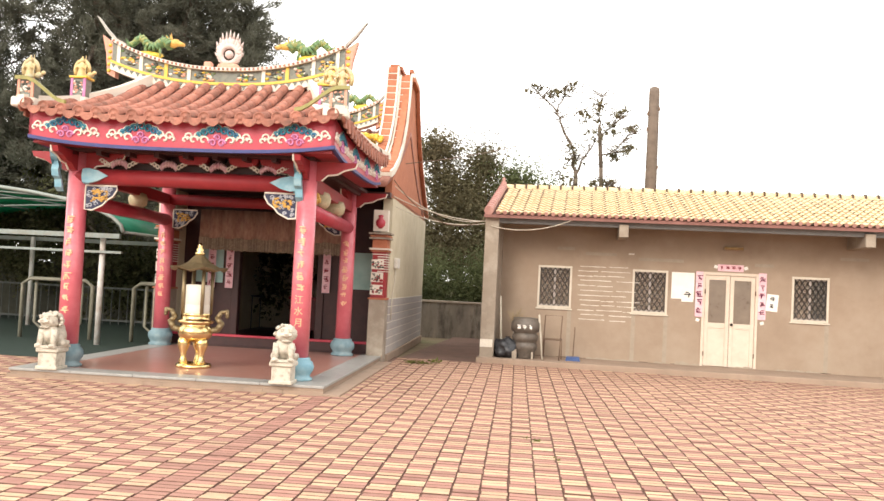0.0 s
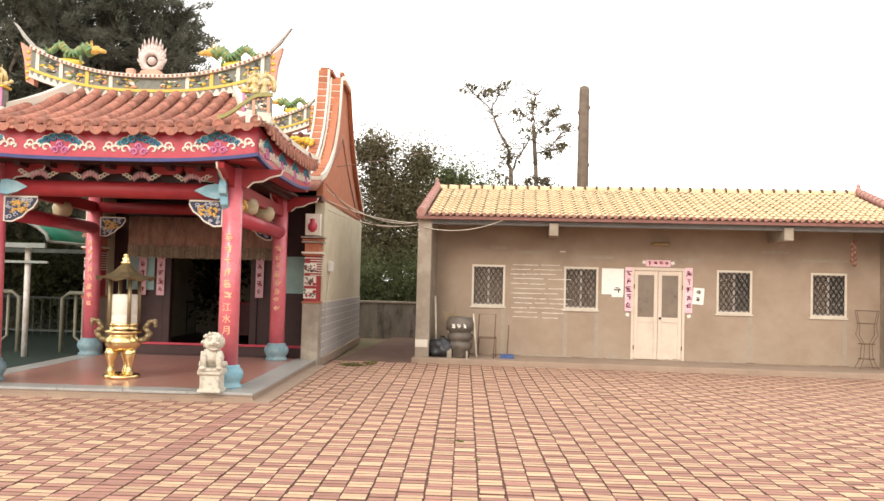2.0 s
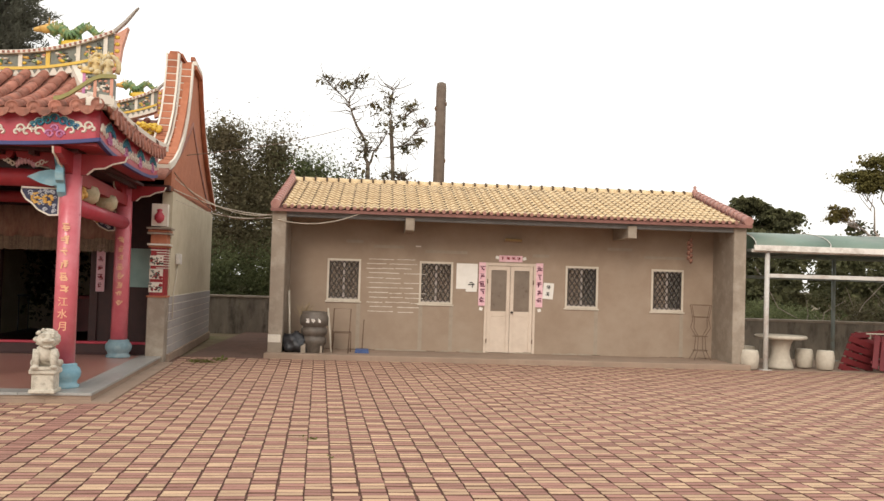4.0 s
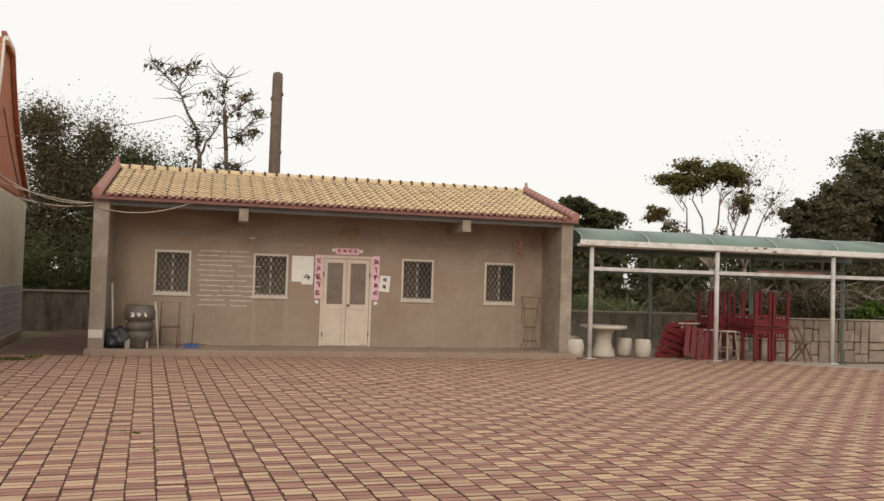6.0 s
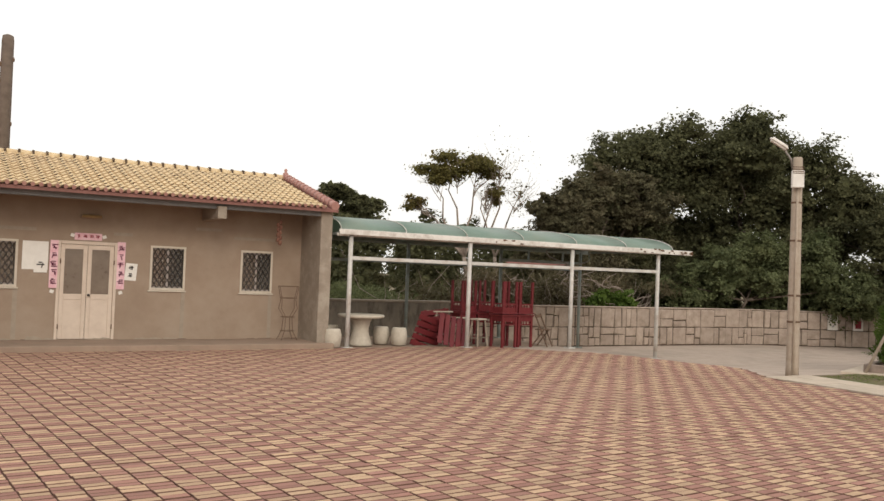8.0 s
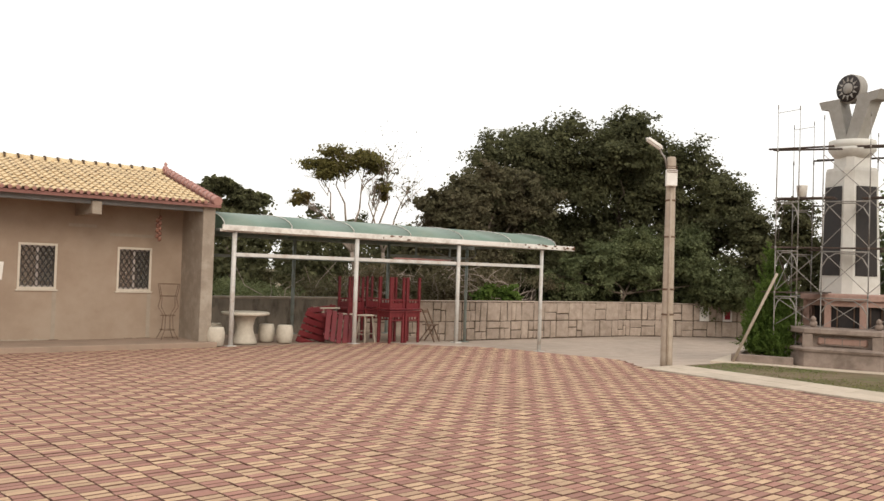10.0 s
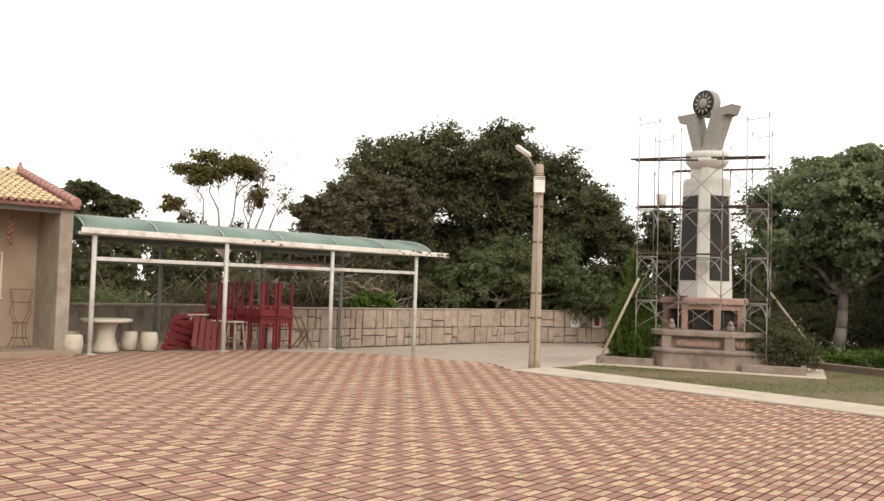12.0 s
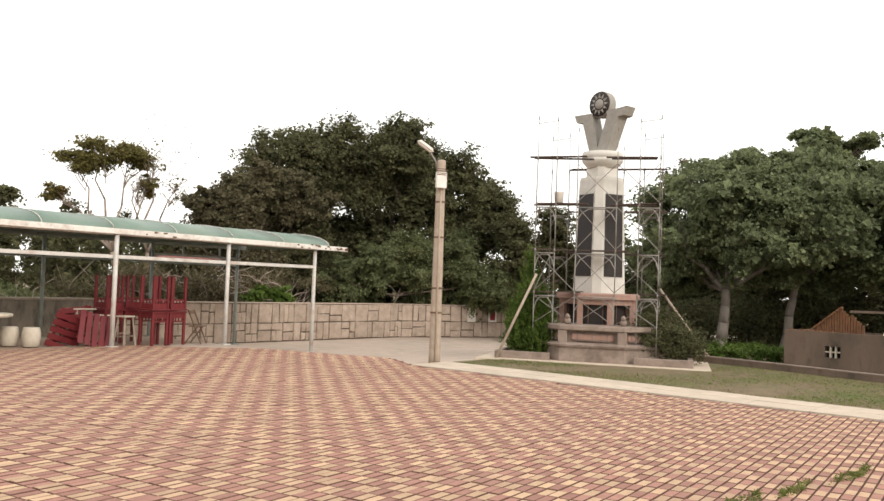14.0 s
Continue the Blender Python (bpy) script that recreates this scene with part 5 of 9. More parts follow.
def han(ch, size, m):
    """A written character as a thin raised shape that faces -y."""
    c = bpy.data.curves.new("character", "FONT")
    c.body, c.size, c.extrude = ch, size * 1.1, 0.014
    o = bpy.data.objects.new("character", c)
    scene.collection.objects.link(o)
    bpy.context.view_layer.update()
    me = bpy.data.meshes.new_from_object(o)
    bm = bmesh.new()
    bm.from_mesh(me)
    bpy.data.objects.remove(o)
    bpy.data.curves.remove(c)
    bpy.data.meshes.remove(me)
    xs = [v.co.x for v in bm.verts]
    ys = [v.co.y for v in bm.verts]
    bmesh.ops.translate(bm, vec=(-(min(xs) + max(xs)) / 2, -(min(ys) + max(ys)) / 2, -0.012), verts=bm.verts)
    bmesh.ops.transform(bm, verts=bm.verts, matrix=m @ pose(0, 0, 0, 90))
    return bm


# platform
plat = thing("platform", "low temple platform with grey rim and pink terrazzo", "", T, kind="structure")
U0, U1, V1 = -4.72, 0.0, 5.4
bm = bmesh.new()
box(bm, U0 + 0.02, U1 - 0.02, 0.02, V1 + 8, -0.05, 0.095)
part("core", bm, PLINTH, plat)
bm = bmesh.new()
box(bm, U0 + 0.4, U1 - 0.42, 0.4, V1, 0.095, 0.131)
part("floor_panel", bm, TERRAZZO, plat, "polished pink terrazzo floor")
for a, b, c0, c1 in ((U0, U1, 0.0, 0.395), (U1 - 0.415, U1, 0.4, V1), (U0, U0 + 0.395, 0.4, V1)):
    n = max(1, round(max(b - a, c1 - c0) / 0.95))
    for i in range(n):
        bm = bmesh.new()
        if b - a > c1 - c0:
            s = (b - a) / n
            box(bm, a + s * i + 0.003, a + s * (i + 1) - 0.003, c0, c1, 0.096, 0.135)
        else:
            s = (c1 - c0) / n
            box(bm, a, b, c0 + s * i + 0.003, c0 + s * (i + 1) - 0.003, 0.096, 0.135)
        soften(bm, 0.005)
        part("rim_slab", bm, RIM, plat)
bm = bmesh.new()
for i in range(16):
    s = (U1 - U0) / 16
    box(bm, U0 + s * i + 0.002, U0 + s * (i + 1) - 0.002, -0.03, 0.02, -0.05, 0.05)
box(bm, U1 - 0.02, U1 + 0.24, -0.06, 5.3, -0.05, 0.025)
pieces("footing", bm, PLINTH, plat, "rough cement footing strip")

# pavilion columns
# pale pink tone and spots put gloss highlights, besides fading, into the colour
COLRED = surface("faded_sheen_column_red", (0.53, 0.095, 0.125), (0.62, 0.16, 0.19), 3, 0.32, 0.04, spots=(0.66, 0.27, 0.30), spot_scale=1.3, spot_amount=0.5, coat=0.4)
BASEB = surface("dull_blue_base", (0.12, 0.20, 0.235), (0.20, 0.29, 0.32), 7, 0.6, 0.08, spots=(0.33, 0.38, 0.38), spot_scale=4, spot_amount=0.5)
COLS = [(-0.55, 0.6), (-4.17, 0.62), (-0.74, 5.0), (-4.55, 5.05)]
for k, (u, v) in enumerate(COLS):
    col = thing("column", "round red temple column on a blue drum base", "column", T @ pose(u, v, 0.13), "temple columns")
    bm = bmesh.new()
    turned(bm, [(0.22, 0.0), (0.23, 0.03), (0.19, 0.06), (0.20, 0.10), (0.235, 0.15), (0.245, 0.21), (0.225, 0.27), (0.185, 0.30), (0.19, 0.325), (0.16, 0.345)], 24)
    part("base", bm, SKYB if k == 0 else BASEB, col, "pale blue stone drum base")
    bm = bmesh.new()
    turned(bm, [(0.155, 0.33), (0.152, 1.5), (0.142, 3.5)], 24)
    part("shaft", bm, COLRED, col)
    n = 9 if k < 2 else 8
    for i in range(n):
        z = 2.24 - 0.172 * i
        if k == 0 and i > 5:
            bm = han("江水月"[i - 6], 0.125, pose(0, -0.158, z))
        else:
            bm = bmesh.new()
            glyphs(bm, 0, z, 0.125, 1, -0.152, seed=40 + 10 * k + i)
            for v_ in bm.verts:
                v_.co.y = v_.co.y - 0.008 if v_.co.y < -0.152 else -0.13
        part("character", bm, GILT, col, "worn gilt character" if i == 0 else "")

GOURD = surface("cream_gourd", (0.44, 0.36, 0.22), (0.58, 0.50, 0.34), 12, 0.6, 0.1, spots=(0.20, 0.22, 0.12), spot_scale=7, spot_amount=0.6)
pav = thing("pavilion_frame", "painted red timber frame with carved brackets", "frame", T)
FU, FV = (-4.17, -0.55), 0.6
bm = bmesh.new()
rod(bm, (FU[0], FV, 3.06), (FU[1], FV, 3.06), 0.125, None, 20)
part("front_beam", bm, REDD, pav, "round red front beam")
for s, u in ((1, FU[0]), (-1, FU[1])):
    bm = bmesh.new()
    turned(bm, [(0.131, 0.12), (0.131, 0.20), (0.12, 0.22)], 18, pose(u, FV, 3.06, 0, 90 * s, 0))
    plate(bm, [(u + s * a, 3.06 + b) for a, b in ((0.14, -0.10), (0.24, -0.115), (0.38, -0.08), (0.50, -0.02), (0.55, 0.0), (0.50, 0.03), (0.38, 0.085), (0.24, 0.115), (0.14, 0.10))][::s], FV - 0.142, FV - 0.05)
    part("beam_sleeve", bm, SKYB, pav, "blue painted beam end")
for z, v, m_ in ((3.12, 5.0, REDD),):
    bm = bmesh.new()
    rod(bm, (-4.55, v, z), (-0.74, v, z), 0.11, None, 14)
    part("rear_beam", bm, m_, pav)
for (ua, va), (ub, vb) in ((COLS[0], COLS[2]), (COLS[1], COLS[3])):
    bm = bmesh.new()
    rod(bm, (ua, va, 2.70), (ub, vb, 2.70), 0.12, None, 16)
    part("side_beam", bm, RED, pav)
    bm = bmesh.new()
    bar(bm, (ua, va, 3.12), (ub, vb, 3.12), 0.14, 0.2)
    part("side_beam", bm, REDD, pav)
    for q in (0.25, 0.6):
        p = Vector((ua, va, 0)).lerp(Vector((ub, vb, 0)), q)
        bm = bmesh.new()
        turned(bm, [(0.09, 2.80), (0.16, 2.86), (0.18, 2.97), (0.14, 3.06), (0.08, 3.08)], 16, pose(p.x, p.y, 0))
        part("gourd_block", bm, GOURD, pav, "cream carved gourd-shaped strut")
    p = Vector((ua, va, 0)).lerp(Vector((ub, vb, 0)), 0.12)
    bm = bmesh.new()
    for i in range(6):
        ball(bm, (p.x + 0.03 * (-1) ** i, p.y + 0.06 * i - 0.1, 2.86 + 0.05 * (i % 3)), 0.07, (1, 1, 1), 1, 0.02, i)
    part("carving", bm, OCHRE, pav, "small gilded carving")


DARKN = surface("dark_navy_ground", (0.02, 0.022, 0.05), (0.04, 0.045, 0.09), 9, 0.6)
FRETW = surface("grey_white_fret", (0.34, 0.36, 0.42), (0.50, 0.50, 0.52), 14, 0.6)


def corner_bracket(u, v, s, mirror=False):
    """Carved fretwork spandrel under a beam."""
    b_ = thing("spandrel", "", "")
    b_.parent = pav
    tagged(b_, "white and blue fretwork spandrel with gilt carving")
    out = [(0, 0), (s * 0.50, 0), (s * 0.50, -0.06), (s * 0.44, -0.16), (s * 0.35, -0.22), (s * 0.28, -0.30), (s * 0.12, -0.38), (0, -0.37)]
    if s < 0:
        out = out[::-1]
    m = pose(u, v, 2.92)
    bm = bmesh.new()
    plate(bm, out, -0.02, 0.02, m)
    part("ground", bm, DARKN, b_)
    bm = bmesh.new()
    pts = [m @ Vector((x, -0.022, z)) for x, z in out]
    pipe(bm, pts + pts[:1], 0.014, 5)
    part("border", bm, IVORY, b_)
    bm = bmesh.new()
    rnd = random.Random(int(u * 100))
    for i in range(46):
        x, z = rnd.uniform(0.03, 0.46) * s, rnd.uniform(-0.34, -0.03)
        if abs(x) < 0.5 + z * 0.95:
            curl(bm, x, z, rnd.uniform(0.022, 0.04), 0.9, -0.026, 0.008, m, 1 if i % 2 else -1, 8)
    part("fret", bm, FRETW, b_)
    bm = bmesh.new()
    for i in range(34):
        x, z = rnd.uniform(0.08, 0.36) * s, rnd.uniform(-0.24, -0.07)
        ball(bm, m @ Vector((x, -0.03, z)), rnd.uniform(0.013, 0.026), (1.5, 0.7, 0.8), 1, 0.01, i)
    part("gilt_carving", bm, OCHRE, b_)


corner_bracket(FU[0] + 0.15, FV, 1)
corner_bracket(FU[1] - 0.15, FV, -1)
corner_bracket(-4.40, 5.0, 1)
corner_bracket(-0.90, 5.0, -1)
# blue corbels and red bracket arms at the front columns
for u, s in ((FU[0] - 0.2, -1), (FU[1] - 0.08, 1)):
    bm = bmesh.new()
    plate(bm, [(0.42, 3.42), (0.30, 3.42), (0.29, 3.22), (0.33, 3.12), (0.30, 3.02), (0.22, 2.98), (0.20, 2.86), (0.12, 2.80), (0.16, 2.92), (0.25, 3.10), (0.22, 3.2), (0.38, 3.3)][::-1],
          -0.055, 0.055, pose(u, FV, 0) @ pose(0, 0, 0, 0, 0, -90))
    part("corbel", bm, SKYB, pav, "pale blue scrolled corbel")
for u, v in COLS[:2] + [COLS[2]]:
    for rot in (0, 90, 180, 270):
        bm = bmesh.new()
        plate(bm, [(0.12, 3.42), (0.75, 3.42), (0.72, 3.34), (0.55, 3.30), (0.45, 3.24), (0.30, 3.22), (0.22, 3.14), (0.12, 3.12)], -0.05, 0.05, pose(u, v, 0, 0, 0, rot))
        part("bracket_arm", bm, REDD, pav)
        bm = bmesh.new()
        pipe(bm, [pose(u, v, 0, 0, 0, rot) @ Vector(p) for p in ((0.76, -0.052, 3.42), (0.73, -0.052, 3.34), (0.56, -0.052, 3.295), (0.46, -0.052, 3.235), (0.31, -0.052, 3.215), (0.22, -0.052, 3.13))], 0.014, 5)
        part("arm_edge", bm, IVORY, pav, "white painted edge")
LOTUS = surface("pink_lotus_paint", (0.50, 0.24, 0.30), (0.66, 0.46, 0.46), 14, 0.5, 0.1)
# row of carved brackets above the front beam
for i in range(4):
    u = -3.5 + 0.78 * i
    bm = bmesh.new()
    for k in range(7):
        a = math.radians(30 + 20 * k)
        ball(bm, (u + 0.13 * math.cos(a), FV - 0.03, 3.19 + 0.11 * math.sin(a)), 0.05, (0.6, 0.5, 1.3), 1)
    part("lotus", bm, LOTUS, pav, "pink lotus-shaped carved block")
    bm = bmesh.new()
    for s in (-1, 1):
        for k in range(3):
            curl(bm, u + s * (0.17 + 0.05 * k), 3.24 + 0.03 * k, 0.045, 1.1, FV - 0.05, 0.012, Matrix(), s, 9)
    part("leaf_carving", bm, IVORY, pav)
    bm = bmesh.new()
    plate(bm, [(u + 0.16, 3.42), (u + 0.62, 3.42), (u + 0.60, 3.34), (u + 0.52, 3.30), (u + 0.26, 3.30), (u + 0.18, 3.34)], FV - 0.06, FV + 0.06)
    part("bracket_block", bm, REDD, pav)
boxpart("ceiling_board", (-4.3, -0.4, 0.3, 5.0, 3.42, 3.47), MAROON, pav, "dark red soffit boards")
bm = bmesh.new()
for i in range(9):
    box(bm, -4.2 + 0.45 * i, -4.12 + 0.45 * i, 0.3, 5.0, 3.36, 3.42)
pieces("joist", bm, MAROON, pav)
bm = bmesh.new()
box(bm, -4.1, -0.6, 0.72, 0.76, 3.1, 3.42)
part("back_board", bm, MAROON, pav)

# pavilion roof
EH, EV0, EV1, RV = 2.40, -0.25, 4.25, 2.0


def lift(u):
    """Upturn of the eaves towards the corners."""
    return 0.14 * abs((u - UC) / EH) ** 3


def roof_z(t):
    return 3.88 + 0.98 * (0.58 * t + 0.42 * t * t)


def front_point(u, t):
    """A point of the front slope: t runs from eave to ridge."""
    return Vector((u, EV0 + (RV - EV0) * t, roof_z(t) + lift(u) * (1 - t)))


def side_point(v, t, sgn=1):
    """A point of an end slope: t runs inwards from the eave."""
    k = abs((v - (EV0 + EV1) / 2) / ((EV1 - EV0) / 2))
    return Vector((UC + sgn * (EH - 1.35 * t), v, 3.88 + 0.14 * k ** 3 * max(0.0, 1 - 1.35 * t) + 0.98 * (0.783 * t + 0.765 * t * t)))


proof = thing("pavilion_roof", "curved terracotta pavilion roof with ornate ridges", "roof", T)
bm = bmesh.new()


def patch(bm, fn, nu, nv):
    g = [[bm.verts.new(fn(i / nu, j / nv)) for j in range(nv + 1)] for i in range(nu + 1)]
    for i in range(nu):
        for j in range(nv):
            bm.faces.new((g[i][j], g[i + 1][j], g[i + 1][j + 1], g[i][j + 1])).smooth = True


def hip_half(t):
    return EH - 1.0 * t


def front_patch(a, t):
    return front_point(UC + (2 * a - 1) * hip_half(t), t) - Vector((0, 0, 0.03))


def back_patch(a, t):
    p = front_patch(a, t)
    return Vector((p.x, EV0 + EV1 - p.y + 0.0, p.z))


patch(bm, front_patch, 14, 8)
patch(bm, back_patch, 14, 8)
for sgn in (1, -1):
    patch(bm, lambda a, t, s=sgn: side_point((EV0 + EV1) / 2 + (2 * a - 1) * ((EV1 - EV0) / 2) * (1 - t), t * 0.74, s) - Vector((0, 0, 0.03)), 12, 5)
part("deck", bm, BARRELI, proof, "terracotta pan tiles")


def half_tile(bm, a, b, r0, r1, n=6):
    """A half-round tile from a (lower) to b (upper)."""
    a, b = Vector(a), Vector(b)
    d = (b - a).normalized()
    side = d.cross(Vector((0, 0, 1))).normalized()
    up = side.cross(d).normalized()
    rings = []
    for c, r in ((a, r0), (b, r1)):
        rings.append([bm.verts.new(c + side * r * math.cos(math.pi * i / n) + up * r * math.sin(math.pi * i / n)) for i in range(n + 1)])
    for i in range(n):
        bm.faces.new((rings[0][i], rings[0][i + 1], rings[1][i + 1], rings[1][i])).smooth = True
    bm.faces.new(rings[0])


NT = 18
rest = bmesh.new()
for i in range(NT):
    u = UC - EH + 0.13 + (2 * EH - 0.26) * i / (NT - 1)
    tmax = min(1.0, (EH - abs(u - UC)) / 1.0 + 0.05)
    segs = max(1, round(tmax * 7))
    for j in range(segs):
        a, b = front_point(u, tmax * j / segs), front_point(u, tmax * (j + 1.06) / segs)
        bm = bmesh.new()
        half_tile(bm, a, b, 0.088, 0.078)
        part("barrel_tile", bm, BARREL, proof)
        half_tile(rest, (a.x, EV0 + EV1 - a.y, a.z), (b.x, EV0 + EV1 - b.y, b.z), 0.088, 0.078)
    e = front_point(u, 0)
    bm = bmesh.new()
    turned(bm, [(0.084, -0.02), (0.088, 0.0), (0.088, 0.02), (0.074, 0.026), (0.068, 0.014), (0.03, 0.012), (0.02, 0.024), (0.005, 0.026)], 14, Matrix.Translation(e + Vector((0, -0.01, 0.0))) @ pose(0, 0, 0, 90))
    part("eave_disc", bm, BARREL, proof)
    if i < NT - 1:
        e = front_point(u + (2 * EH - 0.26) / (NT - 1) / 2, 0)
        bm = bmesh.new()
        plate(bm, [(e.x - 0.105, e.z - 0.01), (e.x - 0.10, e.z - 0.05), (e.x - 0.075, e.z - 0.09), (e.x - 0.035, e.z - 0.118), (e.x, e.z - 0.128), (e.x + 0.035, e.z - 0.118), (e.x + 0.075, e.z - 0.09), (e.x + 0.10, e.z - 0.05), (e.x + 0.105, e.z - 0.01)], e.y - 0.035, e.y - 0.012)
        part("drip_tile", bm, BARREL, proof)
NS = 17
for sgn in (1, -1):
    for i in range(NS):
        v = EV0 + 0.12 + (EV1 - EV0 - 0.24) * i / (NS - 1)
        k = abs(v - (EV0 + EV1) / 2) / ((EV1 - EV0) / 2)
        tmax = min(0.74, (1 - k) / 1.35 + 0.02)
        segs = max(1, round(tmax * 4))
        for j in range(segs):
            a, b = side_point(v, tmax * j / segs, sgn), side_point(v, tmax * (j + 1.06) / segs, sgn)
            if sgn == 1:
                bm = bmesh.new()
                half_tile(bm, a, b, 0.088, 0.078)
                part("barrel_tile", bm, BARREL, proof)
            else:
                half_tile(rest, a, b, 0.088, 0.078)
        e = side_point(v, 0, sgn)
        turned(rest, [(0.094, -0.02), (0.098, 0.02), (0.03, 0.03)], 12, Matrix.Translation(e) @ pose(0, 0, 0, 0, 90 * sgn, 0))
        if i < NS - 1:
            e = side_point(v + (EV1 - EV0 - 0.24) / (NS - 1) / 2, 0, sgn)
            box(rest, e.x - 0.015, e.x + 0.015, e.y - 0.07, e.y + 0.07, e.z - 0.13, e.z)
tagged(part("tile_rest", rest, BARRELI, proof), kind="stuff")


def ribbon(bm, path, lo, hi, half):
    """A band that follows path(s), s from 0 to 1, between heights lo(s) and hi(s) above it."""
    n = 28
    rows = []
    for i in range(n + 1):
        s = i / n
        p, d = path(s)
        w = d.cross(Vector((0, 0, 1))).normalized() * half
        rows.append([bm.verts.new(q) for q in (p - w + Vector((0, 0, lo(s))), p + w + Vector((0, 0, lo(s))), p + w + Vector((0, 0, hi(s))), p - w + Vector((0, 0, hi(s))))])
    for a, b in zip(rows, rows[1:]):
        for k in range(4):
            bm.faces.new((a[k], a[(k + 1) % 4], b[(k + 1) % 4], b[k]))
    bm.faces.new(rows[0])
    bm.faces.new(rows[-1][::-1])


DARKM = surface("dark_mosaic", (0.05, 0.055, 0.045), (0.10, 0.10, 0.08), 14, 0.5, 0.1)


HORN = surface("weathered_horn", (0.30, 0.27, 0.24), (0.50, 0.46, 0.41), 12, 0.7, 0.1)


def ornate_ridge(parent, uc, v, z0, half, rise, height, dragons=True):
    """A swallow-tail ridge: a tooth band, a yellow line, a painted panel and a white beaded top."""
    def path(s):
        k = 2 * s - 1
        return Vector((uc + half * k, v, z0 + rise * abs(k) ** 2.4)), Vector((1, 0, 0))
    grow = lambda s: height * (1 + 0.55 * abs(2 * s - 1) ** 2)
    bm = bmesh.new()
    ribbon(bm, path, lambda s: -0.09, lambda s: 0.03, 0.13)
    part("ridge_base", bm, IVORY, parent, "white ridge base with tooth pattern")
    bm = bmesh.new()
    n = round(half * 2 / 0.11)
    for i in range(n):
        p, _ = path((i + 0.5) / n)
        for sgn in (-1, 1):
            vv = [bm.verts.new((p.x + dx, v + sgn * dy, p.z + dz)) for dy in (0.125, 0.137) for dx, dz in ((-0.04, 0.025), (0.04, 0.025), (0, -0.045))]
            for f in ((3, 4, 5), (0, 1, 4, 3), (1, 2, 5, 4), (2, 0, 3, 5)):
                bm.faces.new([vv[k] for k in f])
    part("tooth_band", bm, GREYB, parent)
    bm = bmesh.new()
    ribbon(bm, path, lambda s: 0.03, lambda s: 0.075, 0.15)
    part("yellow_line", bm, YELLOW, parent, "yellow glazed moulding")
    bm = bmesh.new()
    ribbon(bm, path, lambda s: 0.07, lambda s: 0.07 + grow(s), 0.085)
    part("ridge_panel", bm, GREYB, parent, "grey-blue panel with mosaic flowers")
    bm = bmesh.new()
    ribbon(bm, path, lambda s: 0.065 + grow(s), lambda s: 0.12 + grow(s), 0.15)
    part("ridge_cap", bm, IVORY, parent)
    bm = bmesh.new()
    n = round(half * 2 / 0.075)
    for i in range(n):
        p, _ = path((i + 0.5) / n)
        g_ = grow((i + 0.5) / n)
        for sgn in (-1, 1):
            box(bm, p.x - 0.017, p.x + 0.017, v + sgn * 0.15 - 0.012, v + sgn * 0.15 + 0.012, p.z + 0.075 + g_, p.z + 0.11 + g_)
    part("bead", bm, BARRELI, parent)
    tagged(parent.children[-1], kind="stuff")
    # panel posts and mosaic flowers
    rnd = random.Random(int(half * 100))
    mats_ = [YELLOW, OCHRE, GREENG, DARKM, SALMON, IVORY, DARKM]
    for s in (0.03, 0.13, 0.24, 0.34, 0.66, 0.76, 0.87, 0.97):
        p, _ = path(s)
        boxpart("panel_post", (p.x - 0.03, p.x + 0.03, v - 0.105, v + 0.105, p.z + 0.07, p.z + 0.075 + grow(s)), YELLOW if s in (0.24, 0.76) else IVORY, parent)
    for k, mt in enumerate(mats_):
        bm = bmesh.new()
        for q in range(26):
            s = min(0.98, max(0.02, (0.08, 0.19, 0.29, 0.42, 0.58, 0.71, 0.81, 0.92)[q % 8] + rnd.gauss(0, 0.022)))
            p, _ = path(s)
            z = p.z + 0.07 + grow(s) * rnd.uniform(0.2, 0.8)
            for sgn in (-1, 1):
                ball(bm, (p.x, v + sgn * 0.09, z), rnd.uniform(0.014, 0.032), (rnd.uniform(1.0, 2.2), 0.5, rnd.uniform(0.6, 1.3)), 1, 0.008, q)
        part("mosaic", bm, mt, parent)
        tagged(parent.children[-1], kind="stuff")
    # swallow-tail horns and red end panels
    for sgn in (-1, 1):
        e = uc + sgn * half
        zt = z0 + rise + 0.07 + height * 1.55
        bm = bmesh.new()
        plate(bm, [(e - sgn * 0.20, zt - 0.08), (e, zt + 0.03), (e + sgn * 0.16, zt + 0.20), (e + sgn * 0.34, zt + 0.46), (e + sgn * 0.29, zt + 0.42), (e + sgn * 0.14, zt + 0.235), (e - sgn * 0.02, zt + 0.075), (e - sgn * 0.22, zt - 0.02)][::sgn], v - 0.05, v + 0.05)
        part("horn", bm, HORN, parent, "thin upswept pale horn")
        bm = bmesh.new()
        plate(bm, [(e - sgn * 0.06, zt - 0.62), (e + sgn * 0.08, zt - 0.55), (e + sgn * 0.12, zt - 0.2), (e + sgn * 0.20, zt + 0.12), (e, zt - 0.02), (e - sgn * 0.06, zt - 0.06)][::sgn], v - 0.07, v + 0.07)
        part("end_panel", bm, SALMON, parent, "salmon-red flared end panel")
        bm = bmesh.new()
        for k in range(5):
            ball(bm, (e + sgn * 0.05, v - 0.07, zt - 0.5 + 0.11 * k), 0.035, (1.2, 0.5, 1), 1, 0.01, k)
            ball(bm, (e + sgn * 0.05, v + 0.07, zt - 0.5 + 0.11 * k), 0.035, (1.2, 0.5, 1), 1, 0.01, k)
        tagged(part("mosaic", bm, YELLOW, parent), kind="stuff")
    return path, grow


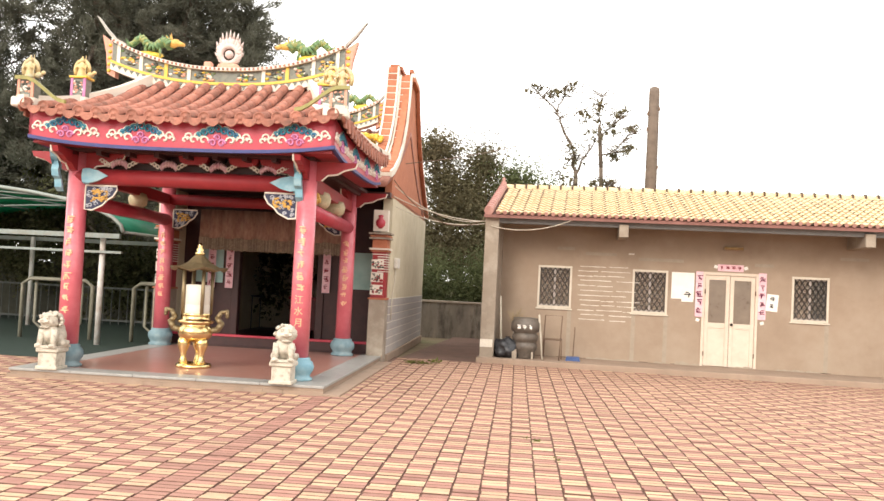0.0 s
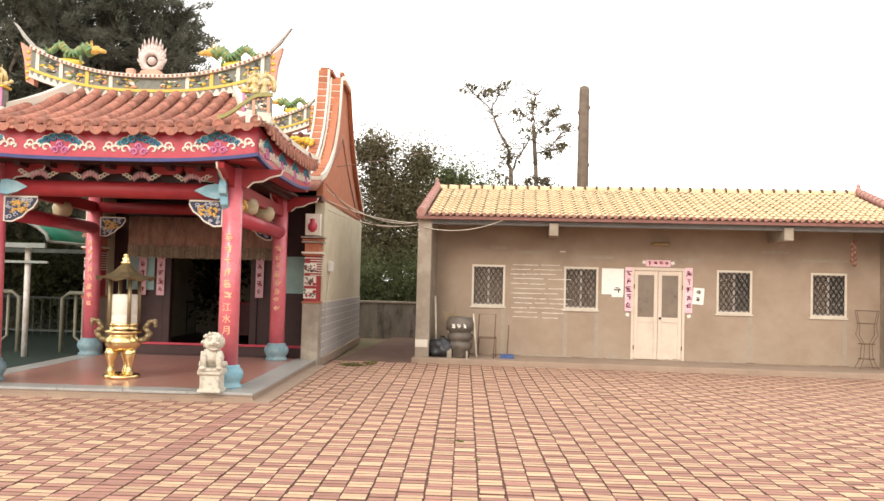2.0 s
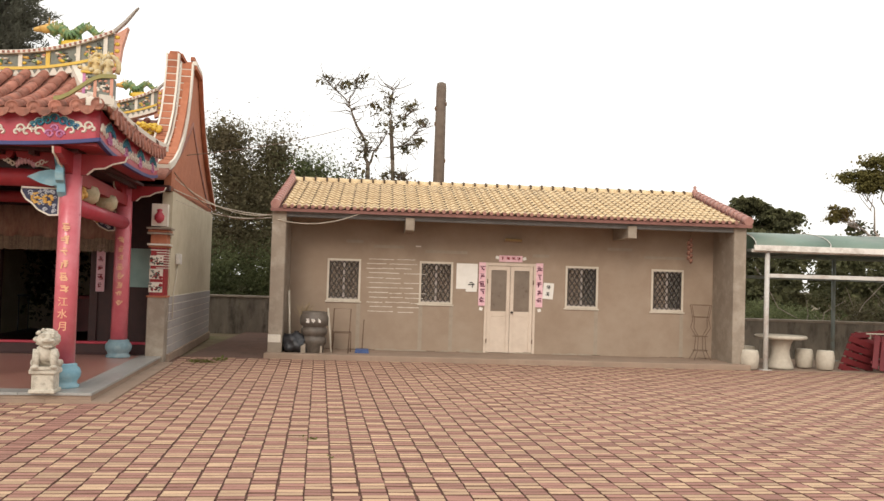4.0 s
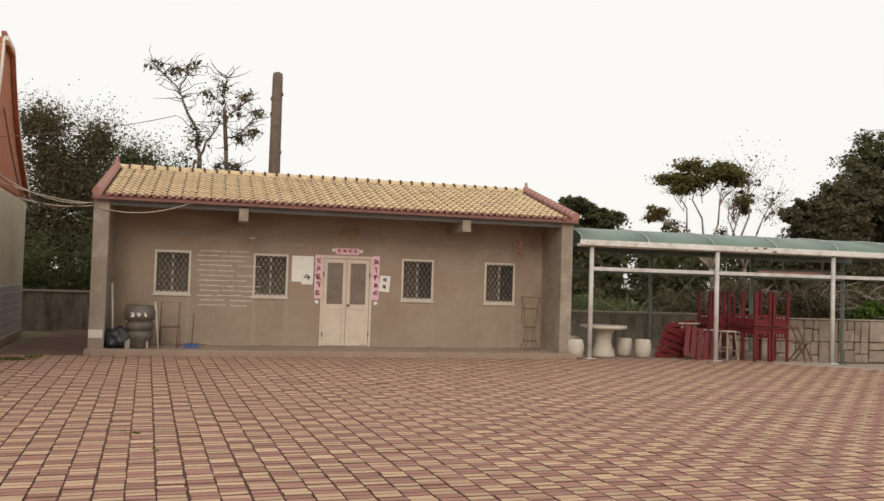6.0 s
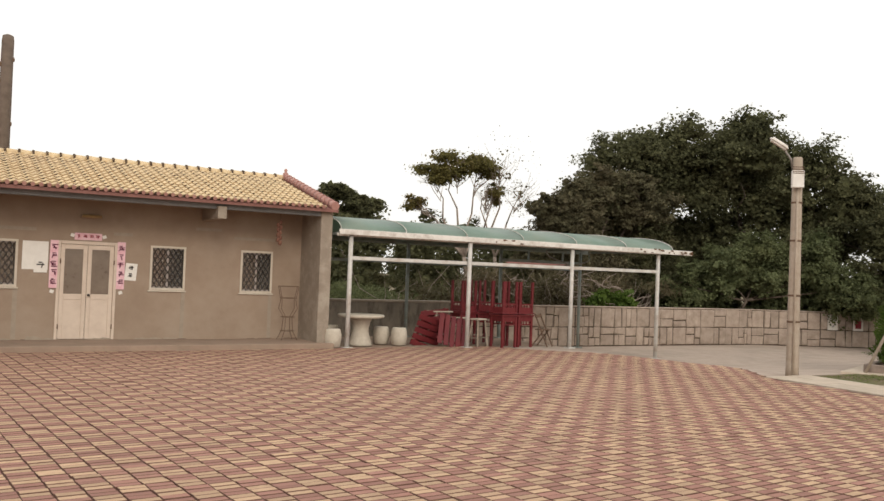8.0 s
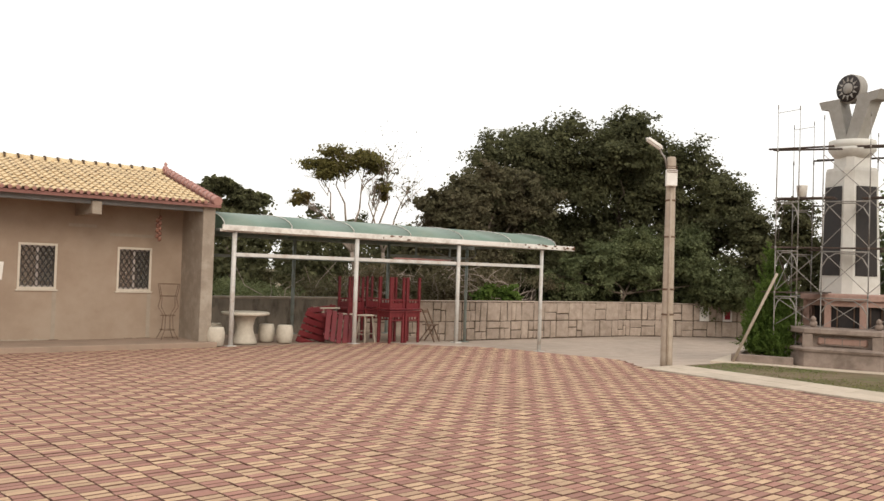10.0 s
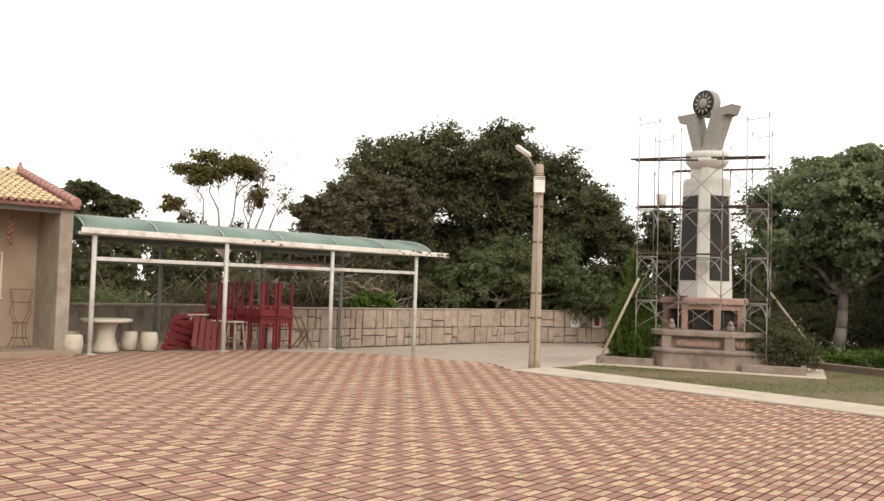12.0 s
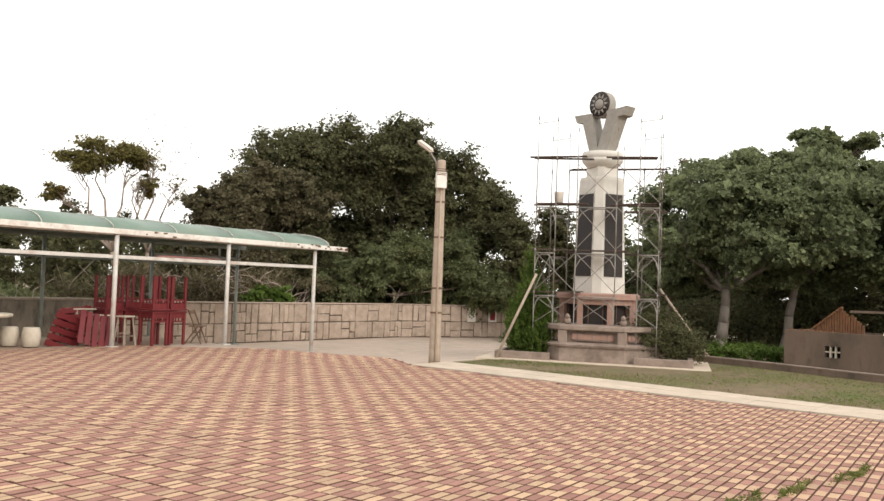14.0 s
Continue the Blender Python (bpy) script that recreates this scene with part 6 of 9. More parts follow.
path, grow = ornate_ridge(proof, UC - 0.08, RV, 4.80, 2.02, 0.34, 0.21)
FIGUREW = surface("pale_figure_glaze", (0.56, 0.40, 0.16), (0.70, 0.54, 0.28), 22, 0.5, 0.2, spots=(0.40, 0.40, 0.30), spot_scale=9, spot_amount=0.6)
FIGUREY = surface("ochre_figure_glaze", (0.50, 0.36, 0.16), (0.64, 0.52, 0.30), 22, 0.5, 0.2, spots=(0.36, 0.42, 0.40), spot_scale=9, spot_amount=0.6)
# hips: white curved ridges down to the corners with painted end blocks
for su in (-1, 1):
    for sv in (-1, 1):
        def hip(s, su=su, sv=sv):
            t = 1 - s
            u = UC + su * (hip_half(t) - 0.02)
            p = front_point(u, t)
            if sv > 0:
                p.y = EV0 + EV1 - p.y
            p.z += 0.05
            d = Vector((su * 1.0, sv * 2.2, 0)).normalized()
            return p, d
        bm = bmesh.new()
        ribbon(bm, hip, lambda s: -0.06, lambda s: 0.06 + 0.08 * (1 - s) ** 3, 0.09)
        part("hip_ridge", bm, IVORY, proof, "white rendered hip ridge")
        if sv > 0:
            continue
        for s, w, h in ((0.58, 0.115, 0.30), (0.94, 0.12, 0.29)):
            p, _ = hip(s)
            m = pose(p.x, p.y, p.z)
            boxpart("hip_foot", (p.x - w - 0.10, p.x + w + 0.02, p.y - 0.11, p.y + 0.11, p.z - 0.12, p.z + 0.02), IVORY, proof, "white rendered foot", 0.02)
            boxpart("hip_block", (p.x - w, p.x + w, p.y - 0.10, p.y + 0.10, p.z + 0.018, p.z + h), GREYB, proof, "painted mosaic hip block", 0.01)
            bm = bmesh.new()
            box(bm, p.x - w - 0.004, p.x - w + 0.035, p.y - 0.112, p.y - 0.09, p.z + 0.01, p.z + h)
            box(bm, p.x + w - 0.035, p.x + w + 0.004, p.y - 0.112, p.y - 0.09, p.z + 0.01, p.z + h)
            pieces("hip_edge", bm, MAGENTA if s < 0.8 else SALMON, proof)
            rnd = random.Random(int(50 * s))
            for mt in (IVORY, SALMON, DARKM):
                bm = bmesh.new()
                for k in range(9):
                    ball(bm, (p.x + rnd.uniform(-0.7, 0.7) * w, p.y - 0.102, p.z + rnd.uniform(0.05, h - 0.03)), rnd.uniform(0.012, 0.024), (1.3, 0.5, 1), 1, 0.006, k)
                tagged(part("mosaic", bm, mt, proof), kind="stuff")
            bm = bmesh.new()
            if s < 0.8:
                box(bm, p.x - w - 0.03, p.x + w + 0.03, p.y - 0.13, p.y + 0.13, p.z + h, p.z + h + 0.035)
                soften(bm, 0.008)
                part("hip_cap", bm, YELLOW, proof)
            else:
                lo_, hi_ = [], []
                for k in range(9):
                    q = k / 8
                    x_, z_ = su * (-0.62 + 0.78 * q), -0.04 + (h + 0.05) * smooth01(0.0, 0.82, q)
                    hi_.append((x_, z_ + 0.028))
                    lo_.append((x_, z_ - 0.028))
                plate(bm, (hi_ + lo_[::-1])[::su], -0.13, -0.075, m)
                part("hip_cap", bm, surface("olive_glaze", (0.20, 0.18, 0.05), (0.31, 0.27, 0.08), 8, 0.4), proof)
            fig = thing("roof_figure", "small pale glazed roof figurine in robes", "statue", T @ m @ pose(su * 0.02, 0.02, h + 0.03), "roof figurines")
            bm = bmesh.new()
            turned(bm, [(0.07, 0.0), (0.075, 0.02), (0.055, 0.10), (0.06, 0.17), (0.062, 0.20), (0.03, 0.235), (0.02, 0.25)], 9)
            ball(bm, (0, -0.005, 0.275), 0.035, (0.9, 0.9, 1.1), 2, 0.006, 2)
            rod(bm, (0, 0, 0.30), (0, 0, 0.345), 0.022, 0.008, 7)
            for x in (-1, 1):
                rod(bm, (x * 0.055, 0, 0.20), (x * 0.075, -0.05, 0.13), 0.02, 0.016, 6)
                rod(bm, (x * 0.075, -0.05, 0.13), (x * 0.03, -0.085, 0.16), 0.016, 0.012, 6)
            rod(bm, (su * -0.09, -0.06, 0.02), (su * -0.085, -0.06, 0.34), 0.007, 0.006, 5)
            ball(bm, (su * -0.13, 0.0, 0.05), 0.06, (1.3, 0.8, 0.8), 1, 0.02, 4)
            ball(bm, (su * -0.21, -0.01, 0.08), 0.035, (1.1, 0.8, 1.0), 1, 0.01, 5)
            pipe(bm, [(su * (0.02 + 0.11 * math.cos(q * 0.5 - 0.6)), 0.05, 0.14 + 0.15 * math.sin(q * 0.5 - 0.6)) for q in range(9)], 0.034, 8)
            part("body", bm, FIGUREW if s < 0.8 else FIGUREY, fig)


def dragon(u, v, z, s, size=1.0):
    """A glazed ridge dragon as one plain sculpted shape."""
    d = thing("roof_dragon", "green and yellow glazed ridge ornament of a coiling beast", "statue", T @ pose(u, v, z))
    bm = bmesh.new()
    pts = []
    for i in range(19):
        t = i / 18
        pts.append(Vector((s * (0.30 - 0.72 * t) * size, 0.03 * math.sin(t * 9), (0.19 + 0.075 * math.sin(t * 10.5) + 0.07 * t) * size)))
    for i in range(18):
        r = 0.10 * size * (1 - 0.5 * (i / 18))
        rod(bm, pts[i], pts[i + 1], r, r * 0.96, 8)
        if i % 2 == 0:
            rod(bm, pts[i] + Vector((0, 0, r * 0.8)), pts[i] + Vector((-s * 0.02, 0, r + 0.03 * size)), 0.026 * size, 0.008, 4)
    for q in (5, 11):
        rod(bm, pts[q], (pts[q].x + s * 0.04, -0.05, 0.0), 0.03 * size, 0.02 * size, 6)
        rod(bm, pts[q], (pts[q].x - s * 0.04, 0.05, 0.0), 0.03 * size, 0.02 * size, 6)
    e = pts[-1]
    for k in range(4):
        rod(bm, e, e + Vector((-s * 0.10, 0, 0.04 + 0.05 * (k - 1.5))) * size, 0.022 * size, 0.003, 5)
    for f in bm.faces:
        f.material_index = 0
    n0 = len(bm.faces)
    h = pts[0]
    ball(bm, h + Vector((s * 0.06, 0, 0.05)) * size, 0.085 * size, (1.25, 0.8, 0.9), 2, 0.03, 2)
    rod(bm, h + Vector((s * 0.12, 0, 0.05)) * size, h + Vector((s * 0.24, 0, 0.02)) * size, 0.05 * size, 0.03 * size, 7)
    for k in range(6):
        a = -0.6 + 0.45 * k
        rod(bm, h + Vector((s * 0.02, 0, 0.05)) * size, h + Vector((-s * 0.12 * math.cos(a), 0.03 * (-1) ** k, 0.08 + 0.14 * math.sin(a))) * size, 0.025 * size, 0.004, 5)
    bm.faces.ensure_lookup_table()
    for f in bm.faces[n0:]:
        f.material_index = 1
    n1 = len(bm.faces)
    ball(bm, (-s * 0.12 * size, 0, 0.02 * size), 0.2 * size, (1.5, 0.5, 0.38), 2, 0.03, 5)
    bm.faces.ensure_lookup_table()
    for f in bm.faces[n1:]:
        f.material_index = 2
    part("body", bm, (GREENG, OCHRE, YELLOW), d)


for s, sgn in ((0.17, 1), (0.83, -1)):
    p, _ = path(s)
    dragon(p.x, RV, p.z + 0.13 + grow(s), sgn, 1.0)
p, _ = path(0.5)
fp = thing("flame_pearl", "pale flaming pearl ornament on the ridge", "statue", T @ pose(p.x, RV, p.z + 0.11 + grow(0.5)))
bm = bmesh.new()
for k in range(19):
    a = math.radians(-60 + 300 * k / 18)
    c = Vector((0.17 * math.cos(a), 0, 0.27 + 0.17 * math.sin(a)))
    d_ = Vector((math.cos(a), 0, math.sin(a))) * (0.08 + 0.025 * (k % 2)) + Vector((0, 0, 0.07 + 0.07 * max(0, math.sin(a))))
    rod(bm, c - d_ * 0.3, c + d_ * 0.5, 0.045, 0.03, 6)
    rod(bm, c + d_ * 0.5, c + d_ + Vector((-0.02 * math.cos(a), 0, 0.015)), 0.03, 0.004, 6)
pipe(bm, [(0.15 * math.cos(math.radians(15 * k)), 0, 0.27 + 0.15 * math.sin(math.radians(15 * k))) for k in range(25)], 0.05, 7)
ball(bm, (0, 0, 0.27), 0.075, (1, 0.9, 1), 2)
n0 = len(bm.faces)
ball(bm, (0, 0, 0.05), 0.15, (1.3, 0.6, 0.6), 2, 0.03, 4)
bm.faces.ensure_lookup_table()
for f in bm.faces[n0:]:
    f.material_index = 1
part("body", bm, (surface("pale_flame_glaze", (0.52, 0.38, 0.34), (0.68, 0.58, 0.54), 9, 0.5, 0.1), SALMON), fp)
boxpart("ridge_urn", (p.x - 0.42, p.x - 0.28, RV - 0.06, RV + 0.06, p.z + 0.1 + grow(0.5), p.z + 0.24 + grow(0.5)), SALMON, proof, "", 0.02)

# painted fascia boards
def fascia(p0, p1, inward, label, bright=True):
    """A red board under the eave from p0 to p1 with painted scrolls, lifted at the ends."""
    f_ = thing("fascia", "", "")
    f_.parent = proof
    tagged(f_, label)
    p0, p1 = Vector(p0), Vector(p1)
    d = p1 - p0
    L = d.length
    ang = math.degrees(math.atan2(d.y, d.x))
    m = Matrix.Translation(p0) @ pose(0, 0, 0, 0, 0, ang)
    up = lambda x: 0.12 * abs(2 * x / L - 1) ** 3
    n = 20
    for nm, lo, hi, mt, y0 in (("board", 3.445, 3.84, RED, 0.0), ("lower_edge", 3.40, 3.45, NAVY, -0.012)):
        bm = bmesh.new()
        a = [[bm.verts.new(m @ Vector((L * i / n, yy, zz + up(L * i / n)))) for yy, zz in ((y0, lo), (y0, hi), (0.05, hi), (0.05, lo))] for i in range(n + 1)]
        for r0, r1 in zip(a, a[1:]):
            for k in range(4):
                bm.faces.new((r0[k], r0[(k + 1) % 4], r1[(k + 1) % 4], r1[k]))
        bm.faces.new(a[0])
        bm.faces.new(a[-1][::-1])
        part(nm, bm, mt, f_)
    white, cloud, mag = bmesh.new(), bmesh.new(), bmesh.new()
    rep = max(2, round(L / 1.02))
    for i in range(rep):
        c = L * (i + 0.5) / rep
        for s in (-1, 1):
            for k, (dx, dz, r) in enumerate(((0.20, -0.03, 0.07), (0.28, 0.03, 0.062), (0.35, -0.03, 0.066), (0.42, 0.02, 0.06), (0.48, -0.03, 0.045))):
                x = c + s * dx
                curl(white, x, 3.60 + dz + up(x), r, 0.85 + 0.2 * (k % 2), -0.008, 0.0165, m, s * (1 if k % 2 else -1), 10)
        for dx, dz, r in ((-0.10, 0.09, 0.055), (0.10, 0.09, 0.055), (0, 0.12, 0.06), (-0.19, 0.06, 0.05), (0.19, 0.06, 0.05), (-0.27, 0.03, 0.035), (0.27, 0.03, 0.035)):
            curl(cloud, c + dx, 3.62 + dz + up(c), r * 1.1, 1.3, -0.012, 0.017, m, 1 if dx > 0 else -1, 10)
            curl(white, c + dx, 3.62 + dz + up(c), r * 1.62, 0.8, -0.009, 0.008, m, 1 if dx > 0 else -1, 10)
        for dx, dz, r in ((-0.045, -0.03, 0.04), (0.045, -0.03, 0.04), (0, 0.03, 0.035)):
            curl(mag, c + dx * 1.5, 3.575 + dz * 1.3 + up(c), r * 1.5, 1.2, -0.009, 0.016, m, 1 if dx > 0 else -1, 10)
    part("white_scroll", white, IVORY, f_, "white painted scrollwork")
    part("cloud_scroll", cloud, CLOUDB, f_, "teal and blue painted clouds")
    part("pink_scroll", mag, MAGENTA, f_, "pink painted curls")


CLOUDB = surface("cloud_blue_paint", (0.03, 0.10, 0.24), (0.06, 0.30, 0.32), 5, 0.5)
FE = 0.12
fascia((UC - EH + FE, EV0 + FE, 0), (UC + EH - FE, EV0 + FE, 0), 1, "red fascia board with painted white scrolls")
fascia((UC + EH - FE, EV0 + FE, 0), (UC + EH - FE, EV1 - 0.05, 0), 1, "red fascia board with painted white scrolls")
fascia((UC - EH + FE, EV1 - 0.05, 0), (UC - EH + FE, EV0 + FE, 0), 1, "red fascia board with painted white scrolls")
bm = bmesh.new()
box(bm, UC - EH + 0.17, UC + EH - 0.17, EV0 + 0.18, EV1, 3.46, 3.5)
part("soffit", bm, REDD, proof)

# hall behind the pavilion
hall = thing("temple_hall", "temple hall with dark doorway and red brick gable", "temple", T)
HU0, HU1, HV0, HV1 = -4.85, 0.04, 5.35, 12.6
boxpart("side_wall", (HU1 - 0.2, HU1, HV0 + 0.35, HV1, 1.30, 3.42), CREAMW, hall, "cream rendered upper side wall")
boxpart("side_core", (HU1 - 0.2, HU1 - 0.012, HV0 + 0.35, HV1, 0, 1.30), PLINTH, hall)
for i in range(7):
    boxpart("siding_board", (HU1 - 0.015, HU1 + 0.012 + 0.003 * (i % 2), HV0 + 0.36, HV1 - 0.01, 0.14 + 0.166 * i, 0.14 + 0.166 * (i + 1) - 0.014), SIDING, hall, "", 0.004)
    boxpart("siding_joint", (HU1 - 0.015, HU1 + 0.008, HV0 + 0.36, HV1 - 0.012, 0.14 + 0.166 * (i + 1) - 0.013, 0.14 + 0.166 * (i + 1) - 0.001), IVORY, hall)
boxpart("wall_base", (HU1 - 0.2, HU1 + 0.05, HV0 + 0.3, HV1 + 0.03, -0.05, 0.14), PLINTH, hall, "", 0.01)
boxpart("side_wall", (HU0, HU0 + 0.2, HV0 + 0.35, HV1, 0, 3.42), CREAMW, hall)
boxpart("back_wall", (HU0 + 0.2, HU1 - 0.2, HV1 - 0.2, HV1, 0, 3.42), CREAMW, hall)
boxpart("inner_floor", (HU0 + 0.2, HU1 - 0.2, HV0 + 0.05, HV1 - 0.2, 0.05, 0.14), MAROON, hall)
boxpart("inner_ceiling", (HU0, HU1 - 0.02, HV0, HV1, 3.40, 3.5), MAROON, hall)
for u0 in (HU1 - 0.34, HU0):
    pier = thing("corner_pier", "", "")
    pier.parent = hall
    tagged(pier, "stone pier with stacked carved brick capital")
    boxpart("stone_shaft", (u0, u0 + 0.34, HV0 - 0.08, HV0 + 0.34, 0, 1.28), PILLAR, pier, "", 0.012)
    boxpart("carved_block", (u0 + 0.03, u0 + 0.31, HV0 - 0.05, HV0 + 0.33, 1.28, 2.62), REDD, pier)
    for z, w, mt in ((2.62, 0.06, PILLAR), (2.565, 0.03, BRICKR), (2.52, 0.045, PILLAR), (2.30, 0.04, IVORY), (2.26, 0.015, BRICKR), (1.28, 0.02, BRICKR)):
        boxpart("capital_course", (u0 - w, u0 + 0.34 + w, HV0 - 0.07 - w, HV0 + 0.33, z, z + 0.035), mt, pier)
    boxpart("brick_panel", (u0 + 0.02, u0 + 0.32, HV0 - 0.068, HV0 + 0.33, 2.34, 2.51), BRICKR, pier, "dull brick panel")
    for i in range(8):
        boxpart("brick_course", (u0 + (0.14 if i % 3 else 0.02), u0 + 0.335, HV0 - 0.065, HV0 + 0.33, 2.20 - 0.05 * i, 2.218 - 0.05 * i), IVORY, pier)
    rnd = random.Random(9)
    for z in (1.90, 1.64, 1.38):
        boxpart("painted_panel", (u0 + 0.015, u0 + 0.27, HV0 - 0.072, HV0, z, z + 0.2), IVORY, pier, "white carved panel")
        for mt in (GREYB, REDD, DARKM):
            bm = bmesh.new()
            for q in range(7):
                x_, z_ = u0 + rnd.uniform(0.04, 0.25), z + rnd.uniform(0.03, 0.17)
                ball(bm, (x_, HV0 - 0.072, z_), rnd.uniform(0.014, 0.03), (rnd.uniform(0.7, 1.8), 0.5, rnd.uniform(0.6, 1.3)), 1, 0.008, q)
            tagged(part("carving", bm, mt, pier), kind="stuff")
    boxpart("painted_panel", (u0 + 0.02, u0 + 0.32, HV0 - 0.09, HV0 + 0.1, 2.68, 3.12), IVORY, pier, "white panel with a red vase")
    bm = bmesh.new()
    turned(bm, [(0.03, 2.74), (0.09, 2.80), (0.10, 2.88), (0.04, 2.96), (0.06, 3.0), (0.02, 3.02)], 14, pose(u0 + 0.17, HV0 - 0.09, 0))
    part("painted_vase", bm, RED, pier)
# door wall
WV = 6.35
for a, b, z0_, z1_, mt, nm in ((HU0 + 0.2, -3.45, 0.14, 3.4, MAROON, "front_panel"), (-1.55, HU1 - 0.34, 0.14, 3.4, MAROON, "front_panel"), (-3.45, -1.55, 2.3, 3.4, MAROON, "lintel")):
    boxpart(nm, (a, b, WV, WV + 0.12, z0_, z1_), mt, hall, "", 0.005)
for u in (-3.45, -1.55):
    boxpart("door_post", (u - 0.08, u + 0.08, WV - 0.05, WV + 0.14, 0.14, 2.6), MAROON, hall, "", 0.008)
for u0, u1 in ((-4.35, -3.75), (-1.05, -0.42)):
    boxpart("window_board", (u0, u1, WV - 0.015, WV + 0.02, 1.45, 2.25), CYANP, hall, "pale cyan window board")
    boxpart("window_board_frame", (u0 - 0.04, u1 + 0.04, WV - 0.008, WV + 0.01, 1.40, 2.30), MAROON, hall)
for v, z, w in ((5.55, 0.33, 0.05), (6.15, 0.24, 0.04)):
    boxpart("threshold_rail", (HU0 + 0.3, HU1 - 0.36, v, v + 0.08, z, z + w), RED, hall, "red threshold rail", 0.006)
boxpart("threshold", (HU0 + 0.2, HU1 - 0.34, 5.58, 5.63, 0.12, 0.33), MAROON, hall)
for u in (-3.98, -3.58, -1.42):
    t = thing("couplet", "pink paper couplet with dark writing by the door", "paper", T @ pose(u, WV - 0.09, 1.82))
    boxpart("sheet", (-0.085, 0.085, -0.004, 0.004, -0.48, 0.48), PINKP, t)
    for k in range(5):
        bm = bmesh.new()
        glyphs(bm, 0, 0.36 - 0.18 * k, 0.12, 1, -0.008, seed=int(-u * 10) + k)
        part("character", bm, INKR, t)
vl = thing("valance", "faded fringed cloth valance over the doorway", "curtain", T)
bm = bmesh.new()
n = 60
g = []
for i in range(n + 1):
    u = -3.95 + 3.2 * i / n
    y = 5.32 + 0.035 * math.sin(i * 0.9) + 0.02 * math.sin(i * 2.3)
    g.append([bm.verts.new((u, y, z)) for z in (2.98, 2.6, 2.38)])
for a, b in zip(g, g[1:]):
    for k in range(2):
        bm.faces.new((a[k], b[k], b[k + 1], a[k + 1])).smooth = True
r = bmesh.ops.extrude_face_region(bm, geom=list(bm.faces))
bmesh.ops.translate(bm, vec=(0, 0.012, 0), verts=[k for k in r["geom"] if isinstance(k, bmesh.types.BMVert)])
part("cloth", bm, CLOTH, vl)
bm = bmesh.new()
rnd = random.Random(33)
for i in range(150):
    u = -3.95 + 3.2 * i / 149
    box(bm, u - 0.008, u + 0.008, 5.315, 5.33, 2.14 + rnd.uniform(-0.015, 0.015), 2.40)
part("fringe", bm, surface("straw_fringe", (0.16, 0.11, 0.075), (0.27, 0.20, 0.14), 20, 0.9, 0.2, island=0.25), vl)
al = thing("altar_table", "red lacquered altar table inside the dark hall", "table", T @ pose(-2.0, 9.2, 0.14))
boxpart("tabletop", (-0.9, 0.9, -0.35, 0.35, 0.95, 1.02), REDD, al)
boxpart("front_cloth", (-0.85, 0.85, -0.37, -0.35, 0.2, 0.95), REDWOOD, al)
for s in (-0.8, 0.8):
    boxpart("leg", (s - 0.05, s + 0.05, -0.3, 0.3, 0, 0.95), REDWOOD, al)
bm = bmesh.new()
turned(bm, [(0.05, 1.02), (0.11, 1.1), (0.12, 1.2), (0.09, 1.24)], 14)
part("bowl", bm, BRONZE, al)

# hall roof: gable along the front, with an ornate ridge and brick-banded rakes
RV2, RZ2 = 8.15, 5.25


def hall_z(v):
    k = abs(v - RV2) / 3.6
    return RZ2 - 1.62 * (1.35 * k - 0.35 * k * k)


bm = bmesh.new()
patch(bm, lambda a, b: Vector((HU0 - 0.1 + (HU1 - HU0 + 0.1) * a, 4.6 + 7.1 * b, hall_z(4.6 + 7.1 * b))), 4, 20)
r = bmesh.ops.extrude_face_region(bm, geom=list(bm.faces))
bmesh.ops.translate(bm, vec=(0, 0, -0.12), verts=[k for k in r["geom"] if isinstance(k, bmesh.types.BMVert)])
part("roof_deck", bm, BARRELI, hall)
bm = bmesh.new()
for i in range(16):
    u = HU0 + 0.1 + 0.29 * i
    for j in range(12):
        va, vb = 4.6 + 3.5 * j / 12, 4.6 + 3.5 * (j + 1.05) / 12
        half_tile(bm, (u, va, hall_z(va)), (u, vb, hall_z(vb)), 0.088, 0.078, 5)
tagged(part("roof_tile", bm, BARRELI, hall), kind="stuff")
hr = thing("hall_ridge", "upswept mosaic ridge of the temple hall", "ridge", T)
p2, g2 = ornate_ridge(hr, UC - 0.1, RV2 - 0.5, 5.12, 1.72, 0.32, 0.2)
for s, sgn in ((0.16, 1), (0.86, -1)):
    p, _ = p2(s)
    dragon(p.x, RV2 - 0.5, p.z + 0.17 + g2(s), sgn, 0.9)
bm = bmesh.new()
for k in range(26):
    ball(bm, (-1.05 + 0.6 * (k % 7) / 6, RV2 - 1.6 + 0.12 * (k % 3), 4.72 + 0.04 * (k % 5)), 0.065, (1, 1, 0.8), 2, 0.04, k)
part("flower_block", bm, YELLOW, hr, "bright yellow ceramic flowers")
# gable wall
gab = [(HV0 + 0.2, 3.40), (HV1 - 0.1, 3.40), (HV1 - 0.35, 3.75), (11.3, 4.25), (10.3, 4.85), (9.5, 5.5), (8.95, 6.25), (8.75, 6.55), (7.75, 6.55), (7.45, 5.9), (7.0, 5.2), (6.4, 4.55), (5.8, 4.05), (HV0 + 0.2, 3.75)]
SW = Matrix(((0, 1, 0, 0), (1, 0, 0, 0), (0, 0, 1, 0), (0, 0, 0, 1)))
for u in (HU1 - 0.16, HU0 + 0.02):
    bm = bmesh.new()
    plate(bm, gab, u, u + 0.14, SW)
    part("gable", bm, BRICKR, hall, "orange-red brick gable wall")
rake = [(5.0, 3.86), (5.5, 4.0), (6.1, 4.28), (6.7, 4.72), (7.15, 5.25), (7.42, 5.85), (7.55, 6.35), (7.58, 6.66)]
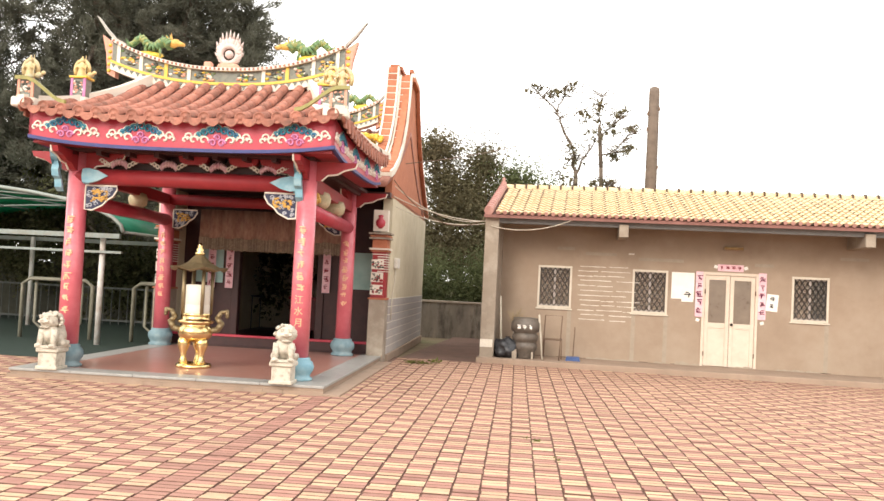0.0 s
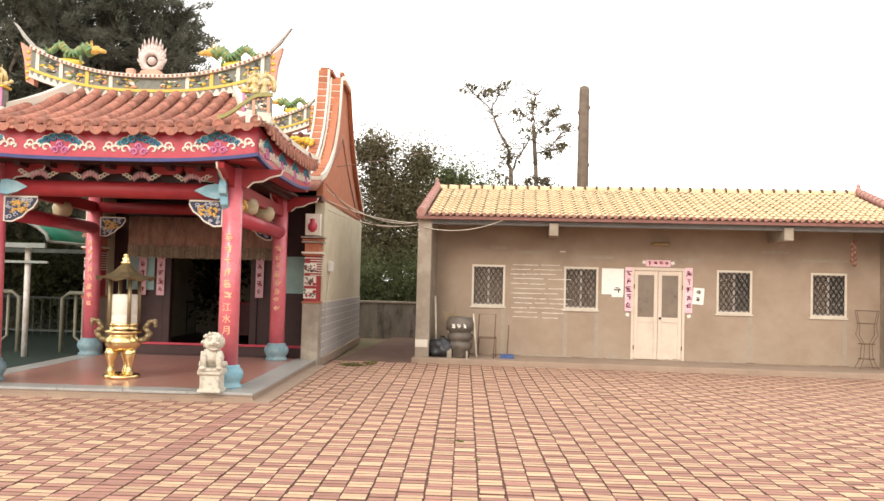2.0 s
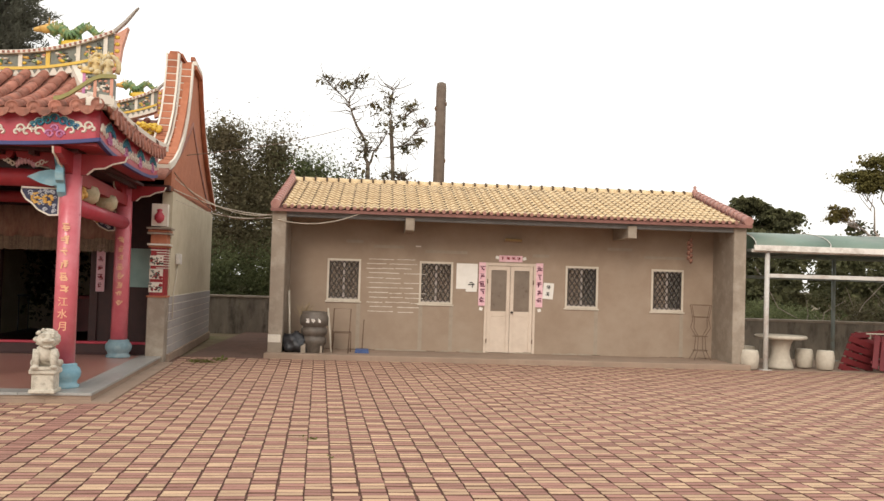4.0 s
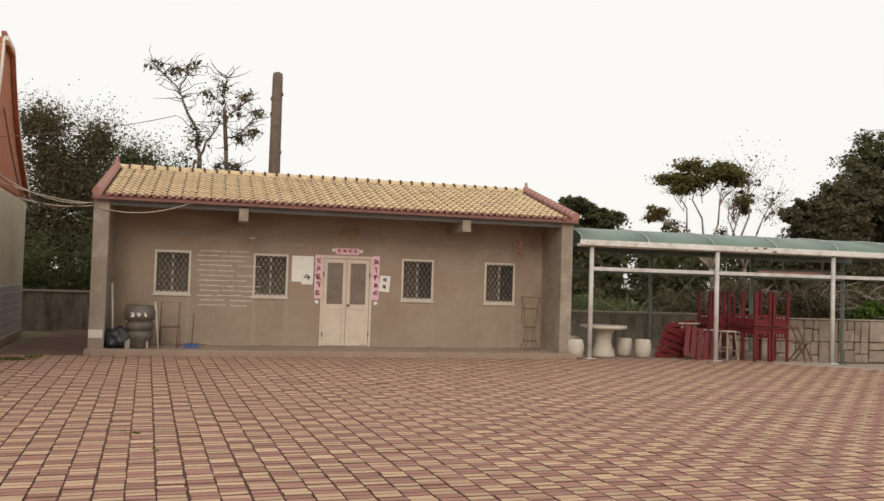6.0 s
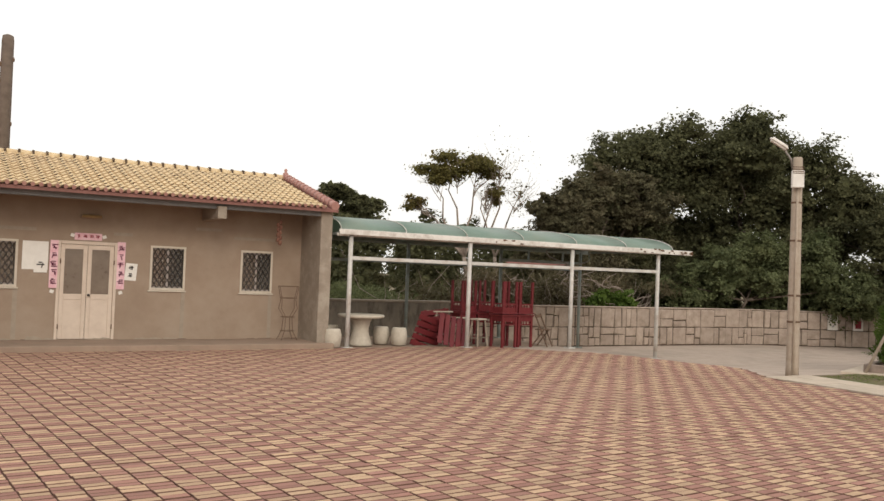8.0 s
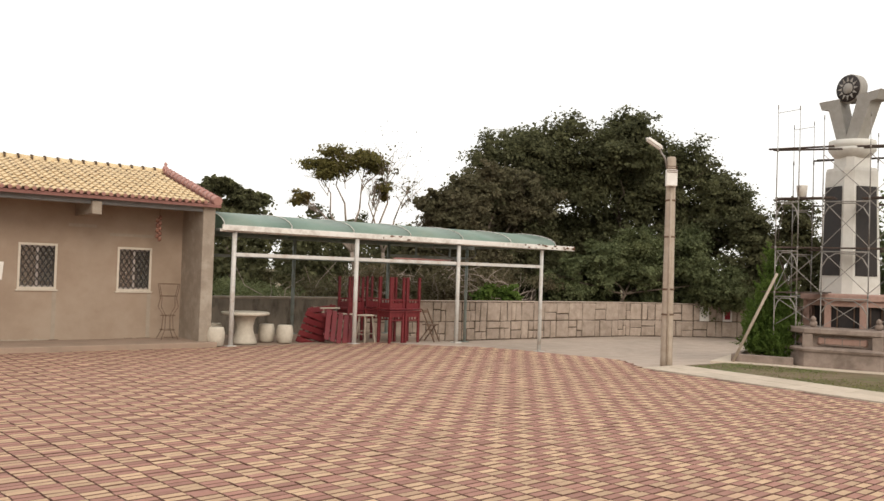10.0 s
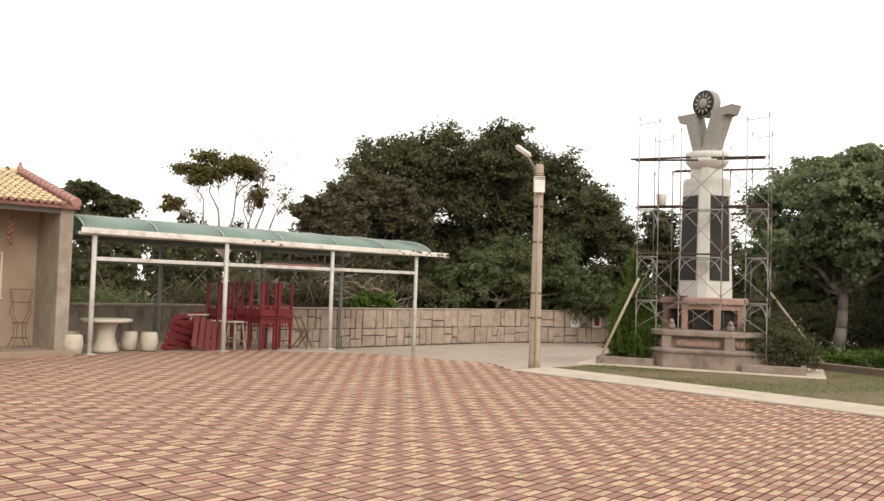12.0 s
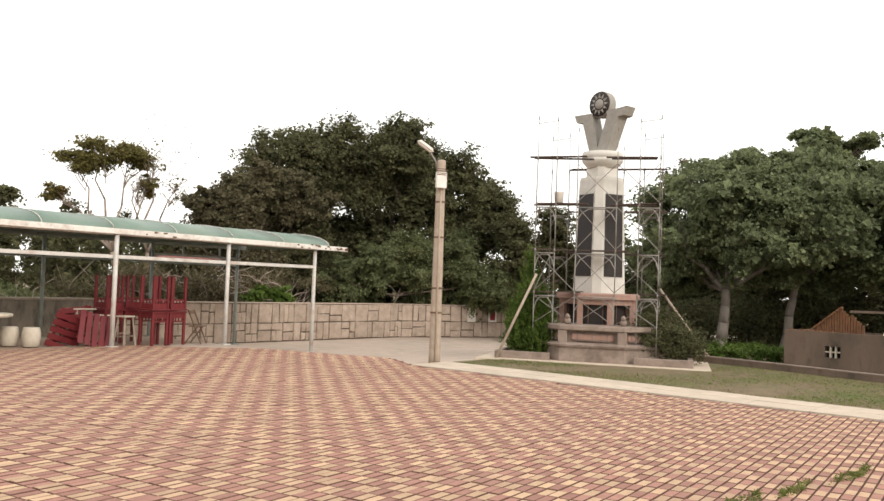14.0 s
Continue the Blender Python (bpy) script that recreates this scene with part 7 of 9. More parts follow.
# two parallel brick bands with white edges climbing the front rake
for k, u0 in enumerate((HU1 - 0.55, HU1 - 0.25)):
    top = 8
    dv = 0.10 * k
    pts_ = [(v + dv, z - 0.16 * k * (z > 6.5) - 0.02 * k) for v, z in rake[:top]]
    for (va, za), (vb, zb) in zip(pts_, pts_[1:]):
        n = max(1, round(math.hypot(vb - va, zb - za) / 0.20))
        for i in range(n):
            q0, q1 = i / n, (i + 1) / n
            a = Vector((u0 + 0.13, va + (vb - va) * q0, za + (zb - za) * q0))
            b = Vector((u0 + 0.13, va + (vb - va) * q1, za + (zb - za) * q1))
            bm = bmesh.new()
            bar(bm, a + (b - a) * 0.09, b - (b - a) * 0.09, 0.21, 0.12)
            part("rake_brick", bm, BRICKR, hall)
        bm = bmesh.new()
        bar(bm, (u0 + 0.13, va, za - 0.01), (u0 + 0.13, vb, zb - 0.01), 0.225, 0.10)
        part("rake_joint", bm, IVORY, hall)
        for e in (u0 + 0.005, u0 + 0.255):
            bm = bmesh.new()
            bar(bm, (e, va, za + 0.01), (e, vb, zb + 0.01), 0.04, 0.14)
            part("rake_edge", bm, IVORY, hall, "white rendered rake edge")
bm = bmesh.new()
box(bm, HU1 - 0.51, HU1 - 0.28, 7.58, 7.78, 6.5, 6.74)
soften(bm, 0.02)
part("rake_cap", bm, BRICKR, hall)
back = [(8.75, 6.60), (9.1, 6.1), (9.7, 5.4), (10.5, 4.8), (11.4, 4.3), (12.5, 3.75)]
for e, mt, dz in ((HU1 - 0.28, BRICKR, 0.06), (HU1 - 0.02, BRICKR, 0.0), (HU1 + 0.03, IVORY, -0.10), (HU1 + 0.04, BRICKR, -0.2)):
    bm = bmesh.new()
    for (va, za), (vb, zb) in zip(back, back[1:]):
        bar(bm, (e, va, za + dz), (e, vb, zb + dz), 0.09, 0.09)
    for (va, za), (vb, zb) in (((7.72, 6.62), (8.75, 6.60)),):
        bar(bm, (e, va, za + dz), (e, vb, zb + dz), 0.09, 0.09)
    part("rake_moulding", bm, mt, hall)
bx_ = thing("meter_box", "small grey meter box on the temple wall", "box", T @ pose(HU1 + 0.005, 6.4, 2.05))
boxpart("case", (0.0, 0.1, -0.12, 0.12, -0.1, 0.12), FASCIA, bx_, "", 0.01)
bm = bmesh.new()
pipe(bm, [(0.03, 0, -0.1), (0.03, -0.1, -0.4), (0.03, -0.35, -0.7), (0.03, -0.4, -1.2)], 0.012, 6)
part("lead", bm, CEMENT, bx_)

# guardian lions
def lion(u, v, s):
    p = thing("pedestal", "square pale granite pedestal with moulded cap", "pedestal", T @ pose(u, v, 0.135), "lion pedestals")
    boxpart("block", (-0.14, 0.14, -0.14, 0.14, 0, 0.25), GRANITE, p, "", 0.01)
    boxpart("cap", (-0.17, 0.17, -0.17, 0.17, 0.25, 0.32), GRANITE, p, "", 0.015)
    boxpart("foot", (-0.165, 0.165, -0.165, 0.165, -0.002, 0.05), GRANITE, p, "", 0.01)
    bm = bmesh.new()
    ball(bm, (0, 0.05, 0.16), 0.14, (0.9, 1.0, 1.15), 3, 0.03, 1)
    ball(bm, (0, -0.05, 0.20), 0.11, (1.0, 0.8, 1.2), 3, 0.03, 2)
    ball(bm, (s * 0.02, -0.07, 0.38), 0.12, (1.0, 0.95, 0.95), 3, 0.03, 3)
    ball(bm, (s * 0.03, -0.165, 0.375), 0.062, (1.25, 0.95, 0.55), 2, 0.012, 4)
    ball(bm, (s * 0.03, -0.15, 0.295), 0.055, (1.15, 0.9, 0.4), 2, 0.012, 4)
    ball(bm, (s * 0.03, -0.215, 0.395), 0.024, (1.4, 0.8, 0.8), 1)
    for x in (-0.05, 0.05):
        ball(bm, (s * 0.03 + x, -0.165, 0.43), 0.024, (1, 0.8, 0.9), 1)
        ball(bm, (s * 0.03 + x, -0.16, 0.458), 0.03, (1.3, 0.8, 0.45), 1)
    rnd = random.Random(5)
    for k in range(90):
        a, e = rnd.uniform(0, 6.28), rnd.uniform(-0.5, 1.2)
        q = Vector((0.125 * math.cos(a) * math.cos(e), -0.04 + 0.12 * abs(math.sin(a)) * math.cos(e), 0.38 + 0.125 * math.sin(e)))
        ball(bm, q * 1.0, rnd.uniform(0.02, 0.034), (1, 1, 1), 1, 0.008, k)
    for x in (-0.09, 0.09):
        rod(bm, (x, -0.1, 0.26), (x * 1.1, -0.13, 0.02), 0.045, 0.04, 8)
        ball(bm, (x * 1.1, -0.15, 0.03), 0.05, (1, 1.2, 0.7), 1, 0.01, 5)
        ball(bm, (x * 1.25, 0.06, 0.06), 0.07, (0.9, 1.4, 0.9), 2, 0.02, 6)
        ball(bm, (x * 0.9, -0.1, 0.47), 0.03, (1, 0.7, 1.1), 1)
    ball(bm, (0, 0.18, 0.22), 0.06, (0.7, 0.7, 1.7), 2, 0.02, 7)
    for v_ in bm.verts:
        v_.co.z = max(v_.co.z, 0.0)
    box(bm, -0.145, 0.145, -0.17, 0.17, -0.001, 0.03)
    solid("stone_lion", bm, GRANITE, "seated carved granite guardian lion on its pedestal", "statue", "guardian lions", m=T @ pose(u, v, 0.455, 0, 0, 8 * s) @ Matrix.Diagonal((1.15, 1.1, 1.02, 1)))


lion(-0.62, 0.06, 1)
lion(-4.13, 0.12, -1)

# incense burner
cb = thing("incense_burner", "polished brass tripod incense burner with a roofed top", "incense burner", T @ pose(-2.46, 1.42, 0.131) @ Matrix.Diagonal((1.14, 1.14, 1.0, 1.0)))
bm = bmesh.new()
turned(bm, [(0.24, 0), (0.25, 0.03), (0.235, 0.06), (0.15, 0.08), (0.05, 0.09)], 28)
part("base", bm, GOLD, cb)
for k in range(3):
    a = math.radians(90 + 120 * k)
    c, s = math.cos(a), math.sin(a)
    bm = bmesh.new()
    turned(bm, [(0.05, 0.06), (0.065, 0.1), (0.04, 0.16), (0.045, 0.24), (0.075, 0.32), (0.09, 0.40), (0.07, 0.48)], 14, pose(0.15 * c, 0.15 * s, 0))
    part("leg", bm, GOLD, cb)
bm = bmesh.new()
turned(bm, [(0.06, 0.40), (0.16, 0.43), (0.225, 0.50), (0.245, 0.57), (0.235, 0.63), (0.20, 0.67), (0.19, 0.70), (0.25, 0.72), (0.255, 0.75), (0.20, 0.77), (0.195, 0.84), (0.21, 0.87), (0.12, 0.875)], 30)
part("bowl", bm, GOLD, cb)
for s in (-1, 1):
    bm = bmesh.new()
    pts = [(s * 0.22, 0, 0.60), (s * 0.32, 0, 0.62), (s * 0.37, 0, 0.72), (s * 0.31, 0, 0.80), (s * 0.36, 0, 0.90), (s * 0.44, 0, 0.92), (s * 0.45, 0, 0.84)]
    for i, (a, b) in enumerate(zip(pts, pts[1:])):
        rod(bm, a, b, 0.05 - 0.004 * i, 0.046 - 0.004 * i, 9)
        ball(bm, b, 0.05 - 0.004 * i, (1, 1, 1), 1, 0.012, i)
    part("handle", bm, BRONZE, cb, "dull bronze beast-shaped handle")
bm = bmesh.new()
turned(bm, [(0.175, 0.86), (0.18, 0.88), (0.178, 1.0), (0.174, 1.01), (0.178, 1.02), (0.175, 1.32), (0.16, 1.33), (0.02, 1.335)], 26)
part("wrapped_drum", bm, IVORY, cb, "white wrapped paper drum")
bm = bmesh.new()
for k in range(4):
    a = math.radians(90 * k + 40)
    rod(bm, (0.205 * math.cos(a), 0.205 * math.sin(a), 0.86), (0.205 * math.cos(a), 0.205 * math.sin(a), 1.56), 0.027, None, 10)
pieces("post", bm, BRONZE, cb)
bm = bmesh.new()
rings = []
for r0, z in ((0.33, 1.54), (0.39, 1.57), (0.29, 1.62), (0.17, 1.69), (0.09, 1.78), (0.05, 1.82)):
    rings.append([bm.verts.new((r0 * (1 + (0.10 if i % 2 == 0 and z < 1.6 else 0)) * math.cos(math.pi * i / 6), r0 * (1 + (0.10 if i % 2 == 0 and z < 1.6 else 0)) * math.sin(math.pi * i / 6), z + (0.055 if i % 2 == 0 and z < 1.6 else 0))) for i in range(12)])
for a, b in zip(rings, rings[1:]):
    for i in range(12):
        bm.faces.new((a[i], a[(i + 1) % 12], b[(i + 1) % 12], b[i]))
bm.faces.new(rings[0][::-1])
bm.faces.new(rings[-1])
part("roof", bm, BRONZE, cb, "dull bronze upturned six-sided roof")
bm = bmesh.new()
turned(bm, [(0.05, 1.80), (0.075, 1.84), (0.04, 1.87), (0.06, 1.90), (0.03, 1.93), (0.045, 1.95), (0.01, 2.01)], 14)
part("finial", bm, GOLD, cb)

# ---- fitness yard on the temple's far side ----
GREENM = surface("green_rubber_mat", (0.012, 0.024, 0.018), (0.024, 0.04, 0.03), 9, 0.9, 0.2)
bm = bmesh.new()
box(bm, -19, -8.0, 12.6, 24, -0.06, 0.012, None)
solid("yard_floor", bm, GREENM, "dark green rubber floor of the fitness yard", kind="structure")
yc = thing("yard_canopy", "arched canopy with green sheets on white posts", "canopy")
for x, y in ((-9.5, 15.4), (-13.8, 15.2), (-9.9, 19.8), (-13.9, 19.4), (-18.0, 15.2), (-18.0, 19.4)):
    bm = bmesh.new()
    rod(bm, (x, y, 0), (x, y, 2.36), 0.06, None, 14)
    part("post", bm, STEELW, yc)


def yard_arch(a, y):
    return Vector((-14 + 5.2 * math.cos(math.pi * (1 - a)), y, 2.40 + 0.95 * math.sin(math.pi * a)))


GREENS = surface("bright_green_sheet", (0.02, 0.22, 0.13), (0.05, 0.32, 0.20), 2, 0.4, 0.05)
see_through(GREENS, 0.5)
for i in range(8):
    for j in range(4):
        bm = bmesh.new()
        y0, y1 = 15.0 + 2.0 * j, 15.0 + 2.0 * j + 1.85
        patch(bm, lambda a, b, i=i, y0=y0, y1=y1: yard_arch((i + 0.06 + 0.88 * a) / 8, y0 + (y1 - y0) * b), 4, 2)
        r = bmesh.ops.extrude_face_region(bm, geom=list(bm.faces))
        bmesh.ops.translate(bm, vec=(0, 0, 0.01), verts=[k for k in r["geom"] if isinstance(k, bmesh.types.BMVert)])
        part("roof_sheet", bm, GREENS, yc, "bright green translucent sheet")
for j in range(4):
    bm = bmesh.new()
    pipe(bm, [yard_arch(k / 20, 14.95 + 2.0 * j) for k in range(21)], 0.04 if j == 0 else 0.035, 8)
    part("rib", bm, STEELG, yc)
for i in range(9):
    bm = bmesh.new()
    rod(bm, yard_arch(i / 8, 15), yard_arch(i / 8, 23), 0.03, None, 6)
    part("purlin", bm, STEELG, yc)
for z, y in ((2.32, 15.2), (1.98, 15.3), (2.32, 19.6)):
    bm = bmesh.new()
    bar(bm, (-19.2, y, z), (-9.0, y, z), 0.07, 0.1 if z > 2.2 else 0.05)
    part("cross_beam", bm, STEELG, yc)
bm = bmesh.new()
pipe(bm, [(-12.9 + 0.35 * math.cos(k * math.pi / 8), 15.0, 2.62 + 0.28 * math.sin(k * math.pi / 8)) for k in range(17)], 0.025, 6)
part("ring", bm, CEMENT, yc)


GYMT = surface("dull_cream_tube", (0.17, 0.16, 0.12), (0.25, 0.235, 0.18), 7, 0.5, 0.05)


def gym(x, y, rz):
    t = thing("fitness_machine", "cream tubular outdoor exercise frame", "exercise machine", pose(x, y, 0.01, 0, 0, rz), "exercise frames")
    bm = bmesh.new()
    pipe(bm, [(-0.75, 0, 0.0), (-0.75, 0, 1.2), (-0.6, 0, 1.32), (0.6, 0, 1.32), (0.75, 0, 1.2), (0.75, 0, 0.0)], 0.045, 10)
    part("frame", bm, GYMT, t)
    bm = bmesh.new()
    pipe(bm, [(-0.5, 0.1, 1.3), (-0.5, 0.1, 0.35), (-0.35, 0.1, 0.22), (0.35, 0.1, 0.22), (0.5, 0.1, 0.35), (0.5, 0.1, 1.3)], 0.035, 8)
    part("swing_arm", bm, GYMT, t)
    boxpart("foot_plate", (-0.2, 0.2, 0.0, 0.2, 0.18, 0.22), INK, t)


gym(-11.0, 16.2, 15)
gym(-8.6, 16.6, 5)
FENCEP = surface("dark_fence_paint", (0.07, 0.075, 0.07), (0.11, 0.115, 0.105), 6, 0.5, 0.05)
fn = thing("fence", "grey steel bar fence behind the fitness yard", "fence")
for i in range(44):
    bm = bmesh.new()
    rod(bm, (-19 + 0.25 * i, 21.5, 0), (-19 + 0.25 * i, 21.5, 1.05), 0.014, None, 5)
    part("bar", bm, FENCEP, fn)
for z in (0.12, 1.05):
    bm = bmesh.new()
    bar(bm, (-19, 21.5, z), (-8.2, 21.5, z), 0.05, 0.05)
    part("rail", bm, FENCEP, fn)
# near-black wall: the yard's shade is put into its colour
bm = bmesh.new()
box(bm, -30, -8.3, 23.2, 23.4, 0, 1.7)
solid("wall_yard", bm, surface("shade_toned_wall", (0.045, 0.045, 0.032), (0.085, 0.08, 0.06), 3, 0.95, 0.3),  "wall behind the fitness yard, its shade put into the colour", kind="structure")
sn = thing("exercise_sign", "green post with a pale instruction board", "sign", pose(-8.75, 17.6, 0))
boxpart("panel", (-0.17, 0.17, -0.04, 0.04, 0.0, 2.4), surface("dark_green_post", (0.02, 0.07, 0.05), (0.03, 0.10, 0.07), 5, 0.5), sn)
boxpart("board", (-0.12, 0.12, -0.05, -0.041, 1.15, 1.62), GREYB, sn)
cl = [(-19 + 0.95 * i, 22.6 + 0.3 * math.sin(i), 1.9 + 0.8 * math.sin(i * 1.7) + (0.8 if i < 5 else 0), 1.1, 0.6, 1.1) for i in range(13)]
tagged(leaves("undergrowth", cl, 16000, 0.11, LEAF_D, seed=87, shape=(1.2, 0.35)), "green bushes behind the fitness yard", "undergrowth", kind="stuff")


# ---- monument with scaffold ----
MM = pose(21.2, 8.63, -0.05, 0, 0, -68.8)
STONEM = surface("monument_stone", (0.20, 0.15, 0.122), (0.32, 0.252, 0.21), 4, 0.9, 0.25, spots=(0.13, 0.095, 0.075), spot_scale=2.2, spot_amount=0.7)
PINKS = surface("pink_granite", (0.31, 0.185, 0.145), (0.40, 0.255, 0.205), 12, 0.7, 0.1, spots=(0.28, 0.18, 0.14), spot_scale=2)
WHITEM = surface("white_monument_paint", (0.58, 0.55, 0.50), (0.68, 0.65, 0.60), 3, 0.7, 0.08, spots=(0.44, 0.40, 0.34), spot_scale=1.4, spot_amount=0.5)
GREYM = surface("grey_monument_stone", (0.27, 0.25, 0.22), (0.35, 0.325, 0.295), 5, 0.7, 0.1, spots=(0.25, 0.22, 0.18), spot_scale=3)
PLAQUE = surface("dark_plaque", (0.016, 0.012, 0.011), (0.032, 0.023, 0.02), 9, 0.55, 0.1)
mon = thing("monument", "white memorial column on a stone plinth with a V-shaped top", "monument", MM)


def octa(r, cut=0.42, rot=0.0):
    """An eight-sided plan of inradius r with short or long corner faces."""
    k = r * cut
    p = [(-k, -r), (k, -r), (r, -k), (r, k), (k, r), (-k, r), (-r, k), (-r, -k)]
    c, s = math.cos(rot), math.sin(rot)
    return [(c * x - s * y, s * x + c * y) for x, y in p]


def prism(bm, levels, m=None):
    """Stacked plan outlines: (outline, z) pairs."""
    rings = [[bm.verts.new(m @ Vector((x, y, z)) if m else (x, y, z)) for x, y in o] for o, z in levels]
    for a, b in zip(rings, rings[1:]):
        for i in range(len(a)):
            j = (i + 1) % len(a)
            bm.faces.new((a[i], a[j], b[j], b[i]))
    bm.faces.new(rings[0][::-1])
    bm.faces.new(rings[-1])


bm = bmesh.new()
prism(bm, [(octa(1.55, 0.5), -0.05), (octa(1.55, 0.5), 0.42)])
part("base", bm, STONEM, mon)
bm = bmesh.new()
prism(bm, [(octa(1.60, 0.5), 0.42), (octa(1.62, 0.5), 0.47), (octa(1.52, 0.5), 0.52)])
part("moulding", bm, STONEM, mon)
bm = bmesh.new()
prism(bm, [(octa(1.36, 0.5), 0.50), (octa(1.36, 0.5), 0.80)])
part("balustrade", bm, STONEM, mon)
o = octa(1.42, 0.5)
for x, y in o:
    bm = bmesh.new()
    box(bm, x - 0.11, x + 0.11, y - 0.11, y + 0.11, 0.5, 0.82)
    soften(bm, 0.015)
    part("post", bm, STONEM, mon)
for i in range(8):
    a, b = Vector((*o[i], 0)), Vector((*o[(i + 1) % 8], 0))
    mid_, d = (a + b) / 2, b - a
    m = Matrix.Translation(mid_ * 0.955) @ pose(0, 0, 0, 0, 0, math.degrees(math.atan2(d.y, d.x)))
    L = d.length / 2 - 0.2
    bm = bmesh.new()
    box(bm, -L, L, -0.06, 0.06, 0.57, 0.74, m)
    soften(bm, 0.03)
    part("panel", bm, PINKS, mon, "pink recessed stone panel")
    bm = bmesh.new()
    for s in (-0.7, 0, 0.7):
        box(bm, s * L - 0.012, s * L + 0.012, -0.075, -0.05, 0.58, 0.73, m)
    for z in (0.575, 0.735):
        box(bm, -L * 0.85, L * 0.85, -0.07, -0.05, z - 0.01, z + 0.01, m)
    part("carving", bm, STONEM, mon)
bm = bmesh.new()
prism(bm, [(octa(1.50, 0.5), 0.80), (octa(1.56, 0.5), 0.83), (octa(1.56, 0.5), 0.92), (octa(1.48, 0.5), 0.95)])
part("top_slab", bm, STONEM, mon, "weathered projecting top slab")
# solid core; the shade between the piers is put into its colour
bm = bmesh.new()
prism(bm, [(octa(0.72, 0.42), 0.94), (octa(0.72, 0.42), 1.55)])
part("core", bm, PLAQUE, mon, "solid core coloured dark as a shaded recess")
for x, y in octa(0.88, 0.42):
    bm = bmesh.new()
    box(bm, x - 0.07, x + 0.07, y - 0.07, y + 0.07, 0.94, 1.58)
    soften(bm, 0.008)
    part("pier", bm, PINKS, mon, "pink granite pier")
bm = bmesh.new()
prism(bm, [(octa(0.92, 0.42), 1.44), (octa(0.92, 0.42), 1.56), (octa(1.02, 0.42), 1.58), (octa(1.02, 0.42), 1.70), (octa(0.97, 0.42), 1.73)])
part("cornice", bm, PINKS, mon)
bm = bmesh.new()
for k in range(14):
    a = 2 * math.pi * k / 14
    x, y = 0.80 * math.cos(a), 0.80 * math.sin(a)
    rod(bm, (x, y, 0.95), (x, y, 1.45), 0.016, 0.016, 6)
pieces("bar", bm, RUSTY, mon)
Q = math.pi / 4


def chamf(h, c):
    """A square plan of half side h, its corners cut by c, standing on a corner."""
    p = [(-h + c, -h), (h - c, -h), (h, -h + c), (h, h - c), (h - c, h), (-h + c, h), (-h, h - c), (-h, -h + c)]
    k, s = math.cos(Q), math.sin(Q)
    return [(k * x - s * y, s * x + k * y) for x, y in p]


bm = bmesh.new()
prism(bm, [(chamf(0.54, 0.16), 1.72), (chamf(0.47, 0.15), 4.62), (chamf(0.45, 0.15), 4.70)])
part("shaft", bm, WHITEM, mon, "white painted tapering shaft")
bm = bmesh.new()
prism(bm, [(chamf(0.34, 0.12), 4.69), (chamf(0.33, 0.12), 4.98)])
part("neck", bm, WHITEM, mon)
for i in range(4):
    a = Q + i * math.pi / 2
    m = pose(0, 0, 0, 0, 0, math.degrees(a))
    bm = bmesh.new()
    lo = [(-0.30, -0.545), (0.30, -0.545), (0.30, -0.52), (-0.30, -0.52)]
    hi = [(-0.27, -0.505), (0.27, -0.505), (0.27, -0.47), (-0.27, -0.47)]
    prism(bm, [(lo, 2.15), (hi, 4.25)], m)
    part("plaque", bm, PLAQUE, mon, "long dark inscription plaque")
bm = bmesh.new()
turned(bm, [(0.38, 4.95), (0.52, 5.12), (0.53, 5.17), (0.47, 5.19), (0.50, 5.21), (0.52, 5.23), (0.52, 5.36), (0.3, 5.38)], 28)
part("capital", bm, WHITEM, mon, "round white capital")
VR = pose(-0.03, 0, 0, 0, 0, -33)
WIDE = VR @ Matrix.Diagonal((1.28, 0.9, 1.0, 1.0))
bm = bmesh.new()
plate(bm, [(-0.20, 5.36), (0.02, 5.36), (-0.16, 6.32), (-0.16, 6.40), (-0.62, 6.40), (-0.55, 6.20), (-0.40, 6.18)], -0.2, 0.2, WIDE)
soften(bm, 0.01)
part("arm", bm, GREYM, mon, "grey stone half of the V")
bm = bmesh.new()
plate(bm, [(-0.02, 5.36), (0.24, 5.36), (0.50, 6.22), (0.62, 6.24), (0.70, 6.46), (0.20, 6.40), (0.22, 6.30)], -0.21, 0.21, WIDE)
soften(bm, 0.01)
part("arm", bm, GREYM, mon)
em = VR @ pose(0, 0, 6.62, 90)
bm = bmesh.new()
turned(bm, [(0.33, -0.12), (0.345, -0.10), (0.345, 0.10), (0.33, 0.14)], 36, em)
part("disc", bm, GREYM, mon, "round pale stone disc")
bm = bmesh.new()
turned(bm, [(0.325, 0.138), (0.325, 0.15), (0.01, 0.15)], 36, em)
part("disc_face", bm, PLAQUE, mon, "dark disc face")
bm = bmesh.new()
turned(bm, [(0.13, 0.148), (0.13, 0.165), (0.02, 0.168)], 24, em)
for k in range(12):
    m = em @ pose(0, 0, 0, 0, 0, 30 * k)
    v = [bm.verts.new(m @ Vector(p)) for p in ((0.165, -0.035, 0.151), (0.165, 0.035, 0.151), (0.285, 0, 0.151), (0.165, -0.035, 0.162), (0.165, 0.035, 0.162), (0.285, 0, 0.162))]
    for f in ((3, 4, 5), (0, 2, 1), (0, 1, 4, 3), (1, 2, 5, 4), (2, 0, 3, 5)):
        bm.faces.new([v[q] for q in f])
part("disc_relief", bm, GREYM, mon, "pale raised centre and short wedges")

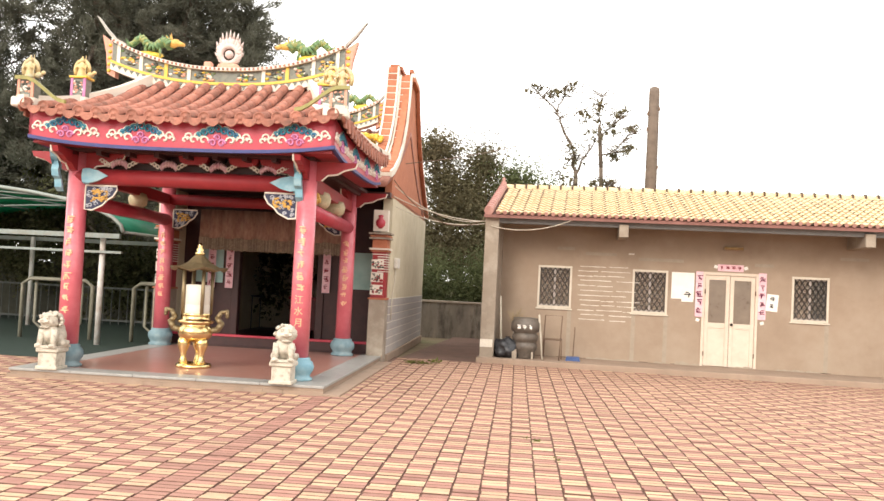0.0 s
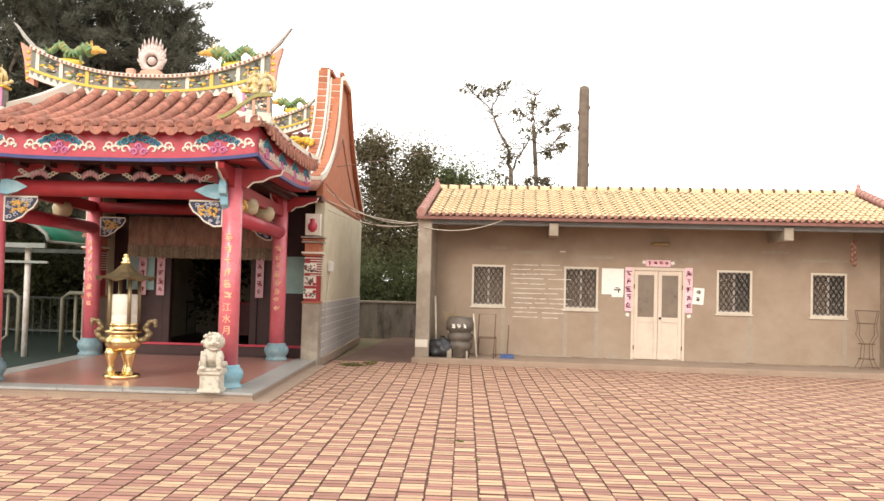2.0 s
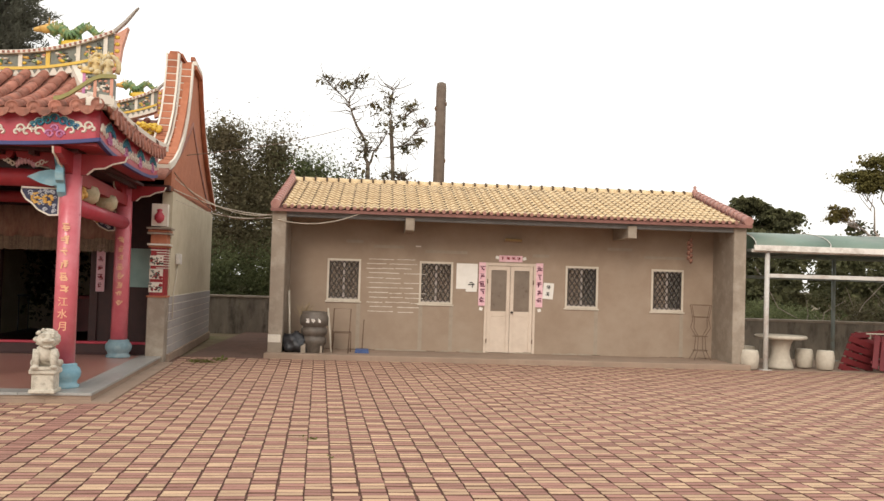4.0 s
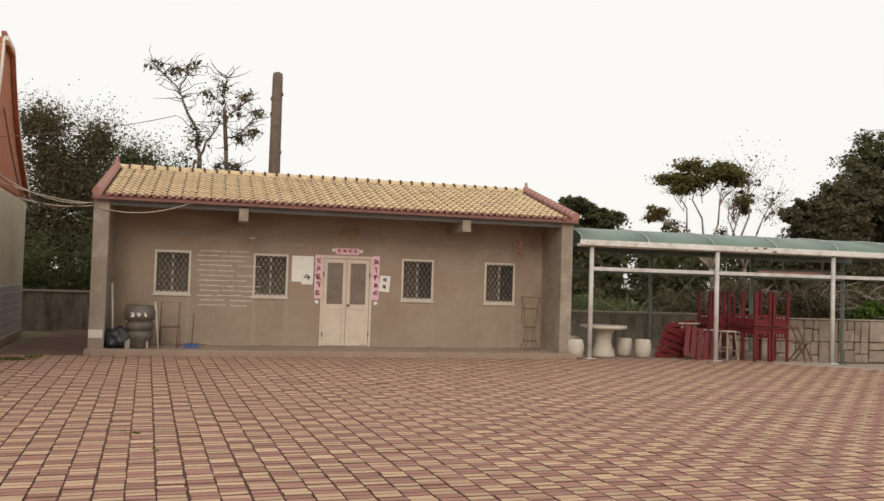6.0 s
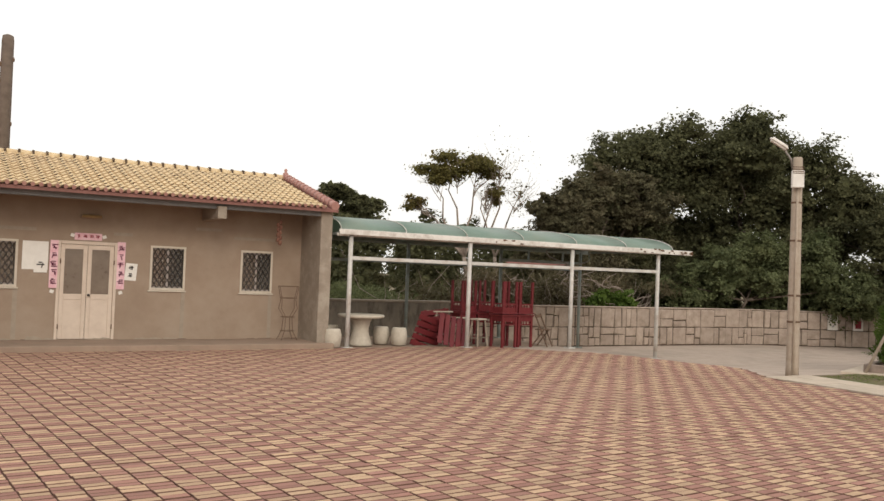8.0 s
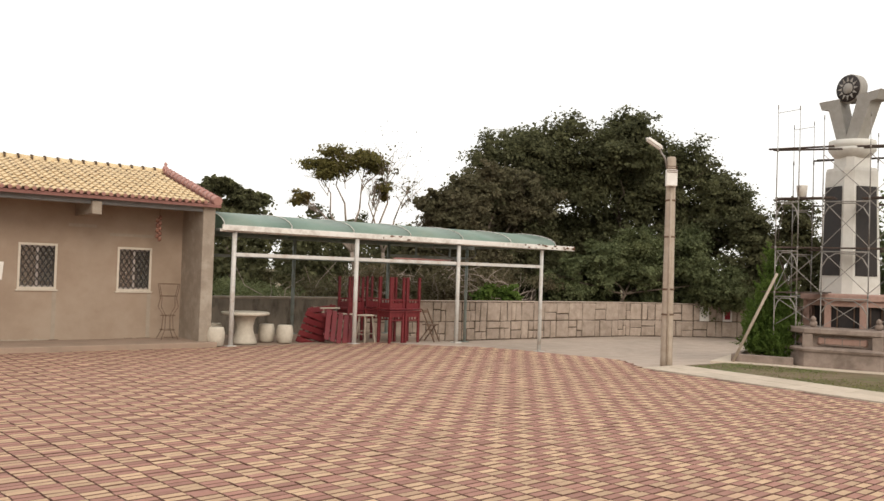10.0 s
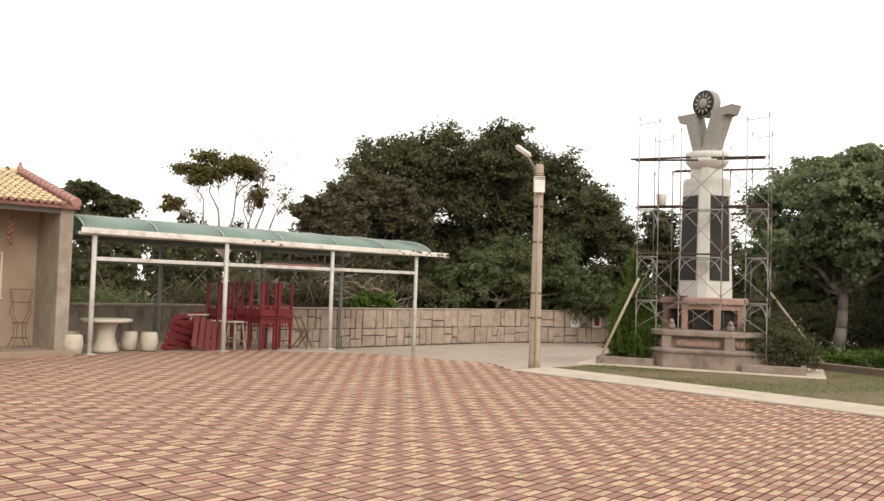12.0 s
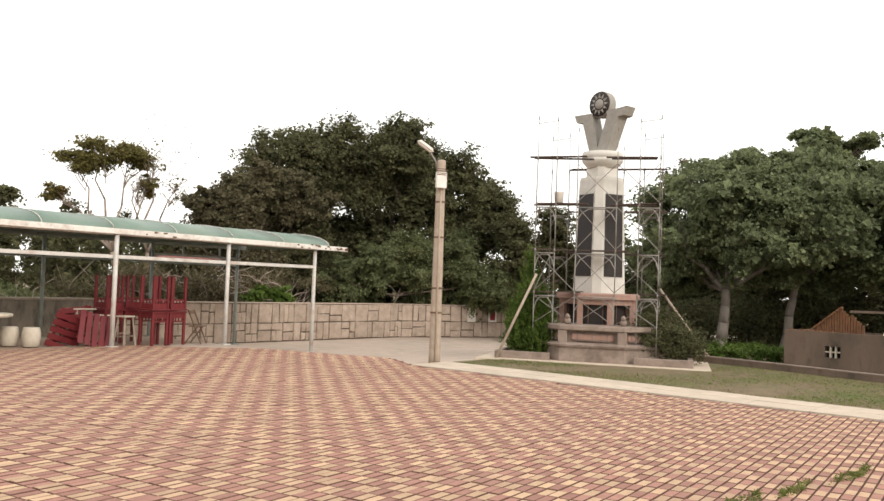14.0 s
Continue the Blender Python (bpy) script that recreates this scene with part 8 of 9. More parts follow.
# planter wings and paving round the plinth
for s in (-1, 1):
    pl = thing("planter", "low cement planter wing beside the plinth", "planter", MM)
    bm = bmesh.new()
    xa, xb = (1.0, 2.35) if s > 0 else (-2.35, -1.0)
    box(bm, xa, xb, -1.62, -1.46, -0.05, 0.24)
    box(bm, xb - 0.12 if s > 0 else xa, xb if s > 0 else xa + 0.12, -1.46, 0.6, -0.05, 0.24)
    soften(bm, 0.012)
    pieces("rim", bm, STONEM, pl)
    boxpart("soil", (min(xa, xb) + 0.1, max(xa, xb) - 0.1, -1.46, 0.6, -0.05, 0.16), EARTH, pl)
bm = bmesh.new()
box(bm, -2.75, 2.75, -1.95, 2.2, -0.04, 0.065)
soften(bm, 0.01)
solid("pavement", bm, SLAB, "pale cement apron round the monument", kind="structure", m=MM)
for x, y in ((-0.62, -1.3), (0.72, -1.3)):
    t = thing("stone_figure", "small weathered carved stone lion", "statue", MM @ pose(x, y, 0.95))
    bm = bmesh.new()
    ball(bm, (0, 0, 0.08), 0.09, (1, 0.9, 1), 2, 0.03, 1)
    ball(bm, (0, -0.04, 0.19), 0.065, (1, 1, 1), 2, 0.02, 2)
    part("body", bm, STONEM, t)

sc = thing("scaffold", "grey tubular scaffold round the monument column", "scaffold", MM)
PLANK = surface("dark_scaffold_plank", (0.05, 0.035, 0.028), (0.11, 0.075, 0.06), 12, 0.85, 0.2)
legs = [(x, y) for y in (-1.25, 1.25) for x in (-1.48, -1.0, -0.48, 0.48, 1.02, 1.5)]
rnd = random.Random(6)
for x, y in legs:
    bm = bmesh.new()
    inner_leg = abs(x) < 0.6
    top = 6.0 + rnd.uniform(-0.06, 0.1) - (0.3 if inner_leg else 0)
    for z0, z1 in ((0.0, 1.7), (1.7, 2.75), (2.75, 3.9), (3.9, 5.05), (5.05, top)):
        rod(bm, (x + rnd.uniform(-0.008, 0.008), y, z0), (x, y, z1), 0.014 if z1 < 5.1 else 0.008, None, 6)
        rod(bm, (x, y, z1 - 0.05), (x, y, z1 + 0.05), 0.020 if z1 < 5.1 else 0.013, None, 6)
    part("standard", bm, GALV, sc)
for y in (-1.25, 1.25):
    for xa, xb in ((-1.48, -1.0), (-0.48, 0.48), (1.02, 1.5)):
        for z in (1.62, 2.68, 3.82):
            bm = bmesh.new()
            w = xb - xa
            pipe(bm, [(xa, y, z - 0.35), (xa + w * 0.12, y, z - 0.15), (xa + w * 0.3, y, z - 0.04), (xa + w * 0.7, y, z - 0.04), (xb - w * 0.12, y, z - 0.15), (xb, y, z - 0.35)], 0.014, 5)
            rod(bm, (xa, y, z), (xb, y, z), 0.017, None, 6)
            part("frame_arch", bm, GALV, sc)
    for xa, xb in ((-1.48, -1.0), (1.02, 1.5)):
        bm = bmesh.new()
        pipe(bm, [(xa, y, 5.92), (xb, y, 5.98)], 0.008, 5)
        part("top_rail", bm, GALV, sc)
for z0, z1 in ((0.95, 1.62), (1.75, 2.7), (2.8, 3.85), (3.95, 4.9)):
    for a, b in (((-0.48, -1.25), (0.48, -1.25)), ((-1.48, -1.25), (-0.48, -1.25)), ((0.48, -1.25), (1.5, -1.25)), ((-1.48, -1.25), (-1.48, 1.25)), ((1.5, -1.25), (1.5, 1.25))):
        if z0 > 2 and abs(a[0]) > 1:
            continue
        bm = bmesh.new()
        rod(bm, (*a, z0), (*b, z1), 0.009, None, 5)
        rod(bm, (*b, z0), (*a, z1), 0.009, None, 5)
        part("brace", bm, GALV, sc)
for z in (1.72, 2.78, 3.92, 5.08):
    for y, x0, x1 in ((-1.12, -1.6, -0.2), (-1.0, 0.25, 1.4), (1.12, -0.9, 1.6)) if z > 3 else ((-1.12, -1.6, 0.8), (1.12, -1.0, 1.6)) if z > 2 else ((-1.12, -1.7, -0.4), (1.12, 0.6, 1.7)):
        for k in range(2):
            bm = bmesh.new()
            yy = y + 0.22 * k * (1 if y < 0 else -1)
            bar(bm, (x0 + rnd.uniform(-0.1, 0.1), yy, z + rnd.uniform(-0.02, 0.02)), (x1 + rnd.uniform(-0.1, 0.1), yy, z + rnd.uniform(-0.02, 0.04)), 0.16, 0.024)
            part("plank", bm, PLANK, sc, "weathered dark plank")
bm = bmesh.new()
turned(bm, [(0.10, 0), (0.125, 0.26), (0.13, 0.27), (0.05, 0.272)], 16)
solid("bucket", bm, PAPER, "white plastic bucket on the scaffold planks", "bucket", m=MM @ pose(-0.95, -1.1, 3.945))
for k, (a, b) in enumerate((((-2.30, -1.78, 0.0), (-1.42, -1.3, 2.15)), ((1.5, 1.2, 1.9), (2.9, 1.6, 0.0)))):
    t = thing("prop_pole", "leaning weathered timber prop", "pole", MM)
    bm = bmesh.new()
    rod(bm, a, b, 0.036, 0.032, 8)
    part("shaft", bm, POLEC, t)

# ---- ruined hut, low kerb and hedge ----
HT = pose(23.25, 4.75, -0.1, 0, 0, -102) @ pose(0.21, 0, 0)
RUIN = surface("ruin_cement", (0.115, 0.08, 0.06), (0.22, 0.16, 0.12), 2.6, 0.95, 0.35, spots=(0.045, 0.036, 0.026), spot_scale=1.3, spot_amount=0.85, stretch=(1, 1, 0.35))
ORANGE = surface("orange_lath", (0.13, 0.06, 0.03), (0.25, 0.12, 0.06), 10, 0.9, 0.3, spots=(0.15, 0.07, 0.03), spot_scale=4)
hut = thing("ruined_hut", "roofless low cement hut with a broken gable", "hut", HT)
bm = bmesh.new()
wall_with_openings(bm, 0, 6.5, 0, 0.15, 0, 1.05, [(1.0, 1.38, 0.45, 0.72)])
part("wall", bm, RUIN, hut, "dark stained cement front wall")
bm = bmesh.new()
box(bm, 0, 0.15, 0.15, 2.6, 0, 1.05)
box(bm, 0, 6.5, 2.6, 2.75, 0, 1.0)
part("wall", bm, RUIN, hut)
bm = bmesh.new()
for i in range(2):
    box(bm, 1.0 + 0.127 * (i + 1) - 0.02, 1.0 + 0.127 * (i + 1) + 0.02, 0.03, 0.1, 0.45, 0.72)
box(bm, 1.0, 1.38, 0.035, 0.095, 0.57, 0.60)
pieces("vent_bar", bm, CEMENT, hut, "pale cement vent grid")
# added black panel in place of the shade seen through the vent
boxpart("vent_back", (0.98, 1.40, 0.152, 0.17, 0.43, 0.74), DARK, hut, "added black panel giving the vent its shade")
rnd = random.Random(14)
for i in range(19):
    x = 0.12 + i * 0.067
    top = 0.58 * (1 - abs(i - 10) / 11) + rnd.uniform(-0.06, 0.03)
    bm = bmesh.new()
    box(bm, x, x + rnd.uniform(0.045, 0.062), 1.3, 1.34, 0.9, 1.07 + top)
    part("lath", bm, ORANGE, hut, "weathered orange gable board")
bm = bmesh.new()
for i in range(11):
    bar(bm, (0.06 + i * 0.07, 1.3, 1.06 + i * 0.055), (0.12 + i * 0.07 + rnd.uniform(0, 0.03), 1.32, 1.10 + i * 0.055), 0.12, 0.045)
for i in range(14):
    x = rnd.uniform(0.0, 1.1)
    box(bm, x, x + rnd.uniform(0.04, 0.12), 0.02, 0.14, 1.045, 1.055 + rnd.uniform(0.0, 0.03))
pieces("coping", bm, ORANGE, hut)
bm = bmesh.new()
bar(bm, (1.0, 1.4, 1.55), (6.4, 1.4, 1.62), 0.06, 0.06)
bar(bm, (2.8, 0.2, 1.05), (4.2, 1.3, 1.6), 0.05, 0.05)
pieces("rafter", bm, RUIN, hut)
tp = thing("tarpaulin", "pale yellow tarpaulin over the ruined hut", "tarpaulin", HT)
bm = bmesh.new()
g = [[bm.verts.new((2.3 + 0.5 * i, 0.05 + 0.22 * j - 0.05 * i, 1.05 + 0.15 * j + 0.03 * math.sin(i * 2 + j) + 0.02 * i)) for j in range(6)] for i in range(7)]
for i in range(6):
    for j in range(5):
        bm.faces.new((g[i][j], g[i + 1][j], g[i + 1][j + 1], g[i][j + 1])).smooth = True
r = bmesh.ops.extrude_face_region(bm, geom=list(bm.faces))
bmesh.ops.translate(bm, vec=(0, 0, -0.012), verts=[k for k in r["geom"] if isinstance(k, bmesh.types.BMVert)])
part("sheet", bm, surface("cream_tarpaulin", (0.58, 0.50, 0.30), (0.68, 0.60, 0.40), 2, 0.7, 0.1), tp)
kb = thing("kerb", "low dark cement kerb behind the lawn", "", kind="structure")
pts = [(22.9, 8.0), (23.0, 6.6), (22.4, 4.6), (21.5, 2.2), (20.5, -1.0), (19.5, -5.0)]
for a, b in zip(pts, pts[1:]):
    bm = bmesh.new()
    bar(bm, (*a, 0.04), (*b, 0.04), 0.18, 0.22)
    part("kerb_stone", bm, RUIN, kb)
    bm = bmesh.new()
    bar(bm, (*a, 0.155), (*b, 0.155), 0.2, 0.025)
    part("kerb_cap", bm, STONEM, kb)


def hedge(a, b, w, h, n, label, seed, mats=LEAF_H):
    cl = []
    for i in range(n):
        t = i / max(n - 1, 1)
        cl.append((a[0] + (b[0] - a[0]) * t, a[1] + (b[1] - a[1]) * t, h * 0.5, w, w, h * 0.5))
    t = thing("hedge", label, "hedge")
    bm = bmesh.new()
    for c in cl:
        rod(bm, (c[0], c[1], -0.08), (c[0], c[1], h * 0.6), 0.015, 0.008, 5)
    pieces("stem", bm, BARK, t)
    leaves("foliage", cl, 420 * n, 0.05, mats, t, (1, 0.5), seed=seed, shell=0.3)


hedge((23.6, 8.0), (24.3, 4.9), 0.35, 0.48, 10, "clipped bright green hedge behind the kerb", 31)
hedge((24.4, 7.6), (25.2, 5.2), 0.35, 0.5, 7, "clipped bright green hedge under the trees", 32)


# ---- trees ----
def conifer(x, y, h, r, seed, label):
    t = thing("shrub", label, "shrub")
    bm = bmesh.new()
    rod(bm, (x, y, -0.08), (x, y, h * 0.8), 0.05, 0.012, 7)
    part("trunk", bm, BARK, t)
    cl = []
    for i in range(18):
        k = i / 17
        rr = r * min(1.0, 0.72 + 1.6 * k) * (1 - k) ** 0.95 + 0.015
        for j in range(3):
            a = i * 2.4 + j * 2.1
            cl.append((x + rr * 0.42 * math.cos(a), y + rr * 0.42 * math.sin(a), 0.10 * h + k * h * 0.82, rr * 0.5, rr * 0.5, h * 0.07))
    plumes("foliage", cl, 26000, 0.17 * h ** 0.5, LEAF_H, t, seed, 1.3, 0.07, 0.014, 50, 0.0)


conifer(22.3, 11.3, 2.75, 1.15, 41, "tall rounded conifer shrub beside the monument")
p = MM @ Vector((-1.75, -0.75, 0))
conifer(p.x, p.y, 1.75, 0.66, 42, "small pointed conifer shrub in the planter")
q = MM @ Vector((-1.3, -0.95, 0))
conifer(q.x, q.y, 1.5, 0.6, 43, "small pointed conifer shrub in the planter")
p = MM @ Vector((1.75, -0.6, 0))
cl = [(p.x + dx, p.y + dy, 0.62 + dz, 0.5, 0.5, 0.42) for dx, dy, dz in ((0, 0, 0), (0.3, -0.3, -0.1), (-0.25, 0.3, 0.12), (0.1, 0.1, 0.25))]
tree((p.x, p.y, 0.1), cl, 23400, 0.041, LEAF_D, "dark rounded shrub in the planter", 0.04, 0.4, seed=44, shell=0.35, name="shrub", lumps=0)

G = -0.1
# dark broadleaf mass behind the stone wall
tree((27.5, 26.0, G), [(27.6, 26.0, 6.6, 2.7, 2.4, 2.1), (25.6, 26.5, 5.4, 2.4, 2.2, 2.0), (29.6, 24.6, 6.9, 2.6, 2.4, 2.2), (28.2, 25.0, 4.0, 3.0, 2.4, 2.2), (25.8, 25.6, 3.2, 2.4, 2.0, 1.8)],
     87400, 0.116, LEAF_D, "large dark broadleaf tree behind the stone wall", 0.32, seed=51, sub=0.2)
tree((30.6, 23.0, G), [(30.4, 22.8, 7.2, 2.5, 2.4, 1.9), (32.0, 21.2, 6.0, 2.2, 2.2, 2.0), (30.0, 23.6, 5.0, 2.4, 2.2, 2.2), (32.6, 19.8, 4.4, 2.0, 2.0, 1.8), (31.0, 21.8, 3.0, 2.6, 2.4, 2.0)],
     87400, 0.116, LEAF_D, "large dark broadleaf tree with a domed crown", 0.32, seed=52, sub=0.2)
tree((23.6, 25.4, G), [(23.4, 25.2, 4.2, 1.9, 1.6, 1.6), (24.7, 24.8, 5.3, 1.6, 1.4, 1.3), (22.2, 25.0, 3.0, 1.7, 1.5, 1.5), (24.3, 24.6, 2.6, 2.0, 1.4, 1.5), (25.7, 24.2, 4.6, 1.5, 1.2, 1.5), (21.6, 25.2, 4.4, 1.0, 0.9, 0.7)],
     70000, 0.098, leafy("olive_foliage", (0.105, 0.096, 0.056), (0.17, 0.155, 0.09), (0.20, 0.155, 0.095), 0.6), "dull olive bushy tree behind the canopy", 0.14, seed=53, twigs=5)
tree((27.0, 20.9, G), [(26.9, 21.2, 2.4, 1.5, 1.2, 1.2), (28.4, 20.6, 2.9, 1.4, 1.2, 1.2), (29.8, 19.6, 2.6, 1.4, 1.2, 1.3), (31.0, 18.6, 1.8, 1.4, 1.2, 1.3), (25.5, 21.6, 1.8, 1.2, 1.0, 0.9)],
     57000, 0.088, LEAF_M, "lush green shrubs spilling over the stone wall", 0.08, seed=54, sub=0.22)
tree((33.0, 16.8, G), [(32.8, 17.4, 4.0, 1.5, 1.5, 1.7), (32.2, 18.4, 2.4, 1.5, 1.5, 1.6), (33.8, 15.6, 2.7, 1.6, 1.6, 1.9)], 30400, 0.102, LEAF_D, "dark tree beyond the monument", 0.15, seed=55)
# flat-topped light tree and bare companion
tree((21.6, 30.6, G), [(19.9, 31.6, 6.1, 1.0, 0.9, 0.55), (20.8, 31.1, 6.7, 1.2, 1.0, 0.6), (21.7, 30.6, 6.6, 1.1, 0.9, 0.6), (19.3, 31.9, 5.0, 0.6, 0.6, 0.35), (22.4, 30.2, 5.5, 0.7, 0.6, 0.5)],
     11000, 0.085, leafy("olive_light_foliage", (0.125, 0.115, 0.04), (0.20, 0.17, 0.06), (0.22, 0.13, 0.06), 0.6), "flat-topped light tree with pale forked trunks", 0.13, 0.4, PALEBARK, seed=56, twigs=8, lumps=9, shell=0.1, sub=0.5)
tree((22.4, 30.2, G), [(22.5, 30.0, 6.8, 1.2, 1.0, 1.1), (23.3, 29.4, 5.6, 1.0, 0.9, 0.9), (21.9, 30.4, 5.4, 0.8, 0.8, 0.8)],
     700, 0.06, LEAF_DRY, "nearly bare pale tree beside the canopy", 0.12, 0.4, PALEBARK, seed=57, twigs=16, lumps=0, sub=0.4)
tree((19.6, 40.0, G), [(19.0, 40.1, 5.9, 1.3, 1.0, 0.6), (20.2, 39.5, 5.2, 1.1, 1.0, 0.6), (19.4, 39.8, 4.7, 1.4, 1.0, 0.5)], 18200, 0.122, LEAF_D, "small dark spreading tree far behind the roof", 0.14, 0.5, seed=58)
# trees beyond the hut
GREYBARK = surface("grey_bark", (0.12, 0.10, 0.085), (0.20, 0.175, 0.15), 7, 0.95, 0.4, stretch=(1, 1, 0.25))
LEAF_G = leafy("grove_foliage", (0.13, 0.158, 0.085), (0.215, 0.245, 0.128), (0.19, 0.19, 0.09), 0.3)
tree((26.7, 7.3, G), [(26.8, 7.4, 4.4, 2.0, 2.0, 1.1), (28.4, 8.9, 4.3, 1.9, 1.9, 1.3), (27.6, 5.6, 4.7, 1.9, 1.8, 1.1), (26.2, 8.6, 3.2, 1.4, 1.5, 1.0), (26.6, 6.0, 3.3, 1.5, 1.5, 1.0), (28.2, 7.4, 5.5, 1.7, 1.8, 0.9), (27.4, 4.6, 3.5, 1.4, 1.4, 1.0), (28.6, 7.0, 2.8, 1.6, 1.8, 0.9), (28.6, 9.4, 2.6, 1.3, 1.5, 1.0)],
     56000, 0.11, LEAF_G, "spreading green tree with a grey trunk", 0.19, 0.36, GREYBARK, seed=61, sub=0.24)
tree((28.4, 6.0, G), [(29.4, 6.0, 4.8, 2.0, 2.0, 1.1), (30.4, 4.2, 5.1, 2.1, 2.1, 1.1), (29.4, 3.6, 3.9, 1.9, 1.9, 1.1), (30.0, 7.4, 3.4, 1.8, 1.8, 1.2), (29.6, 5.4, 6.1, 1.6, 1.6, 0.8), (29.8, 5.0, 2.9, 1.7, 1.9, 1.0)],
     40000, 0.115, LEAF_G, "spreading green tree behind the hut", 0.16, 0.4, GREYBARK, seed=62, sub=0.24)
tree((33.6, 5.2, G), [(33.8, 6.2, 6.6, 2.1, 1.9, 0.5), (34.4, 5.6, 7.3, 1.4, 1.3, 0.35), (33.6, 3.4, 6.2, 1.9, 1.8, 0.5), (32.6, 7.6, 5.6, 1.9, 2.0, 0.7), (33.8, 4.4, 5.4, 2.2, 2.4, 0.7), (33.0, 2.6, 4.6, 2.2, 2.2, 1.0), (35.2, 7.0, 3.6, 2.2, 2.4, 1.4), (33.8, 6.6, 7.7, 0.6, 0.7, 0.22)],
     64000, 0.12, LEAF_M, "tall dark tree with layered branches", 0.26, 0.45, seed=63, sub=0.22, lumps=9, twigs=3)
tree((29.0, 1.9, G), [(29.2, 2.0, 4.4, 2.0, 2.0, 1.0), (30.6, 0.4, 5.2, 2.3, 2.3, 1.2), (28.6, 0.0, 3.4, 1.9, 1.9, 1.0), (29.2, 2.8, 2.8, 1.6, 1.6, 0.9)], 49400, 0.115, LEAF_M, "green broadleaf tree beyond the hut", 0.2, 0.5, seed=64, lumps=9)
tree((36.0, 12.0, G), [(36.0, 12.2, 2.6, 2.4, 2.4, 2.2), (37.0, 9.8, 2.8, 2.4, 2.4, 2.3), (35.0, 14.6, 2.4, 2.0, 2.0, 2.0), (36.0, 7.6, 1.8, 2.2, 2.2, 1.8)], 45600, 0.122, LEAF_M, "row of dark trees in the far grove", 0.16, 0.4, seed=65)
tree((29.6, 10.2, G), [(29.5, 9.9, 5.9, 0.6, 0.6, 0.8), (29.9, 9.5, 5.2, 0.5, 0.5, 0.6)], 1300, 0.068, LEAF_DRY, "thin half-bare sapling beside the scaffold", 0.06, 0.5, seed=66, twigs=8)
# casuarinas behind the temple
CAS = [((-15.6, 24.5), 13.2, 2.9), ((-14.2, 27.0), 13.6, 2.5), ((-19.0, 23.0), 14.0, 3.0), ((-12.2, 28.3), 11.4, 1.4), ((-17.0, 27.5), 15.0, 3.2), ((-14.6, 29.5), 12.8, 2.9)]
for k, ((x, y), h, r) in enumerate(CAS):
    rnd = random.Random(70 + k)
    cl = []
    for i in range(15):
        t = i / 14
        rr = r * (1.0 - 0.6 * t) * rnd.uniform(0.75, 1.15)
        a = rnd.uniform(0, 6.28)
        cl.append((x + rr * 0.55 * math.cos(a), y + rr * 0.55 * math.sin(a), h * (0.2 + 0.76 * t), rr * 0.8, rr * 0.8, h * 0.10))
    tree((x, y, G), cl, 92000, 0.2, LEAF_C, "tall grey-green casuarina with drooping needles", 0.24, 0.75, seed=70 + k, name="casuarina", feather=1.25)
tree((-18.6, 25.6, G), [(-18.6, 25.4, 5.4, 1.5, 1.2, 1.0), (-17.4, 25.8, 4.6, 1.3, 1.1, 0.9), (-19.8, 25.0, 4.8, 1.3, 1.1, 1.0), (-16.4, 26.0, 4.0, 1.1, 1.0, 0.7)], 26000, 0.12, LEAF_L, "bright yellow-green tree behind the fitness yard", 0.12, 0.5, seed=79)
# thin scrub beyond the lane
tree((-4.6, 28.4, G), [(-4.7, 28.3, 6.4, 0.8, 0.7, 0.7), (-4.3, 28.4, 5.2, 0.8, 0.8, 0.9), (-4.0, 28.4, 4.2, 1.0, 0.8, 0.9), (-4.8, 28.0, 3.0, 1.1, 0.8, 1.0)], 26000, 0.062, LEAF_DRY, "thin tangled tree beyond the lane", 0.08, 0.55, seed=81, lumps=0, shell=0.0, sub=0.54, twigs=24)
tree((-3.0, 28.6, G), [(-2.95, 28.5, 5.9, 0.6, 0.6, 0.9), (-3.3, 28.5, 4.8, 0.9, 0.7, 0.9), (-2.6, 28.4, 4.0, 0.9, 0.8, 1.0), (-3.4, 28.2, 2.9, 1.1, 0.8, 1.0)], 26000, 0.062, LEAF_DRY, "brownish half-bare tree beyond the lane", 0.08, 0.55, seed=82, lumps=0, shell=0.0, sub=0.54, twigs=24)
tree((-1.7, 28.6, G), [(-1.8, 28.5, 5.2, 0.8, 0.7, 0.9), (-0.6, 28.6, 4.8, 0.5, 0.5, 0.6), (-1.6, 28.4, 3.6, 1.0, 0.8, 0.9), (0.9, 28.8, 4.4, 0.9, 0.7, 0.4), (-1.4, 28.0, 2.4, 1.0, 0.8, 0.9)],
     26000, 0.062, LEAF_M, "green scrub tree behind the building", 0.08, 0.5, seed=83, lumps=0, shell=0.0, sub=0.54, twigs=16)
